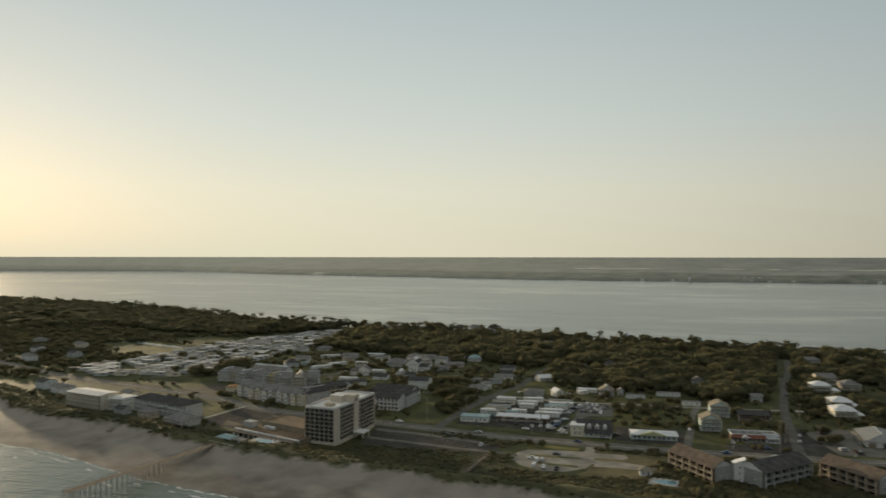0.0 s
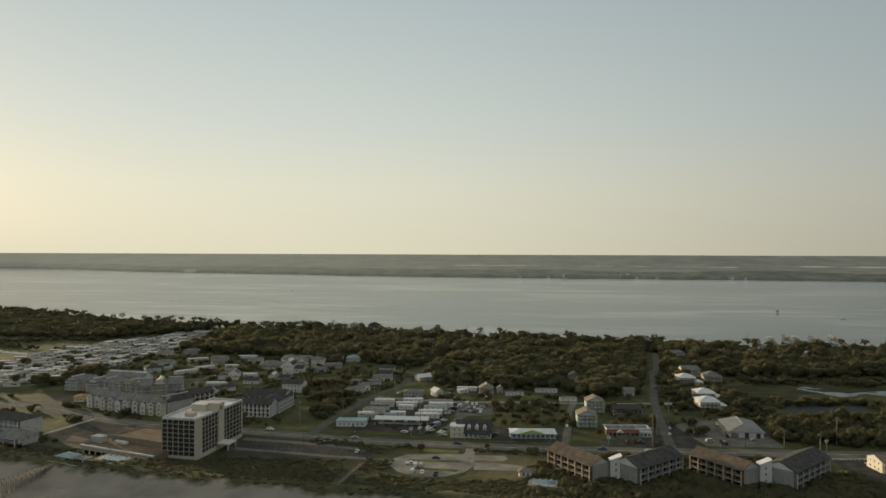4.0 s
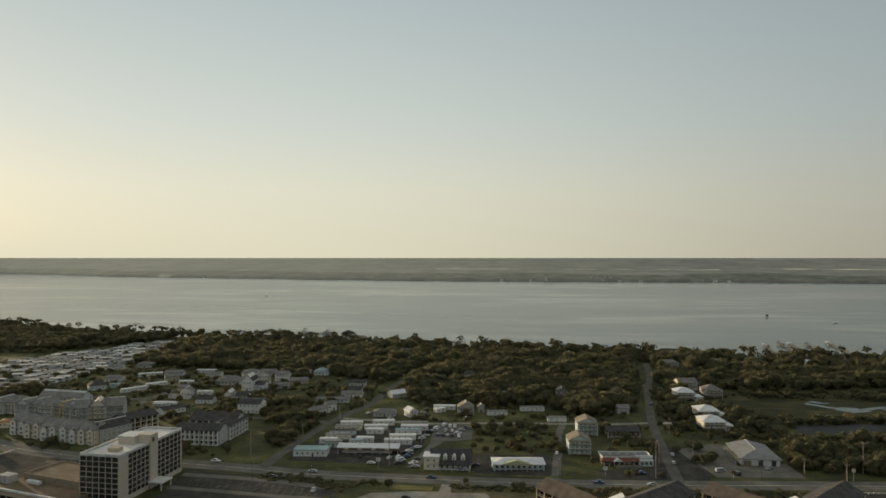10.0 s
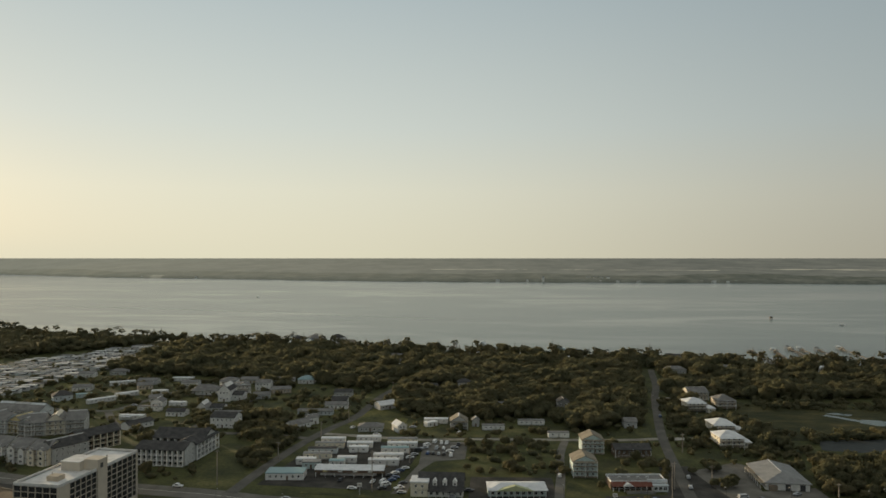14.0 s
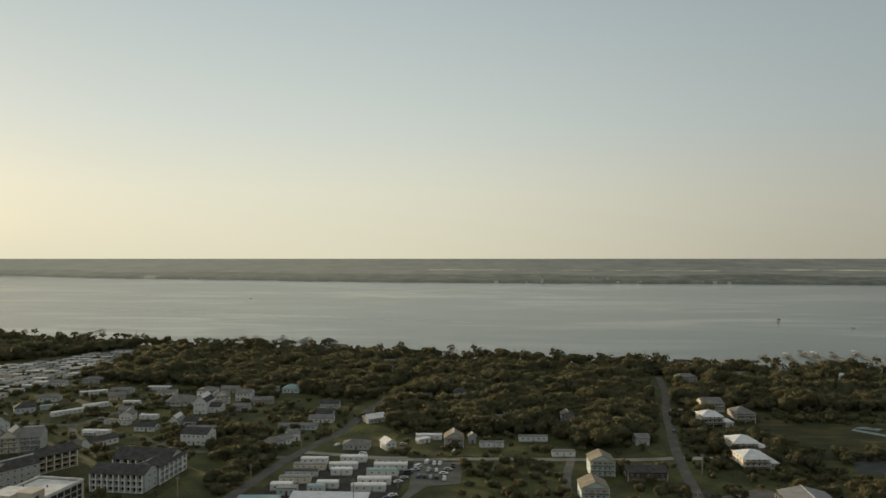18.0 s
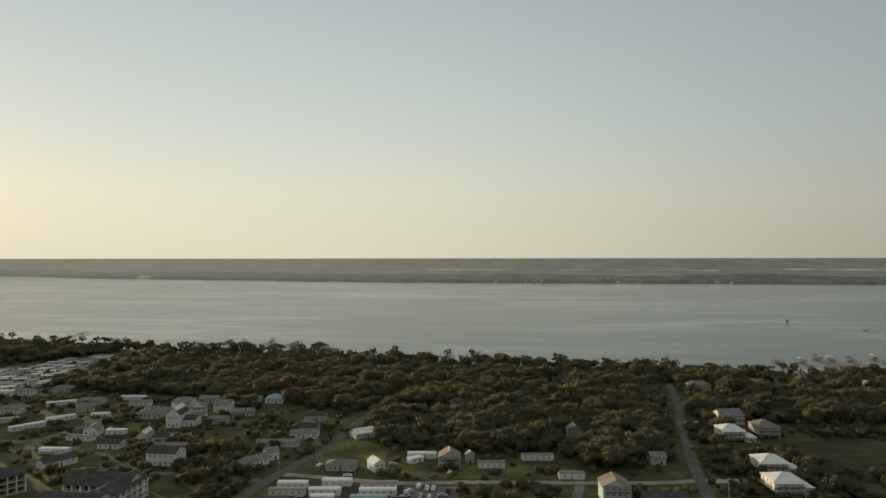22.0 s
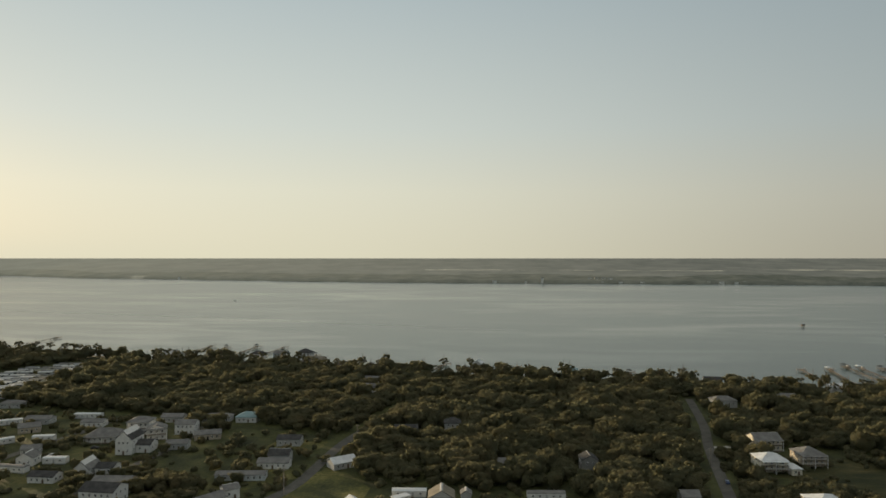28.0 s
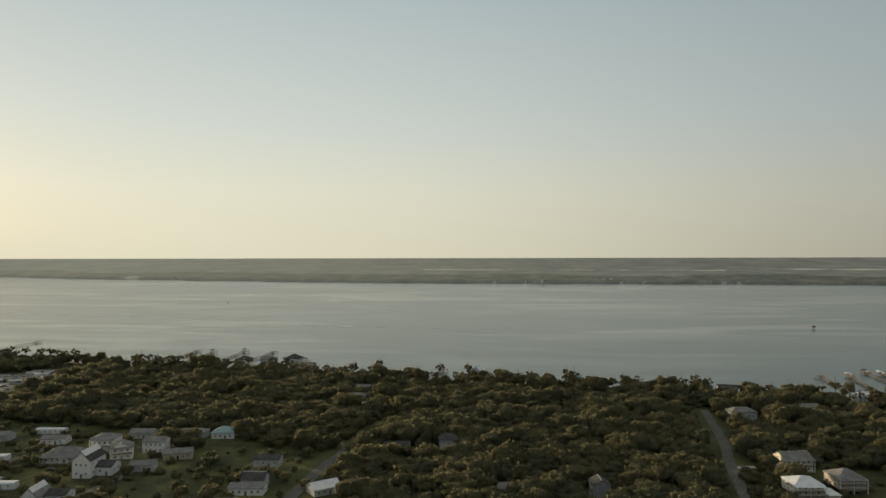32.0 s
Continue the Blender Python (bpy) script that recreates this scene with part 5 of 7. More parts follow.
for i in range(3):
    house(-330 + 12 * i, 540 - 2 * i, -8, 11.5, 12, 8.4, "gable", (BLUEGREY, GREY, BLUEGREY)[i], ROOF_GREY, "tall townhouse at the back of the village", 4.2, "x", storeys=3, name="townhouse", group="gabled townhouses")
for i, (x, y) in enumerate(((-299, 470), (-285, 463), (-271, 458), (-257, 455), (-244, 452))):
    wall = (BLUEGREY, GREY, WHITE, CREAM, CREAM)[i]
    row = house(x, y, -8, 11.5, 13, 8.6, "gable", wall, ROOF_GREY, "three-storey townhouse with front gable and pale trim", 3.4, "x", storeys=3, deck=1.3, name="townhouse", group="gabled townhouses")
    for k in (-4.9, 1.2):
        front_bay(row, k, -6.5, 3.6, (8.0, 7.4, 8.3)[(i + int(k)) % 3], (WHITE, CREAM, WHITE)[i % 3])
house(-231, 452, 62, 20, 12, 8.6, "gable", GREY, ROOF_DARK, "grey townhouse block with dark roof", 3.6, storeys=3, name="townhouse")
condo(-231, 474, 58, 24, 11, 3, BROWN, ROOF_DARK, "brown unfinished block with open dark balconies", 2.6, 6, VILLAGE)
house(-318, 482, 12, 16, 9, 3.4, "hip", CREAM, plain("orange_roof", (0.34, 0.20, 0.10), 0.2, 0.5), "low house with an orange-brown hipped roof", 1.6)
condo(-188, 457, -3, 27, 12, 3, PALE, ROOF_DARK, "pale grey three-storey condominium with white balconies", 2.6, 9, "", name="condominium")
condo(-190, 480, -3, 30, 14, 3, PALE, ROOF_DARK, "pale grey three-storey condominium under a dark roof", 3.8, 7, "", name="condominium")
condo(-161, 466, 86, 26, 11, 3, PALE, ROOF_DARK, "pale grey three-storey condominium wing with stacked verandas", 2.6, 6, "", name="condominium")
for i in range(3):
    condo(-341 + 17.3 * i, 406 - 4.9 * i, -16, 17.2, 14, 3, PALEWALL, ROOF_DARK, "pale three-storey motel block with white balconies and a dark hipped roof", 3.0, 4, "hipped motel blocks by the beach", name="motel", hipped=True, base=0.6)
house(-357, 399, -8, 13, 12, 9.2, "flat", WHITE, ROOF_MEMBRANE, "white flat-roofed motel block", storeys=3, deck=1.2, name="motel_block")
condo(-396, 402, -12, 36, 14, 4, CREAM, ROOF_MEMBRANE, "cream four-storey motel with a pale flat roof", 0.6, 10, "", name="motel")
house(-284, 364, -18, 19, 12, 4.2, "hip", GREY, ROOF_GREY, "grey beach house with a broad hipped roof on the dune", 3.0, deck=2.0, stilts=1.5)
house(-318, 380, -16, 12, 8, 4.2, "hip", TAN, ROOF_GREY, "low tan beach cottage by the dune", 2.0)
house(-342, 386, -14, 9, 7, 4.0, "gable", GREY, ROOF_DARK, "small grey beach cottage with a dark roof", 2.0)
house(-450, 440, -24, 18, 12, 5.6, "hip", WHITE, ROOF_GREY, "white beach house with grey hipped roof", 2.4, storeys=2)
house(-478, 452, -24, 14, 12, 6.0, "gable", BLUEGREY, ROOF_DARK, "blue-grey beach house with dark roof", 2.4, storeys=2)
house(-384, 440, -20, 14, 9, 4.2, "gable", CREAM, ROOF_GREY, "small cream cottage by the road", 2.0)

# ---- cottages round the white church ----
house(-207, 611, 2, 9, 15, 8.6, "gable", WHITE, ROOF_DARK, "tall white church-like house with a steep front gable", 4.8, "y", storeys=2, name="church")
house(-198, 616, 2, 8, 10, 4.4, "gable", WHITE, ROOF_DARK, "white side wing with dark roof", 2.2, name="church_annex")
house(-237, 632, 8, 20, 12, 4.2, "hip", WHITE, ROOF_GREY, "white hall with a broad grey hipped roof", 3.4, deck=2.0)
house(-222, 652, 4, 13, 10, 8.2, "hip", WHITE, ROOF_GREY, "white two-storey house with a grey hipped roof", 2.2, storeys=2, deck=1.6)
house(-204, 640, 24, 11, 9, 6.6, "gable", WHITE, ROOF_GREY, "white two-storey cottage with porch", 2.4, "y", storeys=2, deck=1.5)
house(-194, 655, 4, 12, 9, 6.2, "gable", WHITE, ROOF_GREY, "white two-storey cottage at the wood's edge", 2.2, storeys=2)
house(-217, 684, 4, 14, 9, 3.4, "gable", GREY, ROOF_GREY, "long grey cottage among trees", 1.8)
house(-190, 686, 4, 18, 9, 3.4, "hip", GREY, ROOF_GREY, "low grey ranch house among trees", 1.8)
house(-176, 642, 20, 15, 9, 3.4, "gable", TAN, ROOF_GREY, "tan ranch house with grey roof", 1.8)
house(-184, 622, 10, 12, 8, 3.4, "gable", GREY, ROOF_GREY, "low grey cottage standing on rough grass", 1.6)
house(-208, 574, 4, 8, 12, 3.4, "gable", WHITE, ROOF_GREY, "white cottage with a steep front gable", 4.2, "y")
house(-199, 578, 4, 9, 9, 3.2, "gable", WHITE, ROOF_DARK, "white cottage wing with a dark roof", 1.8)
house(-181, 535, -3, 16, 12, 6.6, "gable", WHITE, ROOF_DARK, "two-storey white house with a long dark roof", 2.6, storeys=2)
house(-188, 556, 3, 18, 9, 3.4, "gable", TAN, ROOF_GREY, "low tan ranch house standing on rough grass", 2.0)
house(-224, 563, -1, 13, 8, 3.2, "gable", WHITE, ROOF_DARK, "low white cottage with a dark roof", 1.8)
house(-228, 523, 60, 17, 9, 3.4, "gable", WHITE, ROOF_DARK, "low white cottage with a dark roof", 2.0)
house(-247, 587, 8, 8.5, 9, 4.4, "gable", WHITE, ROOF_GREY, "small white barn-like cottage standing on rough grass", 2.6, "y")
house(-290, 649, 30, 12, 9, 3.6, "gable", TAN, ROOF_GREY, "tan cottage with a grey roof", 2.2)
house(-329, 600, 40, 13, 10, 4.2, "hip", BLUEGREY, ROOF_DARK, "blue-grey house with dark hipped roof", 3.2)
house(-302, 672, 6, 16, 9, 3.4, "gable", GREY, ROOF_GREY, "grey cottage at the wood's edge", 1.8)
house(-262, 668, 6, 14, 8, 3.2, "gable", WHITE, ROOF_GREY, "low white cottage standing on rough grass", 1.6)
house(-340, 640, 10, 14, 9, 3.4, "gable", WHITE, ROOF_GREY, "low white cottage in yellow grass", 1.8)
house(-372, 700, 6, 13, 9, 3.6, "gable", WHITE, ROOF_GREY, "white cottage by the trailer park", 1.8)
house(-352, 716, 6, 15, 8, 3.4, "hip", GREY, ROOF_GREY, "grey cottage by the wood", 1.8)
house(-258, 606, 20, 9, 8, 3.2, "gable", GREY, ROOF_GREY, "small grey cottage standing on rough grass", 1.8)
COTT = "white mobile homes along the back street"
mobile_home(-250, 550, 2, 16.5, WHITE, ROOF_METAL, "long white mobile home with a pale roof", group=COTT, awning=True)
mobile_home(-252, 578, -6, 17, WHITE, ROOF_GREY, "white mobile home with a grey roof", group=COTT)
mobile_home(-298, 594, 52, 20, WHITE, ROOF_METAL, "long white mobile home set aslant", group=COTT)
mobile_home(-290, 618, 48, 17, WHITE, ROOF_METAL, "white mobile home set aslant", group=COTT, awning=True)
mobile_home(-322, 664, 30, 20, WHITE, ROOF_METAL, "white mobile home in yellow grass", group=COTT)
mobile_home(-320, 614, 30, 11, AQUA, ROOF_TEAL, "short aqua trailer home standing on rough grass", group=COTT)
mobile_home(-270, 633, 10, 12, WHITE, ROOF_METAL, "short white mobile home standing on rough grass", group=COTT)
mobile_home(-280, 690, 4, 18, WHITE, ROOF_METAL, "white mobile home before the wood", group=COTT)
mobile_home(-236, 592, 4, 12, WHITE, ROOF_METAL, "short white mobile home beside a lawn", group=COTT)

# ---- along the lane ----
house(-168, 687, 4, 13.5, 11, 3.4, "hip", WHITE, ROOF_TEAL, "white house with a pale teal hipped roof in the wood", 2.8)
house(-124, 634, 3, 13.5, 9, 4.0, "gable", GREY, ROOF_DARK, "grey cottage with white windows by the wood", 1.8)
house(-121, 592, 3, 16, 8, 3.2, "gable", WHITE, ROOF_GREY, "low white cottage with a grey roof", 1.6)
house(-118, 600, 3, 11, 9, 4.8, "gable", GREY, ROOF_DARK, "dark-roofed cottage behind a white one", 2.6)
house(-135, 572, 6, 24, 7, 2.8, "gable", BLUEGREY, ROOF_GREY, "long low blue-grey cottage standing on rough grass", 1.2)
house(-126, 530, 56, 15, 8, 3.4, "gable", WHITE, ROOF_GREY, "white cottage with a grey gable roof", 2.2)
house(-120, 546, 40, 7, 6, 4.6, "gable", WHITE, ROOF_GREY, "small white outbuilding standing on rough grass", 1.8, name="shed")
house(-81, 592, 38, 13, 9, 3.2, "gable", GREY, ROOF_METAL, "grey cottage with a pale metal roof", 2.4)
house(-85, 532, 3, 15, 9, 2.9, "hip", GREY, ROOF_GREY, "low grey cottage standing on rough grass", 1.8)
house(-60, 531, 32, 6.2, 9, 4.2, "gable", WHITE, ROOF_METAL, "small white cottage set aslant on a lawn", 2.2, "y", storeys=2)
mobile_home(-46, 555, 3, 15.5, WHITE, ROOF_METAL, "white mobile home before dark trees", group="mobile homes below the wood")
house(-43, 546, 40, 8, 4, 2.5, "flat", WHITE, ROOF_METAL, "open white carport standing on rough grass", name="carport")
house(-28, 540, 4, 11, 10, 5.6, "gable", GREY, ROOF_TAN, "grey cottage with raised porch and tan roof", 3.4, "y", stilts=2.2, deck=1.6, storeys=1)
house(-14.5, 550, 4, 4.5, 5, 4.2, "gable", GREY, ROOF_GREY, "narrow grey shed beside a sandy drive", 1.8, "y", name="shed")
mobile_home(-8, 541, 3, 14, WHITE, ROOF_GREY, "white mobile home on a lawn", group="mobile homes below the wood")
mobile_home(15, 556, 3, 17, WHITE, ROOF_GREY, "long white mobile home below the wood", group="mobile homes below the wood")
mobile_home(32, 526, 3, 12.5, WHITE, ROOF_GREY, "short white mobile home beside a bush", group="mobile homes below the wood")
house(44, 594, 4, 8, 9, 7.4, "gable", WINGGREY, ROOF_DARK, "tall grey house half hidden in trees", 2.4, "y", storeys=2)
house(-30, 671, 4, 10, 9, 5.8, "hip", GREY, ROOF_DARK, "dark grey house deep in the wood", 2.8, storeys=2)
house(-60, 664, 6, 14, 8, 3.6, "gable", GREY, ROOF_DARK, "low dark house in the wood", 2.0)
house(158, 754, 4, 17, 10, 5.0, "hip", GREY, ROOF_GREY, "grey house in a clearing beside the street", 2.6, storeys=1, porch=True)
house(215, 777, 4, 11, 8, 4.0, "gable", WHITE, ROOF_GREY, "white house half hidden in the wood", 2.0)
house(0, 599, 4, 10, 8, 3.4, "gable", GREY, ROOF_GREY, "low grey house in the oak wood", 1.8)
house(82, 553, 3, 8, 8, 4.2, "gable", GREY, ROOF_GREY, "small grey house in the shade of trees", 2.0)

# ---- pale green pair, store, hall and motel by the main road ----
for x, y in ((38.5, 453.5), (48, 494.5)):
    house(x, y, 1, 12, 12, 7.6, "gable", AQUA, ROOF_TAN, "three-storey pale aqua house with white decks and tan roof", 3.0, "y", storeys=3, deck=1.6, group="pale aqua house pair", name="beach_house")
house(65, 489, 4, 19.5, 8, 4.6, "gable", BROWN, ROOF_DARK, "long low brown motel with dark roof", 2.0, storeys=1, deck=1.5, name="motel")


def store():
    t = thing("store", pose(54.2, 435.4, 0, 0, 0, 4.5), "small roadside store with red awning roof and white parapet", "store")
    keep(53.5, 430, 4.5, 27, 16, 2)
    part("wall", Mesh().box(0, 0, 0, 26.4, 11, 3.3), BROWN, t, "dark brown store front")
    part("roof", Mesh().box(0.3, 0.3, 3.3, 26.1, 10.7, 3.45), ROOF_GREY, t, "grey flat roof")
    pp = Mesh().box(0, 0, 3.3, 17, 0.3, 4.1).box(0, 10.7, 3.3, 26.4, 11, 4.1).box(0, 0.3, 3.3, 0.3, 10.7, 4.1).box(26.1, 0.3, 3.3, 26.4, 10.7, 4.1)
    part("parapet", pp, ROOF_METAL, t, "white parapet band")
    part("sign_band", Mesh().box(17, -0.3, 3.3, 26.4, 0.3, 4.9), ROOF_METAL, t, "tall white fascia over the side shop")
    part("sign_bars", Mesh().box(18.2, -0.34, 4.0, 20.6, -0.3, 4.4).box(21.2, -0.34, 4.0, 24.8, -0.3, 4.4), BLUEGREY, t, "plain bars of lettering")
    part("awning", Mesh().add([(0, -3.0, 2.3), (19, -3.0, 2.3), (19, -0.05, 3.3), (0, -0.05, 3.3), (0, -3.0, 2.5), (19, -3.0, 2.5), (19, -0.05, 3.9), (0, -0.05, 3.9)], [(3, 2, 1, 0), (4, 5, 6, 7), (0, 1, 5, 4), (1, 2, 6, 5), (2, 3, 7, 6), (3, 0, 4, 7)]), RED, t, "long sloping red porch roof")
    part("porch_gable", Mesh().wedge(5, -3.5, 10, -0.4, 2.6, 1.3, "y"), WHITE, t, "white entrance gable")
    for i in range(8):
        part("porch_post", Mesh().box(0.3 + i * 2.6, -2.9, 0, 0.5 + i * 2.6, -2.7, 2.3), FRAME, t)
    part("deck", Mesh().box(6, -6.0, 0, 19.2, -3.0, 0.7), WOOD, t, "raised timber deck")
    part("ramp_wall", Mesh().box(6, -6.2, 0, 19.2, -6.0, 1.3), ROOF_GREY, t, "pale low wall before the deck")
    part("side_shop", Mesh().box(19, -3.0, 0, 26.0, -0.02, 2.8), BLUEGREY, t, "blue-grey shop front")
    part("side_roof", Mesh().box(18.8, -3.3, 2.8, 26.3, -0.32, 3.05), BLUEGREY, t, "blue-grey shed roof")
    for i in range(6):
        window(t, 1.8 + i * 2.9, 0, 1.4, 0, 2.0, 1.7)
    for i in range(3):
        window(t, 20.2 + i * 2.2, -3.0, 1.5, 0, 1.6, 1.7)
    for i in range(4):
        part("roof_unit", Mesh().chamfer_box(5 + i * 4.4, 6, 3.4, 6.4 + i * 4.4, 7.2, 4.2, 0.1), GREY, t, "grey roof air unit")


store()


def hall():
    """Metal hall; the low roof is hipped at the front and gabled at the back."""
    t = thing("metal_hall", pose(126.8, 440.8, 0, 0, 0, -4), "wide white metal hall with a low grey roof", "hall")
    keep(125, 438, -4, 22, 33, 2)
    w, d, e, r, h = 19.2, 28.5, 3.6, 6.1, 9.4
    part("wall", Mesh().box(0, 0, 0, w, d, e), WHITE, t)
    part("gable", Mesh().add([(0, d, e), (w, d, e), (w / 2, d, r), (w, d - 0.4, e), (0, d - 0.4, e), (w / 2, d - 0.4, r)], [(0, 2, 1), (3, 5, 4), (1, 2, 5, 3), (0, 4, 5, 2)]), WHITE, t)
    o = 0.9
    top = [(-o, -o, e), (w + o, -o, e), (w + o, d + o, e), (-o, d + o, e), (w / 2, h, r), (w / 2, d + o, r)]
    part("roof", Mesh().add(top + [(x, y, z - 0.22) for x, y, z in top], [(0, 1, 4), (1, 2, 5, 4), (3, 0, 4, 5), (10, 7, 6), (10, 11, 8, 7), (11, 10, 6, 9), (0, 6, 7, 1), (1, 7, 8, 2), (3, 9, 6, 0), (2, 8, 11, 5), (5, 11, 9, 3)]), ROOF_HALL, t)
    part("porch_roof", Mesh().box(-2.6, 1.0, 2.7, 0, 26, 2.9), ROOF_TAN, t, "tan side porch roof")
    for i in range(8):
        part("porch_post", Mesh().box(-2.5, 1.2 + i * 3.5, 0, -2.3, 1.4 + i * 3.5, 2.7), FRAME, t)
        window(t, 0, 3.0 + i * 3.2, 1.6, -90, 1.3, 1.3)
    for i in range(2):
        part("roller_door", Mesh().box(8.5 + i * 6.5, -0.1, 0, 10.8 + i * 6.5, 0.02, 2.9), DARKMETAL, t, "dark garage door")
    part("entrance", Mesh().box(1.0, -1.8, 0, 4.5, 0, 2.6), WOOD, t, "small brown entrance porch")
    part("ridge_cap", Mesh().box(w / 2 - 0.2, h, r - 0.02, w / 2 + 0.2, d + o, r + 0.08), ROOF_METAL, t)


hall()


def green_motel():
    t = thing("motel", pose(-3, 422, 0, 0, 0, 4.5), "low pale green motel with white roof and dark porch", "motel")
    keep(-3, 422, 4.5, 27, 11, 2)
    part("wall", Mesh().box(0, 0, 0, 26.5, 10, 3.3), AQUA, t)
    part("roof", Mesh().hip(0, -1.8, 26.5, 10, 3.3, 1.6, 0.5), ROOF_METAL, t, "white hipped roof")
    part("porch_gable", Mesh().wedge(3, -2.6, 21, 0, 3.2, 2.4, "y"), plain("pale_green_board", (0.40, 0.42, 0.26), 0.1, 0.5), t, "wide pale green porch gable")
    for i in range(10):
        part("porch_post", Mesh().box(0.6 + i * 2.8, -2.2, 0, 0.8 + i * 2.8, -2.0, 3.2), FRAME, t)
    for i in range(9):
        window(t, 2.0 + i * 2.8, 0, 1.6, 0, 1.5, 1.6)


green_motel()


def dormer_house():
    t = thing("restaurant", pose(-38, 420, 0, 0, 0, 0), "white restaurant with dark mansard roof and three dormers", "restaurant")
    keep(-38, 420, 0, 25, 16, 2)
    part("wall", Mesh().box(0, 0, 0, 23.5, 14, 3.4), WHITE, t)
    part("tower_block", Mesh().box(-0.4, -0.6, 0, 7.5, 8, 6.4), CREAM, t, "cream two-storey corner block")
    part("tower_roof", Mesh().chamfer_box(-0.8, -1.0, 6.4, 7.9, 8.4, 7.0, 0.2), ROOF_METAL, t)
    roof = part("roof", Mesh().gable(3.0, 0, 23.5, 14, 3.4, 6.0, 0.6, 0.25, "x"), ROOF_DARK, t, "steep dark shingle roof")
    part("gable", Mesh().wedge(7.5, 0.1, 23.4, 13.9, 3.4, 5.7, "x"), BLUEGREY, t, "blue-grey gable end")
    for i in range(3):
        d = part("dormer", Mesh().box(9.5 + i * 4.6, 1.4, 4.4, 11.5 + i * 4.6, 5.5, 6.4).wedge(9.4 + i * 4.6, 1.3, 11.6 + i * 4.6, 5.5, 6.4, 1.1, "y"), WHITE, t, "white gabled dormer")
        window(d, 10.5 + i * 4.6, 1.4, 5.4, 0, 1.0, 1.2)
    part("veranda_roof", Mesh().box(7.5, -2.2, 2.8, 23.5, -0.05, 3.05), ROOF_DARK, t)
    for i in range(6):
        part("veranda_post", Mesh().box(8 + i * 3, -2.1, 0, 8.2 + i * 3, -1.9, 2.8), FRAME, t)
        window(t, 9.0 + i * 2.7, 0, 1.5, 0, 1.4, 1.5)
    for z in (2.0, 4.9):
        window(t, 2.0, -0.6, z, 0)
        window(t, 5.0, -0.6, z, 0)


dormer_house()

# ---- stilt houses beside the marsh ----
STILT = "pale-roofed stilt houses by the marsh"
house(134, 602, 4, 13, 12, 6.6, "hip", CREAM, ROOF_METAL, "cream stilt house with a white metal hipped roof", 2.6, stilts=2.2, storeys=2, deck=1.8, group=STILT)
house(148, 600, 4, 5, 9, 3.2, "hip", CREAM, ROOF_METAL, "small cream wing with white roof", 1.2, name="garage")
house(146, 642, 8, 15, 11, 6.4, "gable", CREAM, ROOF_GREY, "cream house with a grey gable roof by the wood", 3.0, storeys=2, deck=1.8, group=STILT)
house(158, 613, 4, 13, 12, 6.4, "hip", TAN, ROOF_GREY, "tan house with a grey hipped roof by the marsh", 3.2, stilts=2.0, storeys=2, deck=1.6, group=STILT)
house(133, 540, 4, 13, 13, 6.4, "hip", CREAM, ROOF_METAL, "cream stilt house with a broad white hipped roof", 2.6, stilts=2.2, storeys=2, deck=1.8, group=STILT)
house(127, 509, 4, 13.5, 13, 6.6, "hip", CREAM, ROOF_METAL, "cream stilt house with a white roof and tall posts", 2.6, stilts=2.2, storeys=2, deck=1.8, group=STILT)
house(147, 541, 4, 5, 8, 3.2, "hip", CREAM, ROOF_METAL, "low cream garage with white roof", 1.2, name="garage")
house(141, 512, 4, 5, 8, 3.2, "hip", CREAM, ROOF_METAL, "low cream garage with white roof", 1.2, name="garage")

# ---- houses along the sound shore ----
SH = "houses along the sound shore"
house(-20, 893, -12, 11, 10, 7.0, "gable", BLUEGREY, ROOF_METAL, "tall pale blue house between shore pines", 4.5, "y", storeys=2, group=SH)
house(-345, 950, -10, 14, 11, 6.0, "gable", WHITE, ROOF_METAL, "white shore house with a pale roof", 4.0, storeys=2, group=SH)
house(-255, 958, -10, 15, 11, 5.6, "hip", WHITE, ROOF_DARK, "white shore house with a dark hipped roof", 3.0, storeys=2, group=SH)
house(-231, 962, -10, 14, 11, 5.6, "gable", BLUEGREY, ROOF_GREY, "blue-grey shore house with a grey roof", 2.6, storeys=2, group=SH)
house(-205, 958, -10, 15, 12, 7.0, "hip", WHITE, ROOF_DARK, "tall white shore house with a dark pyramid roof", 4.0, storeys=2, group=SH)
house(-188, 932, -10, 18, 11, 5.0, "gable", TAN, ROOF_TAN, "tan shore house with a long tan roof", 2.6, storeys=2, group=SH)
house(-150, 900, -10, 16, 11, 5.0, "gable", GREY, ROOF_GREY, "grey shore house among pines", 2.6, storeys=2, group=SH)
house(-122, 880, -10, 13, 11, 6.0, "gable", GREY, ROOF_GREY, "grey gabled shore house standing on rough grass", 3.4, "y", storeys=2, group=SH)
house(-110, 834, -8, 12, 8, 3.6, "gable", WHITE, ROOF_GREY, "white cottage deep in the wood", 1.8, group=SH)
house(-106, 800, -8, 11, 8, 3.6, "gable", GREY, ROOF_GREY, "grey cottage deep in the wood", 1.8, group=SH)
house(-100, 768, -8, 11, 8, 3.6, "gable", GREY, ROOF_METAL, "cottage with pale roof in the wood", 1.8, group=SH)
house(62, 878, -10, 14, 11, 5.6, "hip", BLUEGREY, ROOF_TEAL, "shore house with a pale blue roof", 2.6, storeys=2, group=SH)
house(176, 836, -10, 14, 11, 5.2, "gable", GREY, ROOF_DARK, "dark shore house behind pines", 2.6, storeys=2, group=SH)
house(268, 812, -10, 15, 11, 5.2, "hip", WHITE, ROOF_METAL, "white shore house with pale roof standing on rough grass", 2.6, storeys=2, group=SH)
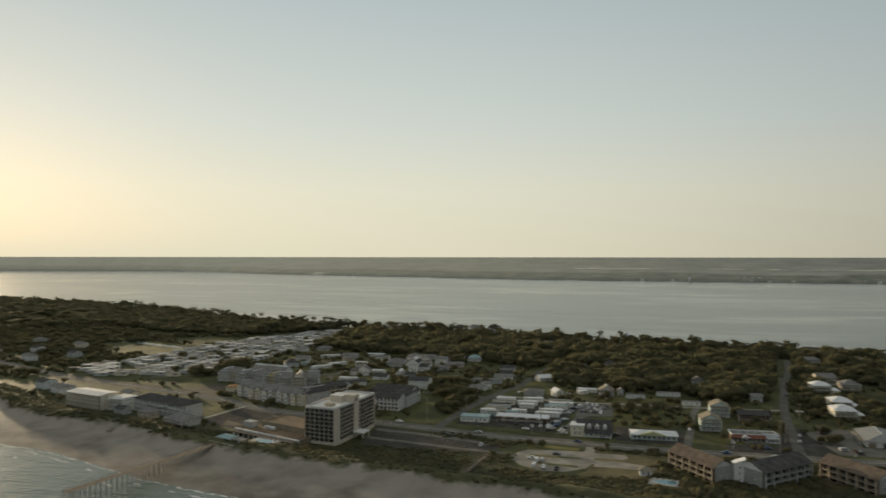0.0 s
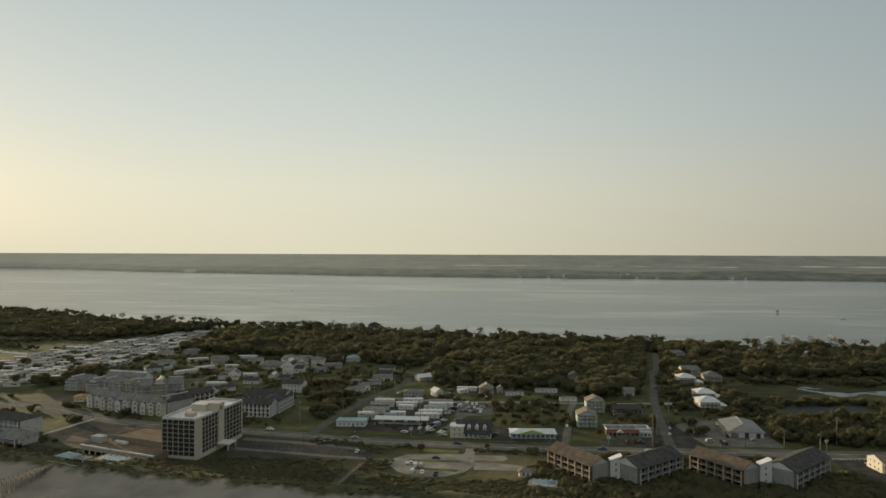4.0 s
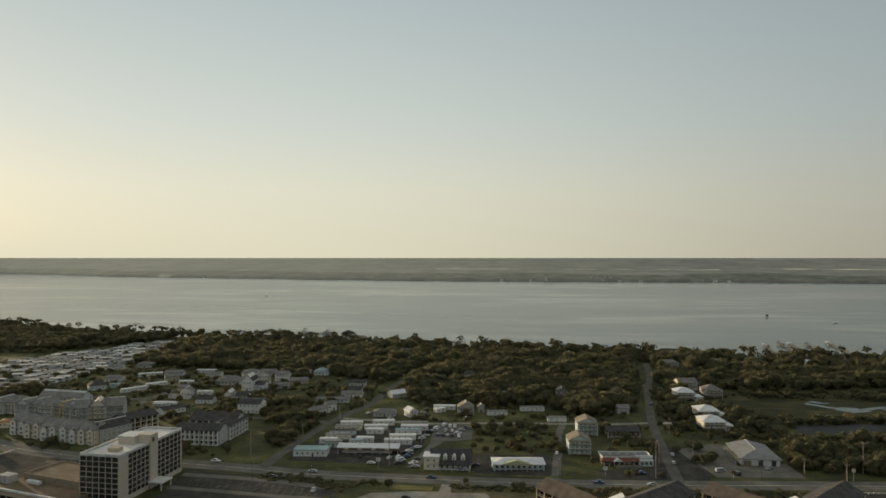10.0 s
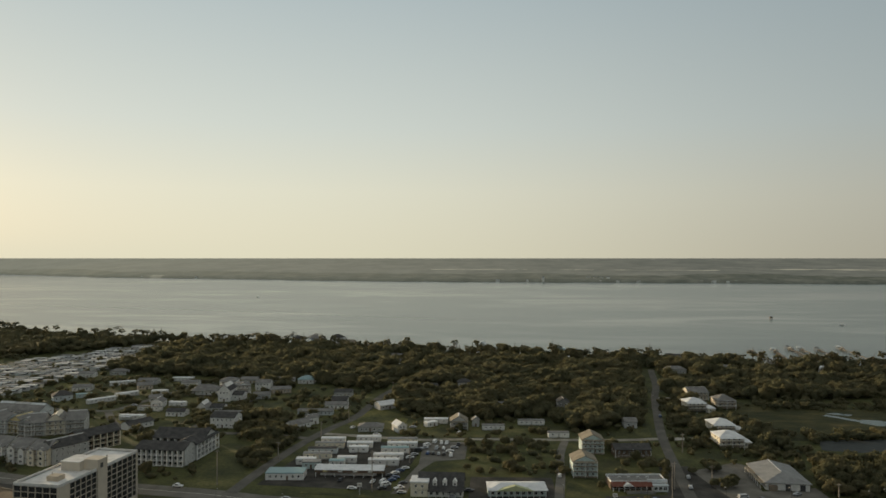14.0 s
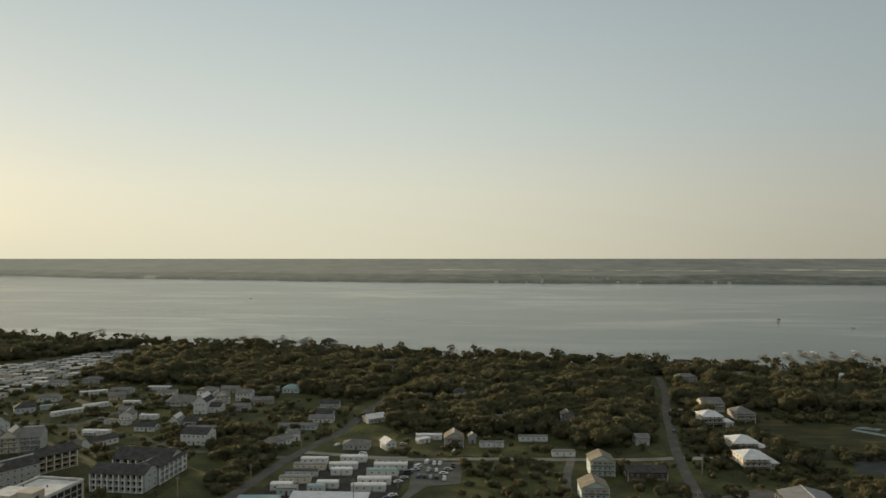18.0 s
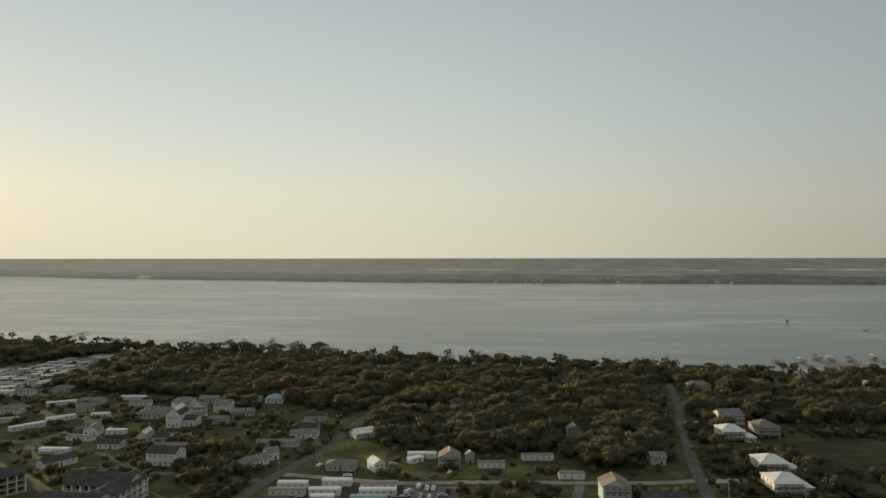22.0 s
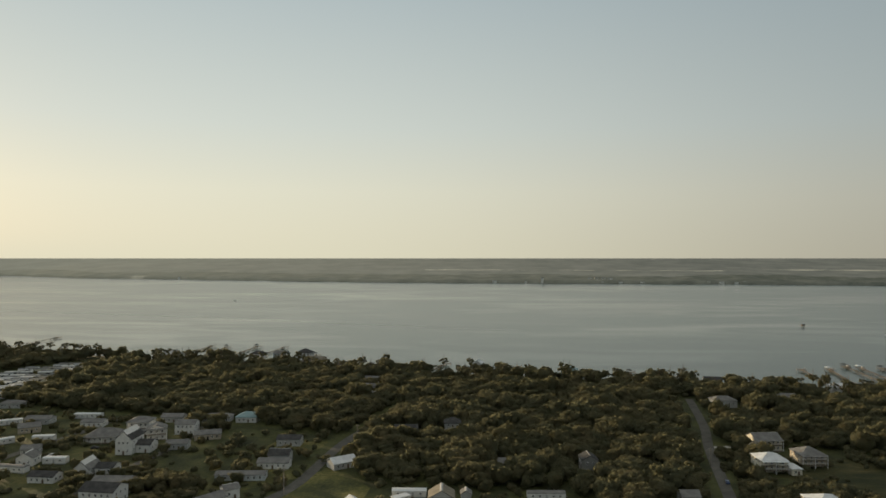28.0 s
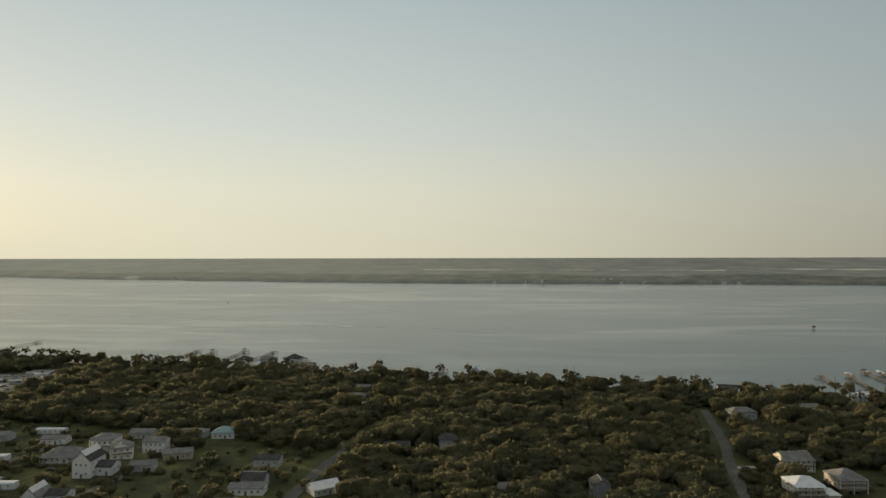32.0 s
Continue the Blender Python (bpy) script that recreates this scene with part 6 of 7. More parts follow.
house(300, 770, -10, 14, 10, 4.6, "gable", WHITE, ROOF_METAL, "white house among trees near the shore", 2.4, group=SH)

# ---- trailers in the shop yard ----
YARD = "house trailers in the shop yard"
yard = [(-101, 503, 14, 0), (-102, 493, 16.5, 1), (-103, 482, 16, 2), (-103, 472, 15, 1), (-104, 462, 10, 0),
        (-81, 508, 14, 0), (-84, 495, 14.5, 0), (-81, 486, 10.5, 0), (-83, 466, 10, 0), (-86, 460, 8, 3),
        (-62, 505, 17, 1), (-61, 496, 17, 0), (-63, 486, 16, 3), (-65, 473, 16, 0), (-66, 463, 16, 0)]
for x, y, w, c in yard:
    mobile_home(x, y, 4, w, (WHITE, CREAM, BLUEGREY, WHITE)[c], (ROOF_METAL, ROOF_HALL, ROOF_DARK, ROOF_TEAL)[c], ("white house trailer parked in the yard", "cream house trailer with a grey roof", "blue-grey house trailer with a dark roof", "white house trailer with a pale blue roof")[c], 4.2, "house_trailer", YARD)
house(-99, 456, 4, 9, 5, 3.2, "flat", AQUA, ROOF_HALL, "pale green yard office standing on rough grass", name="office")
house(-112, 437, 4, 18.5, 9, 3.2, "flat", WHITE, ROOF_TEAL, "flat-roofed white shop with a pale blue roof", name="shop")


def long_shed():
    t = thing("sales_shed", pose(-89, 443.5, 0, 0, 0, 1.5), "long dark open sales shed with a white roof", "shed")
    keep(-89, 443.5, 1.5, 34, 8, 1)
    part("back_wall", Mesh().box(0, 5.5, 0, 34, 5.8, 3.6), BROWN, t)
    part("front_board", Mesh().box(0, -0.2, 2.3, 34, 0.1, 3.7), BROWN, t, "dark brown front fascia")
    part("roof", Mesh().add([(-0.4, -0.5, 3.6), (34.4, -0.5, 3.6), (34.4, 6.2, 4.5), (-0.4, 6.2, 4.5), (-0.4, -0.5, 3.8), (34.4, -0.5, 3.8), (34.4, 6.2, 4.7), (-0.4, 6.2, 4.7)], [(3, 2, 1, 0), (4, 5, 6, 7), (0, 1, 5, 4), (1, 2, 6, 5), (2, 3, 7, 6), (3, 0, 4, 7)]), ROOF_METAL, t, "white sloping roof")
    for i in range(8):
        part("post", Mesh().box(0.2 + i * 4.75, 0, 0, 0.45 + i * 4.75, 0.25, 2.4), FRAME, t)
    for i in range(4):
        part("sign_board", Mesh().box(4 + i * 7.5, -0.3, 2.6, 6.2 + i * 7.5, -0.2, 3.4), (YELLOW, WHITE, WHITE, WHITE)[i], t, "small pale sign with unreadable bars")
    part("counter", Mesh().box(2, 3, 0, 30, 4.4, 1.0), WHITE, t)


long_shed()

# ---- the trailer park ----
PARK = "trailers of the crowded trailer park"
protos = []
for i, (wall, cover, txt) in enumerate(((WHITE, ROOF_HALL, "white trailer with a dull grey roof"), (GREY, ROOF_MEMBRANE, "grey trailer with a dusty pale roof"), (BLUEGREY, ROOF_HALL, "blue-grey trailer with a grey roof"), (CREAM, ROOF_GREY, "cream trailer with a dark grey roof"))):
    t = thing("trailer", pose(-440 + 3 * i, 640, 0), txt, "trailer", PARK)
    part("body", Mesh().box(-6, -1.8, 0.0, 6, 1.8, 3.0), wall, t)
    part("roof", Mesh().chamfer_box(-6.1, -1.95, 3.0, 6.1, 1.95, 3.4, 0.18), cover, t)
    part("window", Mesh().box(1.0, -1.84, 1.5, 4.5, -1.78, 2.4), GLASS, t)
    part("door", Mesh().box(-0.6, -1.85, 0.6, 0.3, -1.78, 2.6), GREY, t)
    if i % 2 == 0:
        part("awning", Mesh().box(-3, -4.4, 2.5, 4, -1.95, 2.62), ROOF_METAL, t)
    protos.append(t)
PARK_AREA = [(-525, 533), (-456, 506), (-388, 537), (-374, 566), (-372, 660), (-376, 740), (-374, 850), (-386, 918), (-428, 895), (-455, 830), (-488, 754), (-500, 667), (-500, 605), (-524, 564)]
pr = random.Random(5)
count = 0
col = -528
while col < -366:
    y = 480
    while y < 952:
        a, b = col + pr.uniform(-1.5, 1.5) + (y - 566) * 0.04, y + pr.uniform(-1, 1)
        if inside(PARK_AREA, a, b) and pr.random() < 0.74 and count < 290:
            m = pose(a, b, 0, 0, 0, 10 + pr.uniform(-5, 5))
            q = pr.choice(protos[:2] + protos)
            if count < 4:
                protos[count].matrix_basis = m
            else:
                copy_thing(q, m)
            CLEAR.append((a, b, 5))
            count += 1
        y += 8.4
    col += 15.8

# ---- cars ----


def car_proto(paint, label, kind):
    L, W = (5.0, 1.95) if kind != "car" else (4.5, 1.8)
    t = thing("van" if kind == "van" else "pickup" if kind == "pickup" else "car", pose(0, 0, 0), label, "car", VEHICLES_GROUP)
    b = Mesh().chamfer_box(-L / 2, -W / 2, 0.35, L / 2, W / 2, 0.95, 0.12)
    if kind == "van":
        b.chamfer_box(-L / 2 + 0.1, -W / 2 + 0.05, 0.9, L / 2 - 0.9, W / 2 - 0.05, 1.95, 0.2)
        g = Mesh().box(-L / 2 + 0.5, -W / 2 + 0.02, 1.25, L / 2 - 1.1, W / 2 - 0.02, 1.7)
    elif kind == "pickup":
        b.chamfer_box(-0.6, -W / 2 + 0.08, 0.9, 1.2, W / 2 - 0.08, 1.75, 0.25)
        g = Mesh().box(-0.45, -W / 2 + 0.04, 1.1, 1.05, W / 2 - 0.04, 1.55)
    else:
        b.chamfer_box(-1.6, -W / 2 + 0.12, 0.9, 1.0, W / 2 - 0.12, 1.45, 0.28)
        g = Mesh().box(-1.45, -W / 2 + 0.09, 1.0, 0.85, W / 2 - 0.09, 1.3)
    part("body", b, paint, t)
    part("side_glass", g, GLASS, t)
    wheel = Mesh().tube((0, -0.11, 0), (0, 0.11, 0), 0.34, 0.34, 10).data("wheel", TYRE)
    for u in (-L * 0.31, L * 0.31):
        for v in (-W / 2 + 0.1, W / 2 - 0.1):
            part("wheel", wheel, None, t, at=pose(u, v, 0.34))
    return t


CARS = {}


def put_car(x, y, rz, c, kind="car"):
    names = ("white", "silver", "dark", "red", "blue")
    key = (c, kind)
    m = pose(x, y, 0.1, 0, 0, rz)
    if key not in CARS:
        CARS[key] = car_proto(CARPAINT[c], "parked %s %s on the asphalt" % (names[c], {"car": "saloon car", "van": "passenger van", "pickup": "pickup truck"}[kind]), kind)
        CARS[key].matrix_basis = m
    else:
        copy_thing(CARS[key], m)


yard_cars = ((-43, 492, 20), (-39, 502, 60), (-35, 510, 80), (-31, 508, 90), (-28, 508, 90), (-23, 499, 10), (-37, 487, 90), (-34, 487, 90), (-31, 486, 90), (-28, 486, 90), (-40, 497, 15), (-25, 492, 10), (-24, 484, 90), (-21, 505, 90), (-33, 497, 90), (-29, 497, 90), (-44, 484, 30), (-46, 478, 30), (-50, 451, 30), (-48, 455, 30), (-52, 447, 30), (-46, 459, 30))
shop_cars = ((-67, 427, 5), (-54, 437, 80), (-59, 437, 80), (-75, 438, 85), (-49, 444, 30), (-50, 440, 30), (-52, 433, 30), (-53, 428, 30), (-45, 429, 30), (-44, 436, 30), (-43, 423, 5), (-12, 428, 5), (-19, 419, 4), (32, 453, 85), (71, 421, 4), (95, 455, 80), (92, 440, 80))
lot_cars = ((112, 428, 10), (119, 424, 95), (138, 434, 40), (182, 392, 100), (182, 387, 100), (186, 383, 100), (188, 377, 100), (-54, 366, 10), (-51, 363, 95), (-48, 363, 95), (-51, 353, 90), (-46, 352, 90), (-39, 351, 90), (-42, 377, 5), (-86, 383, 90), (110, 470, 80), (101, 594, 82), (-111, 401, -8))
road_cars = ((-94, 411, 172), (-33, 406, 175), (48, 405, 2), (73, 404, 182), (-150, 424, 168), (112, 586, 80))
cr = random.Random(9)
for group in (yard_cars, shop_cars, lot_cars, road_cars):
    for x, y, rz in group:
        put_car(x, y, rz + cr.uniform(-6, 6), cr.choice((0, 0, 1, 1, 2, 2, 2) if group is lot_cars else (0, 0, 0, 1, 1, 2, 2, 0, 4)), cr.choice(("car", "car", "van", "pickup")))
for x, y, rz, c in ((-90, 540, 70, 0), (-72, 524, 10, 0), (-22, 532, 80, 0), (-52, 544, 5, 1), (-190, 566, 30, 2), (-203, 566, 20, 0), (-240, 606, 60, 0), (-262, 592, 10, 1), (-110, 610, 10, 2), (-225, 622, 10, 2)):
    put_car(x, y, rz, c)

# ---- poles, lamps and signs ----


def utility_pole(x, y, h, rot=0):
    t = thing("utility_pole", pose(x, y, 0, 0, 0, rot), "tall weathered wooden utility pole with crossarm", "utility pole", "utility poles")
    part("pole", Mesh().tube((0, 0, -0.5), (0, 0, h), 0.26, 0.17, 7), POLE, t)
    part("crossarm", Mesh().box(-1.2, -0.07, h - 1.0, 1.2, 0.07, h - 0.82), POLE, t)
    for u in (-1.1, -0.5, 0.5, 1.1):
        part("insulator", Mesh().tube((u, 0, h - 0.82), (u, 0, h - 0.55), 0.06, 0.05, 6), GREY, t)


for x, y, h in ((-132.5, 428, 17), (-57, 424.5, 19), (77, 414, 19), (183, 431, 16), (-104, 515, 10), (-96, 556, 12), (104, 500, 11), (-116, 470, 10), (-80, 648, 10), (112, 612, 10), (-205, 436, 11), (-290, 462, 11), (103, 444, 10), (152, 425, 9), (167, 414, 10), (84, 438, 13), (-45, 470, 10)):
    utility_pole(x, y, h, -8)


def street_lamp(x, y, h=8.5):
    t = thing("street_lamp", pose(x, y, 0, 0, 0, 90), "grey street lamp with a short arm", "street lamp", "street lamps")
    part("mast", Mesh().tube((0, 0, -0.3), (0, 0, h), 0.12, 0.08, 7), DARKMETAL, t)
    part("arm", Mesh().tube((0, 0, h), (1.6, 0, h + 0.3), 0.06, 0.05, 6), DARKMETAL, t)
    part("lamp_head", Mesh().chamfer_box(1.4, -0.15, h + 0.2, 2.1, 0.15, h + 0.38, 0.06), GREY, t)


for x, y in ((66, 412), (100, 414), (128, 416), (160, 414), (168, 417), (30, 412), (-90, 392), (-120, 396)):
    street_lamp(x, y)


def sign_post(x, y, h, w, mat, label):
    t = thing("sign", pose(x, y, 0), label, "sign", "roadside signs")
    part("post", Mesh().box(-0.12, -0.1, -0.2, 0.12, 0.1, h), GREY, t)
    part("board", Mesh().box(-w / 2, -0.18, h - w * 0.8, w / 2, -0.1, h), mat, t)
    part("lettering", Mesh().box(-w * 0.35, -0.2, h - w * 0.35, w * 0.35, -0.182, h - w * 0.25).box(-w * 0.3, -0.2, h - w * 0.6, w * 0.25, -0.182, h - w * 0.5), BROWN, t)


sign_post(-62, 420, 5.5, 2.2, WHITE, "white roadside sign with unreadable bars")
sign_post(53, 417, 4.6, 2.0, WHITE, "small white store sign with bars")
sign_post(115, 417, 4.2, 1.8, RED, "small red roadside sign with bars")
sign_post(172, 418, 6.0, 1.8, CREAM, "cream roadside sign with bars")


def fence(x0, y0, x1, y1, label, h=1.1):
    n = max(3, int(math.hypot(x1 - x0, y1 - y0) / 2.4))
    t = thing("fence", pose(x0, y0, 0, 0, 0, math.degrees(math.atan2(y1 - y0, x1 - x0))), label, "fence")
    L = math.hypot(x1 - x0, y1 - y0)
    for z in (0.35, 0.75, 1.05):
        part("rail", Mesh().box(0, -0.03, z, L, 0.03, z + 0.12), FRAME, t)
    for i in range(n + 1):
        part("post", Mesh().box(L * i / n - 0.07, -0.07, -0.3, L * i / n + 0.07, 0.07, h), FRAME, t)


fence(167, 399, 215, 404, "white rail fence along the condominium car park")
fence(-280.5, 388, -271.5, 435, "pale rail fence along the motel yard")

# ---- pier, pavilion and boardwalks on the beach ----


def boardwalk(name, pts, z0, w, label, rails=True, step=2.4, drop=4.5):
    """Planked walk on piles; z0 is the deck height at its ends."""
    line, nor = along(pts, 1.2)
    t = thing(name, pose(line[0].x, line[0].y, 0), label, "pier" if "pier" in name or "dock" in name else "boardwalk")
    o = line[0]
    d, piles, rails_at = Mesh(), Mesh(), {-1: [], 1: []}
    n = len(line)
    for i in range(n - 1):
        a, b = line[i] - o, line[i + 1] - o
        na = nor[i] * w / 2
        za = z0[0] + (z0[1] - z0[0]) * i / (n - 1)
        q = (b - a) * 0.92
        v = [a + na, a - na, a + q - na, a + q + na]
        d.add([(p.x, p.y, za - 0.08) for p in v] + [(p.x, p.y, za) for p in v], [(0, 1, 2, 3), (7, 6, 5, 4), (0, 4, 5, 1), (1, 5, 6, 2), (2, 6, 7, 3), (3, 7, 4, 0)])
        if i % 2 == 0:
            for s in (-1, 1):
                p = a + nor[i] * s * w / 2
                if rails:
                    part("pile", Mesh().tube((p.x, p.y, za - drop), (p.x, p.y, za + 1.0), 0.16, 0.14, 6), POLE, t)
                    continue
                piles.tube((p.x, p.y, za - drop), (p.x, p.y, za + (1.0 if rails else 0.5)), 0.14, 0.12, 6)
        if rails:
            for s in (-1, 1):
                p = a + nor[i] * s * w / 2
                rails_at[s].append((p.x, p.y, za + 0.95))
    part("planks", d, WOOD, t, "weathered grey deck boards")
    if piles.v:
        tagged(part("pilework", piles, POLE, t), "weathered timber pilework", kind="stuff")
    if rails:
        for pts in rails_at.values():
            m = Mesh()
            ring = ((-0.06, -0.06), (0.06, -0.06), (0.06, 0.06), (-0.06, 0.06))
            k = len(pts)
            m.add([(x + u, y, z + v) for x, y, z in pts for u, v in ring], [(4 * i + c, 4 * i + (c + 1) % 4, 4 * i + 4 + (c + 1) % 4, 4 * i + 4 + c) for i in range(k - 1) for c in range(4)] + [(3, 2, 1, 0), tuple(4 * k - 4 + c for c in range(4))])
            part("handrail", m, WOOD, t)
    return t


boardwalk("fishing_pier", ((-226, 331), (-229, 308), (-235, 287), (-244, 244)), (5.0, 4.6), 4.5, "long wooden fishing pier crossing the beach", drop=7.5)
boardwalk("boardwalk", ((-77, 357), (-78.5, 348), (-80.5, 324), (-82, 306)), (2.6, 3.6), 1.8, "narrow wooden boardwalk over the dune", drop=3.5)
boardwalk("boardwalk_motel", ((-306, 378), (-309, 360), (-311, 344)), (3.2, 2.4), 1.8, "narrow wooden beach walk below the motel", drop=3.5)


def pavilion():
    t = thing("beach_pavilion", pose(-231, 333, 0.6, 0, 0, -17) @ Matrix.Diagonal((0.85, 0.95, 1, 1)), "low open beach pavilion with pale teal deck roofs", "pavilion")
    part("deck", Mesh().box(0, 0, 1.5, 24, 12, 4.0), WOOD, t, "weathered grey timber deck")
    part("roof", Mesh().hip(1, 4, 13, 11, 6.4, 1.2, 0.5), ROOF_TEAL, t, "pale teal hipped roof")
    part("terrace_roof", Mesh().chamfer_box(14, 5, 6.0, 23, 11, 6.4, 0.15), ROOF_GREY, t, "grey flat terrace roof")
    for a in (1.5, 6, 12.5, 14.5, 22.5):
        for b in (4.5, 10.5):
            part("post", Mesh().box(a - 0.12, b - 0.12, 4.0, a + 0.12, b + 0.12, 6.4), FRAME, t)
    part("railing", Mesh().box(0, 0, 4.9, 24, 0.1, 5.0).box(0, 0, 4.4, 24, 0.1, 4.5), FRAME, t)
    keep(-231, 333, -17, 20, 12, 1)


pavilion()
house(2, 352, 6, 6, 4.5, 2.6, "hip", WHITE, ROOF_TAN, "small open poolside shelter with a tan roof", 1.4, name="shelter")

# ---- docks, boats and the hut in the sound ----


def dock(x0, y0, x1, y1, roofed, label):
    t = boardwalk("dock", ((x0, y0), ((x0 + x1) / 2, (y0 + y1) / 2), (x1, y1)), (0.6, 0.6), 1.8, label, rails=False, drop=3.5)
    head = thing("dock_platform", pose(x1, y1, 0) @ Matrix.Diagonal((0.75, 0.75, 0.8, 1)), "wooden dock head on piles with boat lift", "dock", "dock heads")
    part("deck", Mesh().box(-5, -2.5, 0.4, 6, 3.5, 0.62), WOOD, head)
    for a in (-4.6, 0, 5.6):
        for b in (-2.2, 3.2):
            part("pile", Mesh().tube((a, b, -3), (a, b, 3.0), 0.18, 0.15, 6), POLE, head)
    if roofed:
        part("roof", Mesh().hip(-4.6, -2.2, 1.4, 3.2, 3.0, 1.1, 0.5), ROOF_METAL if roofed == 2 else ROOF_DARK, head)
    return t


for x0, y0, x1, y1, r in ((305, 850, 321, 930, 2), (332, 850, 345, 950, 1), (287, 870, 293, 926, 0), (344, 846, 355, 942, 2), (359, 840, 374, 940, 1), (388, 840, 405, 954, 2), (-340, 955, -336, 1056, 0), (-315, 950, -314, 1047, 1), (-283, 946, -280, 1055, 1), (-255, 944, -246, 1052, 0), (-575, 1020, -574, 1125, 0), (-430, 968, -402, 998, 0), (-200, 924, -192, 990, 1), (12, 872, 24, 924, 0), (118, 858, 128, 900, 1), (-60, 890, -46, 940, 1)):
    dock(x0, y0, x1, y1, r, "long narrow wooden dock reaching into the sound")


def boat(x, y, rz, L, label):
    t = thing("boat", pose(x, y, WATER_Z, 0, 0, rz), label, "boat", "boats on the sound")
    h = [(-0.5, 0.16), (-0.2, 0.19), (0.2, 0.17), (0.5, 0.0)]
    v = [(a * L, s * b * L, z) for z, k in ((-0.2, 0.7), (0.8, 1.0)) for s in (1, -1) for a, b in ((a, b * k) for a, b in h)]
    part("hull", Mesh().add(v, [(0, 1, 5, 4), (1, 2, 6, 5), (2, 3, 7, 6), (8, 12, 13, 9), (9, 13, 14, 10), (10, 14, 15, 11), (0, 8, 9, 1), (1, 9, 10, 2), (2, 10, 11, 3), (4, 12, 8, 0)]), WHITE, t)
    part("cabin", Mesh().chamfer_box(-0.15 * L, -0.12 * L, 0.8, 0.15 * L, 0.12 * L, 2.0, 0.2), WHITE, t)
    part("windscreen", Mesh().box(0.14 * L, -0.1 * L, 1.2, 0.16 * L, 0.1 * L, 1.8), GLASS, t)


for x, y, rz, L in ((325, 935, 40, 8), (350, 955, 10, 8), (360, 947, 80, 7), (545, 1240, 170, 9), (-620, 1880, 160, 9), (410, 960, 20, 8)):
    boat(x, y, rz, L, "small white motor boat on calm water")


def duck_blind():
    t = thing("water_hut", pose(479, 1350, WATER_Z) @ Matrix.Scale(0.62, 4), "small dark wooden hut on piles in the sound", "hut")
    for a in (-3, 3):
        for b in (-2, 2):
            part("pile", Mesh().tube((a, b, -2), (a, b, 2.5), 0.25, 0.22, 6), POLE, t)
    part("floor", Mesh().box(-4, -3, 2.4, 4, 3, 2.7), WOOD, t)
    part("cabin", Mesh().box(-3.5, -2.5, 2.7, 3.5, 2.5, 5.4), BROWN, t)
    part("roof", Mesh().gable(-3.5, -2.5, 3.5, 2.5, 5.4, 1.2), ROOF_DARK, t)
    window(t, 0, -2.5, 4.2, 0, 2.0, 1.2)


duck_blind()

# ---- far shore buildings ----
FARWHITE = plain("hazy_white_wall", (0.78, 0.77, 0.72), 0.05, 0.02)
FARROOF = plain("hazy_grey_roof", (0.27, 0.27, 0.24), 0.05, 0.02)
fr = random.Random(4)


def far_block(x, y, w, d, h, label):
    z = 2.0
    t = thing("far_building", pose(x, y, z, 0, 0, fr.uniform(-12, 12)), label, "building", "pale buildings on the far shore")
    part("wall", Mesh().box(-w / 2, -d / 2, -4, w / 2, d / 2, h), FARWHITE, t)
    part("roof", Mesh().gable(-w / 2, -d / 2, w / 2, d / 2, h, h * 0.3, 0.8), FARROOF, t)


far_block(198, 2975, 9, 9, 17, "slim white tower on the far shore")
for i in range(4):
    far_block(390 + i * 27, 3040, 14, 12, 15, "pale apartment block on the far shore")
for i in range(34):
    x = fr.uniform(120, 1700) if i < 24 else fr.uniform(-1900, 100)
    far_block(x, float(line_y(SHORE, x)) + fr.uniform(4, 30), fr.uniform(7, 16), 9, fr.uniform(3, 6), "pale low house on the far shore")
for x, y, rot, w in ((-590, 600, -20, 13), (-620, 570, -25, 18), (-660, 620, -20, 15), (-700, 600, -25, 17), (-640, 660, -10, 14), (-720, 680, -15, 16), (-780, 650, -20, 18), (-640, 530, -25, 18)):
    house(x, y, rot, w, 10, 5.2, "hip" if w > 15 else "gable", (WHITE, GREY, CREAM)[int(w) % 3], (ROOF_GREY, ROOF_DARK)[int(w) % 2], "two-storey beach house among low trees", 2.2, storeys=2, name="beach_house", group="beach houses along the road west")

# ---- calm slicks and a wake on the sound, breakers on the beach ----
SLICK = water("foam_streaked_wake", (0.26, 0.27, 0.235), 0.1, [(0.45, 0.035, (0.6, 1.2, 1))], 0.3, 0.4)
sl = random.Random(21)
for name, pts, w in (
        ("wake", ((-1500, 1660), (-968, 1547), (-582, 1460), (-285, 1362), (40, 1270)), 5.0),):
    m = Mesh()
    line, nor = along(pts, 12.0)
    n = len(line)
    v = []
    for i, (p, k) in enumerate(zip(line, nor)):
        half = w * 0.5 * math.sin(math.pi * (i + 0.5) / n) ** 0.6 * sl.uniform(0.55, 1.25)
        mid = p + k * sl.uniform(-1.5, 1.5)
        for q in (mid - k * half, mid + k * half):
            v.append((q.x, q.y, WATER_Z + 0.02))
    m.add(v, [(2 * i, 2 * i + 2, 2 * i + 3, 2 * i + 1) for i in range(n - 1)])
    tagged(new("water_" + name, m.data(name, SLICK)), "long thin pale wake drawn across the calm sound", "water", kind="structure")
FOAM = plain("sea_foam", (0.6, 0.6, 0.57), 0.15, 0.4)
fo = Mesh()
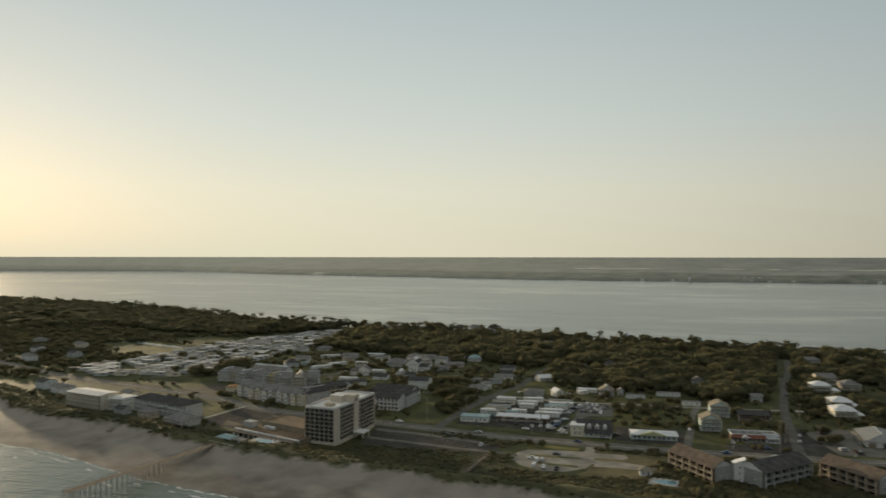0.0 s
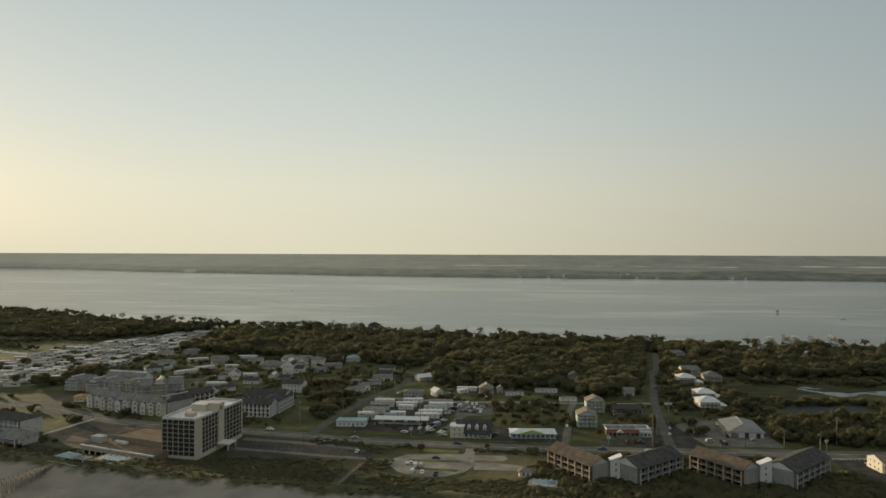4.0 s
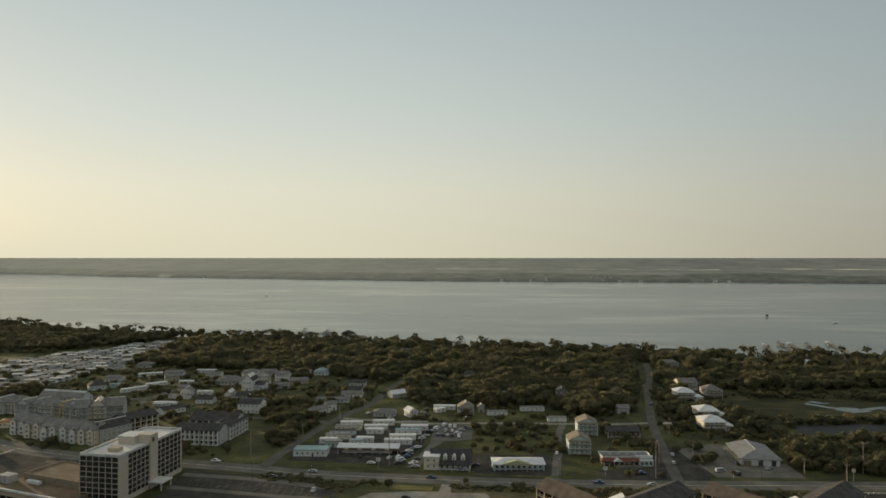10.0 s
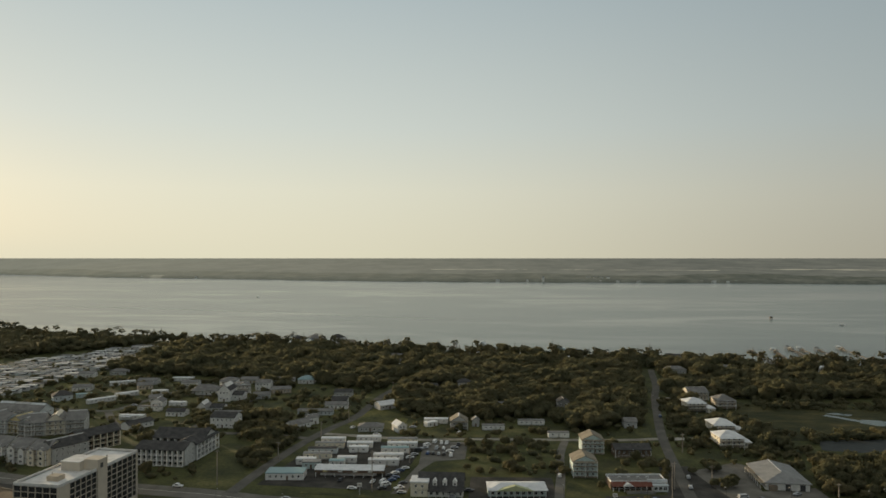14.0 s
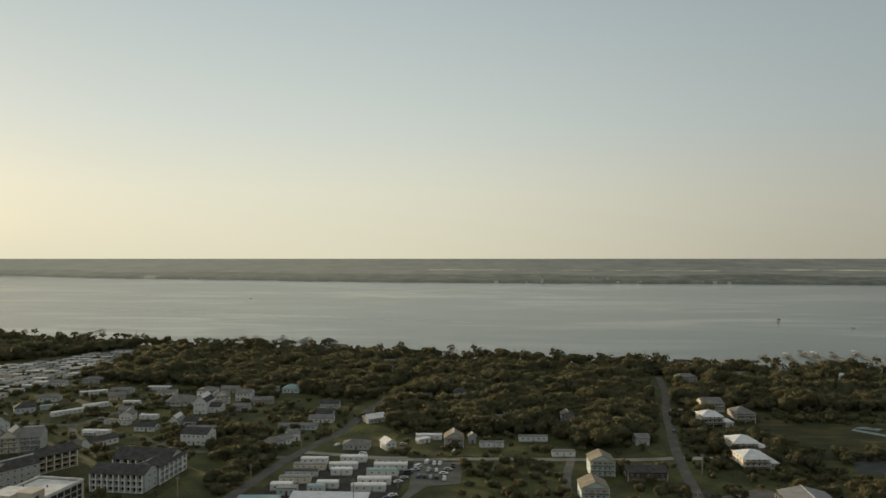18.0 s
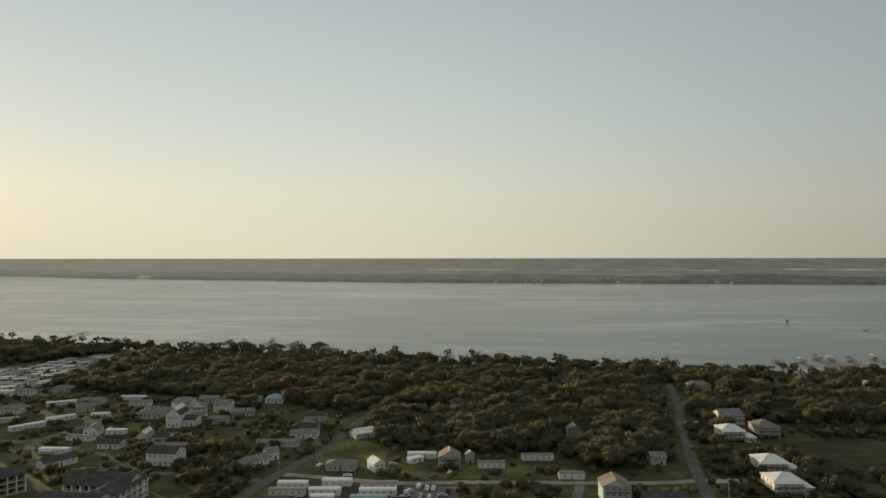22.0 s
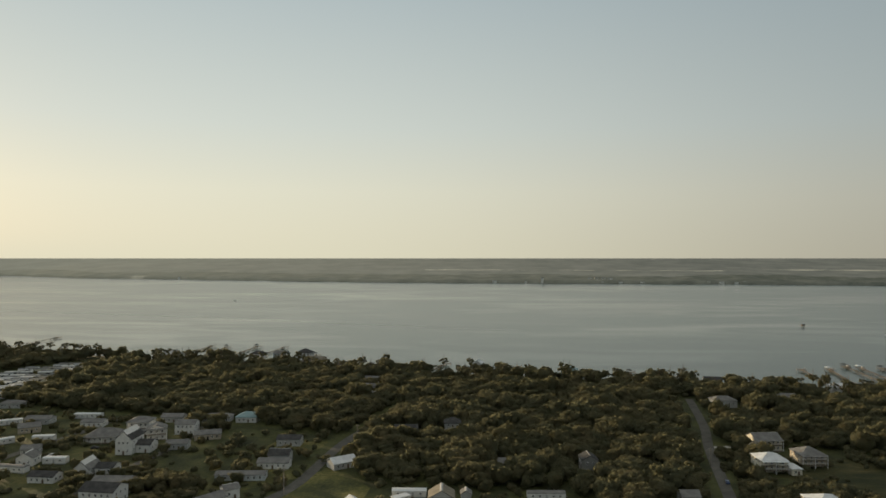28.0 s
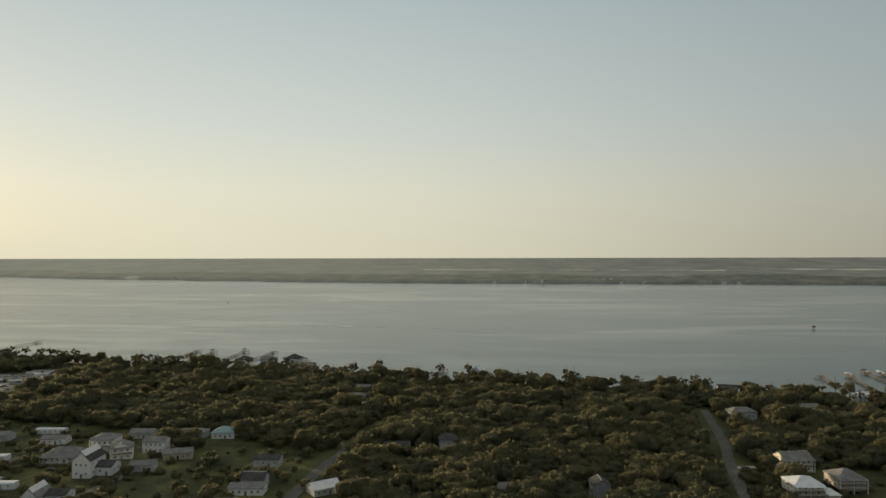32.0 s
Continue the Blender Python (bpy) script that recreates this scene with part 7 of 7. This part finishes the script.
for band, (off, dens) in enumerate(((-1.5, 0.9), (-7.0, 0.5), (-15.0, 0.35), (-26.0, 0.2))):
    x = -700.0
    while x < 330:
        L = sl.uniform(3, 11)
        if sl.random() < dens:
            y0 = float(line_y(OCEAN, x)) - 5 * float(fbm(x, 0, 23)) + off + sl.uniform(-1.2, 1.2)
            y1 = float(line_y(OCEAN, x + L)) - 5 * float(fbm(x + L, 0, 23)) + off + sl.uniform(-1.2, 1.2)
            hw = sl.uniform(0.25, 0.8)
            fo.add([(x, y0, WATER_Z + 0.03), (x + L * 0.5, (y0 + y1) / 2 - hw, WATER_Z + 0.05), (x + L, y1, WATER_Z + 0.03), (x + L * 0.5, (y0 + y1) / 2 + hw, WATER_Z + 0.08)], [(0, 1, 2, 3)])
        x += L * 0.8
tagged(part("sea_foam", fo, FOAM), "broken white foam lines of small breakers", "foam", kind="stuff")

# ---- woodland, once everything else has its ground ----
line_clear()
for spot in ((14, 345, 10), (14, 340, 8), (140, 590, 8), (152, 632, 9), (165, 603, 7), (166, 744, 10), (-25, 662, 8), (-161, 683, 6), (-158, 676, 5), (220, 768, 8), (-510, 668, 22), (-540, 665, 24), (-575, 672, 24), (-520, 700, 22), (-550, 700, 24), (-585, 712, 24), (-610, 700, 22), (-505, 640, 20), (-545, 768, 26), (-515, 775, 24), (-535, 745, 20), (-500, 755, 16)):
    CLEAR.append(spot)
near_spots, far_spots, pine_spots = [], [], []
tr = random.Random(11)
for poly, dens in WOODS:
    xs, ys = [p[0] for p in poly], [p[1] for p in poly]
    y = min(ys)
    low = dens > 1.0        # a low close thicket
    while y < max(ys):
        x = min(xs)
        step = 5.6 if low else 6.9 if y < 760 else 7.6
        while x < max(xs):
            a, b = x + tr.uniform(-2.4, 2.4), y + tr.uniform(-2.4, 2.4)
            x += step * (1.0 if x > -520 else 1.3 if x > -900 else 2.4)
            if tr.random() > dens * 0.93 or not inside(poly, a, b):
                continue
            s = tr.choice((0.55, 0.75, 0.9, 1.05, 1.2, 1.55)) * tr.uniform(0.9, 1.12) * (1.0 if a > -520 else 1.15 if a > -900 else 1.6) 
            if low:
                s *= 0.6
            shore = float(line_y(BAY, a)) - b
            if shore < 5 or not clear_of(a, b, 2.6 * s):
                continue
            if shore < 50 and tr.random() < 0.5:
                pine_spots.append((a, b, 0.0, tr.choice((0.55, 0.7, 0.85, 1.0, 1.2, 1.45)), tr.uniform(0, 6.3), tr.uniform(0.85, 1.35)))
            else:
                # wind-shaped drifts: long ridges of taller crowns
                drift = float(fbm(a * 0.45 + b * 0.2, b - a * 0.25, 9.0))
                far_spots.append((a, b, 0.0, s, 0.3 + tr.uniform(-0.4, 0.4) + (math.pi if tr.random() < 0.5 else 0), (1.15 + 0.4 * drift) * tr.uniform(0.85, 1.25) / (s ** 0.3 if a > -520 else s ** 0.9)))
        y += step * 0.92
# gardens and rough ground between the houses: bushes and small trees
GARDENS = [
    ([(-390, 540), (-300, 560), (-240, 500), (-130, 500), (-100, 560), (-84, 600), (-96, 660), (-200, 670), (-330, 740), (-400, 700)], 0.27),
    ([(108, 455), (118, 480), (160, 470), (180, 540), (165, 640), (125, 650), (112, 590), (104, 530)], 0.62),
    ([(-60, 522), (45, 524), (90, 540), (60, 560), (-60, 585)], 0.16),
    ([(-16, 452), (36, 456), (34, 516), (-16, 516)], 0.4),
    ([(60, 440), (86, 450), (94, 520), (60, 515)], 0.22),
    ([(150, 520), (260, 515), (420, 500), (420, 560), (280, 556), (160, 550)], 0.4),
    ([(160, 615), (300, 612), (420, 590), (420, 640), (180, 640)], 0.5),
    ([(-900, 560), (-520, 480), (-490, 560), (-500, 640), (-560, 700), (-700, 740), (-1000, 760)], 0.4),
    ([(-480, 560), (-370, 580), (-370, 960), (-420, 920), (-490, 700)], 0.10),
    ([(-480, 430), (-290, 376), (-262, 366), (-262, 392), (-330, 400), (-470, 462)], 0.2),
    ([(-330, 452), (-240, 424), (-230, 440), (-320, 474)], 0.3),
    ([(-700, 770), (-600, 690), (-500, 640), (-488, 700), (-500, 825), (-560, 815), (-640, 812)], 0.5),
    ([(-484, 600), (-376, 600), (-376, 940), (-430, 900), (-486, 700)], 0.2),
    ([(-1000, 900), (-900, 700), (-640, 610), (-560, 640), (-600, 700), (-690, 770), (-640, 812), (-800, 884)], 0.75),
    ([(-292, 430), (-293, 438), (-283, 446), (-275, 438), (-277, 426)], 1.6),
    ([(-480, 474), (-390, 474), (-335, 444), (-300, 462), (-345, 478), (-420, 520)], 0.12),
    ([(-230, 440), (-165, 428), (-130, 430), (-150, 462), (-225, 470)], 0.2),
]
bush, small = [], []
for poly, dens in GARDENS:
    xs, ys = [p[0] for p in poly], [p[1] for p in poly]
    y = min(ys)
    while y < max(ys):
        x = min(xs)
        while x < max(xs):
            a, b = x + tr.uniform(-2, 2), y + tr.uniform(-2, 2)
            x += 4.6
            if tr.random() > dens * (0.55 + 0.9 * float(fbm(a, b, 11.0) > 0)) or not inside(poly, a, b):
                continue
            if tr.random() < 0.72:
                s = tr.uniform(0.5, 1.9)
                if clear_of(a, b, s * 1.2 - 0.4):
                    bush.append((a, b, 0.0, s, tr.uniform(0, 6.3), tr.uniform(0.9, 1.6)))
            else:
                s = tr.uniform(0.4, 0.85)
                if clear_of(a, b, s * 3.2 - 1.6):
                    small.append((a, b, 0.0, s, tr.uniform(0, 6.3), tr.uniform(0.9, 1.3)))
        y += 4.4
# street trees by the store and the metal hall
for a, b, s in ((108, 440, 0.75), (104, 443, 0.6), (112, 444, 0.7), (99, 462, 0.5), (64, 418, 0.4), (68, 419, 0.45), (81, 417, 0.4), (50, 437, 0.5), (116, 452, 0.5), (-52, 392, 0.5), (-60, 394, 0.45), (-16, 400, 0.4), (24, 400, 0.45)):
    small.append((a, b, 0.0, s, tr.uniform(0, 6.3), 1.1))
far_spots += small
scatter("distant_shrubs", [q for q in bush if q[0] < -400 or q[0] > 260], SHRUBS_FAR, LEAF, "rough dark scrub along the island to the west", 0.0, "shrubs")
scatter("garden_shrubs", [q for q in bush if -400 <= q[0] <= 260], SHRUBS, LEAF, "rough dark shrubs between cottages and along drives", 0.0, "shrubs")
DUNES = [
    [(-172, 330), (-90, 316), (-84, 350), (-92, 372), (-160, 366)],
    [(-76, 316), (15, 306), (60, 322), (110, 322), (120, 336), (60, 338), (16, 352), (-8, 346), (-48, 340), (-66, 350)],
    [(110, 318), (260, 300), (260, 342), (160, 352), (130, 338)],
    [(2, 346), (60, 330), (130, 330), (172, 350), (170, 376), (120, 380), (100, 372), (60, 376), (4, 372)],
    [(-520, 430), (-440, 372), (-350, 340), (-262, 338), (-264, 362), (-330, 374), (-440, 420), (-520, 462)],
    [(-262, 350), (-238, 352), (-240, 368), (-262, 366)],
    [(-206, 336), (-172, 328), (-166, 354), (-184, 356)],
    [(-118, 398), (-90, 394), (-74, 383), (-72, 390), (-90, 406), (-116, 412)],
    [(-83, 357), (-79, 373), (-64, 374), (-62, 357), (-68, 353)],
    [(-74, 384), (-66, 392), (-56, 396), (-66, 400), (-76, 394)],
    [(-26, 398), (20, 396), (20, 390), (-20, 391)],
    [(60, 374), (110, 384), (150, 388), (158, 396), (20, 396), (22, 388)],
]
dune = []
for poly in DUNES:
    xs, ys = [p[0] for p in poly], [p[1] for p in poly]
    y = min(ys)
    while y < max(ys):
        x = min(xs)
        while x < max(xs):
            a, b = x + tr.uniform(-1.5, 1.5), y + tr.uniform(-1.5, 1.5)
            x += 3.1
            if inside(poly, a, b) and tr.random() < 0.85 and clear_of(a, b, -1.5) and b - float(line_y(OCEAN, a)) + 5 * float(fbm(a, 0, 23)) > 45 + tr.uniform(-1, 3):
                tall = 1.5 if 10 < a < 185 and b > 326 else 1.0     # wind-clipped bushes close under the condominiums
                dune.append((a, b, float(ground_z(a, b)) - 0.15, tr.uniform(0.7, 1.4) * tall, tr.uniform(0, 6.3), tr.uniform(0.3, 0.7) * tall))
        y += 2.9
scatter("dune_thicket", [q for q in dune if q[0] < -250], SHRUBS_FAR, LEAF, "low dark thicket on the western dunes", 0.0, "shrubs")
scatter("dune_shrubs", [q for q in dune if q[0] >= -250], SHRUBS, LEAF, "low dark wind-clipped shrubs covering the dunes", 0.0, "shrubs")
tuft = []
y = 290.0
while y < 372:
    x = -300.0
    while x < 262:
        a, b = x + tr.uniform(-1.4, 1.4), y + tr.uniform(-1.4, 1.4)
        x += 3.0
        do_ = b - float(line_y(OCEAN, a)) + 5 * float(fbm(a, 0, 23))
        if 47 < do_ < 92 and tr.random() < 0.55 + 0.4 * float(fbm(a, b, 9.0)) and clear_of(a, b, -1.0):
            tuft.append((a, b, float(ground_z(a, b)) - 0.1, tr.uniform(0.6, 1.4), tr.uniform(0, 6.3), tr.uniform(0.3, 0.6)))
    y += 3.0
scatter("dune_grass", tuft, GRASS, LEAF, "ragged low tufts of dune grass behind the beach", 0.0, "grass")
# those that the flight passes nearest are trees of their own
far_spots.sort(key=lambda q: math.hypot(q[0] * 0.8, q[1] - 330))
for x, y, z, s, a, hs in far_spots[:72]:
    tree(x, y, s, math.degrees(a), tall=hs)
mid = [q for q in far_spots[72:] if -420 < q[0] < 330]
scatter("woodland", mid, OAKS, LEAF, "dense maritime live oak wood with rounded brown-green crowns", 1.3)
scatter("far_woodland", [q for q in far_spots[72:] if not -420 < q[0] < 330], OAKS_FAR, LEAF, "distant maritime wood along the sound shore", 1.3)
scatter("shore_pines", pine_spots, PINES, PINE, "thin dark pines along the sound shore", 3.8)
pt = Mesh()
for x, y, z, s, a, hs in pine_spots:
    pt.tube((x, y, -0.8), (x + 0.3, y, 12.0 * s), 0.22 * s, 0.1 * s, 4)
tagged(part("pine_trunks", pt, BARK), "slender grey pine trunks along the shore", "trunks", kind="stuff")
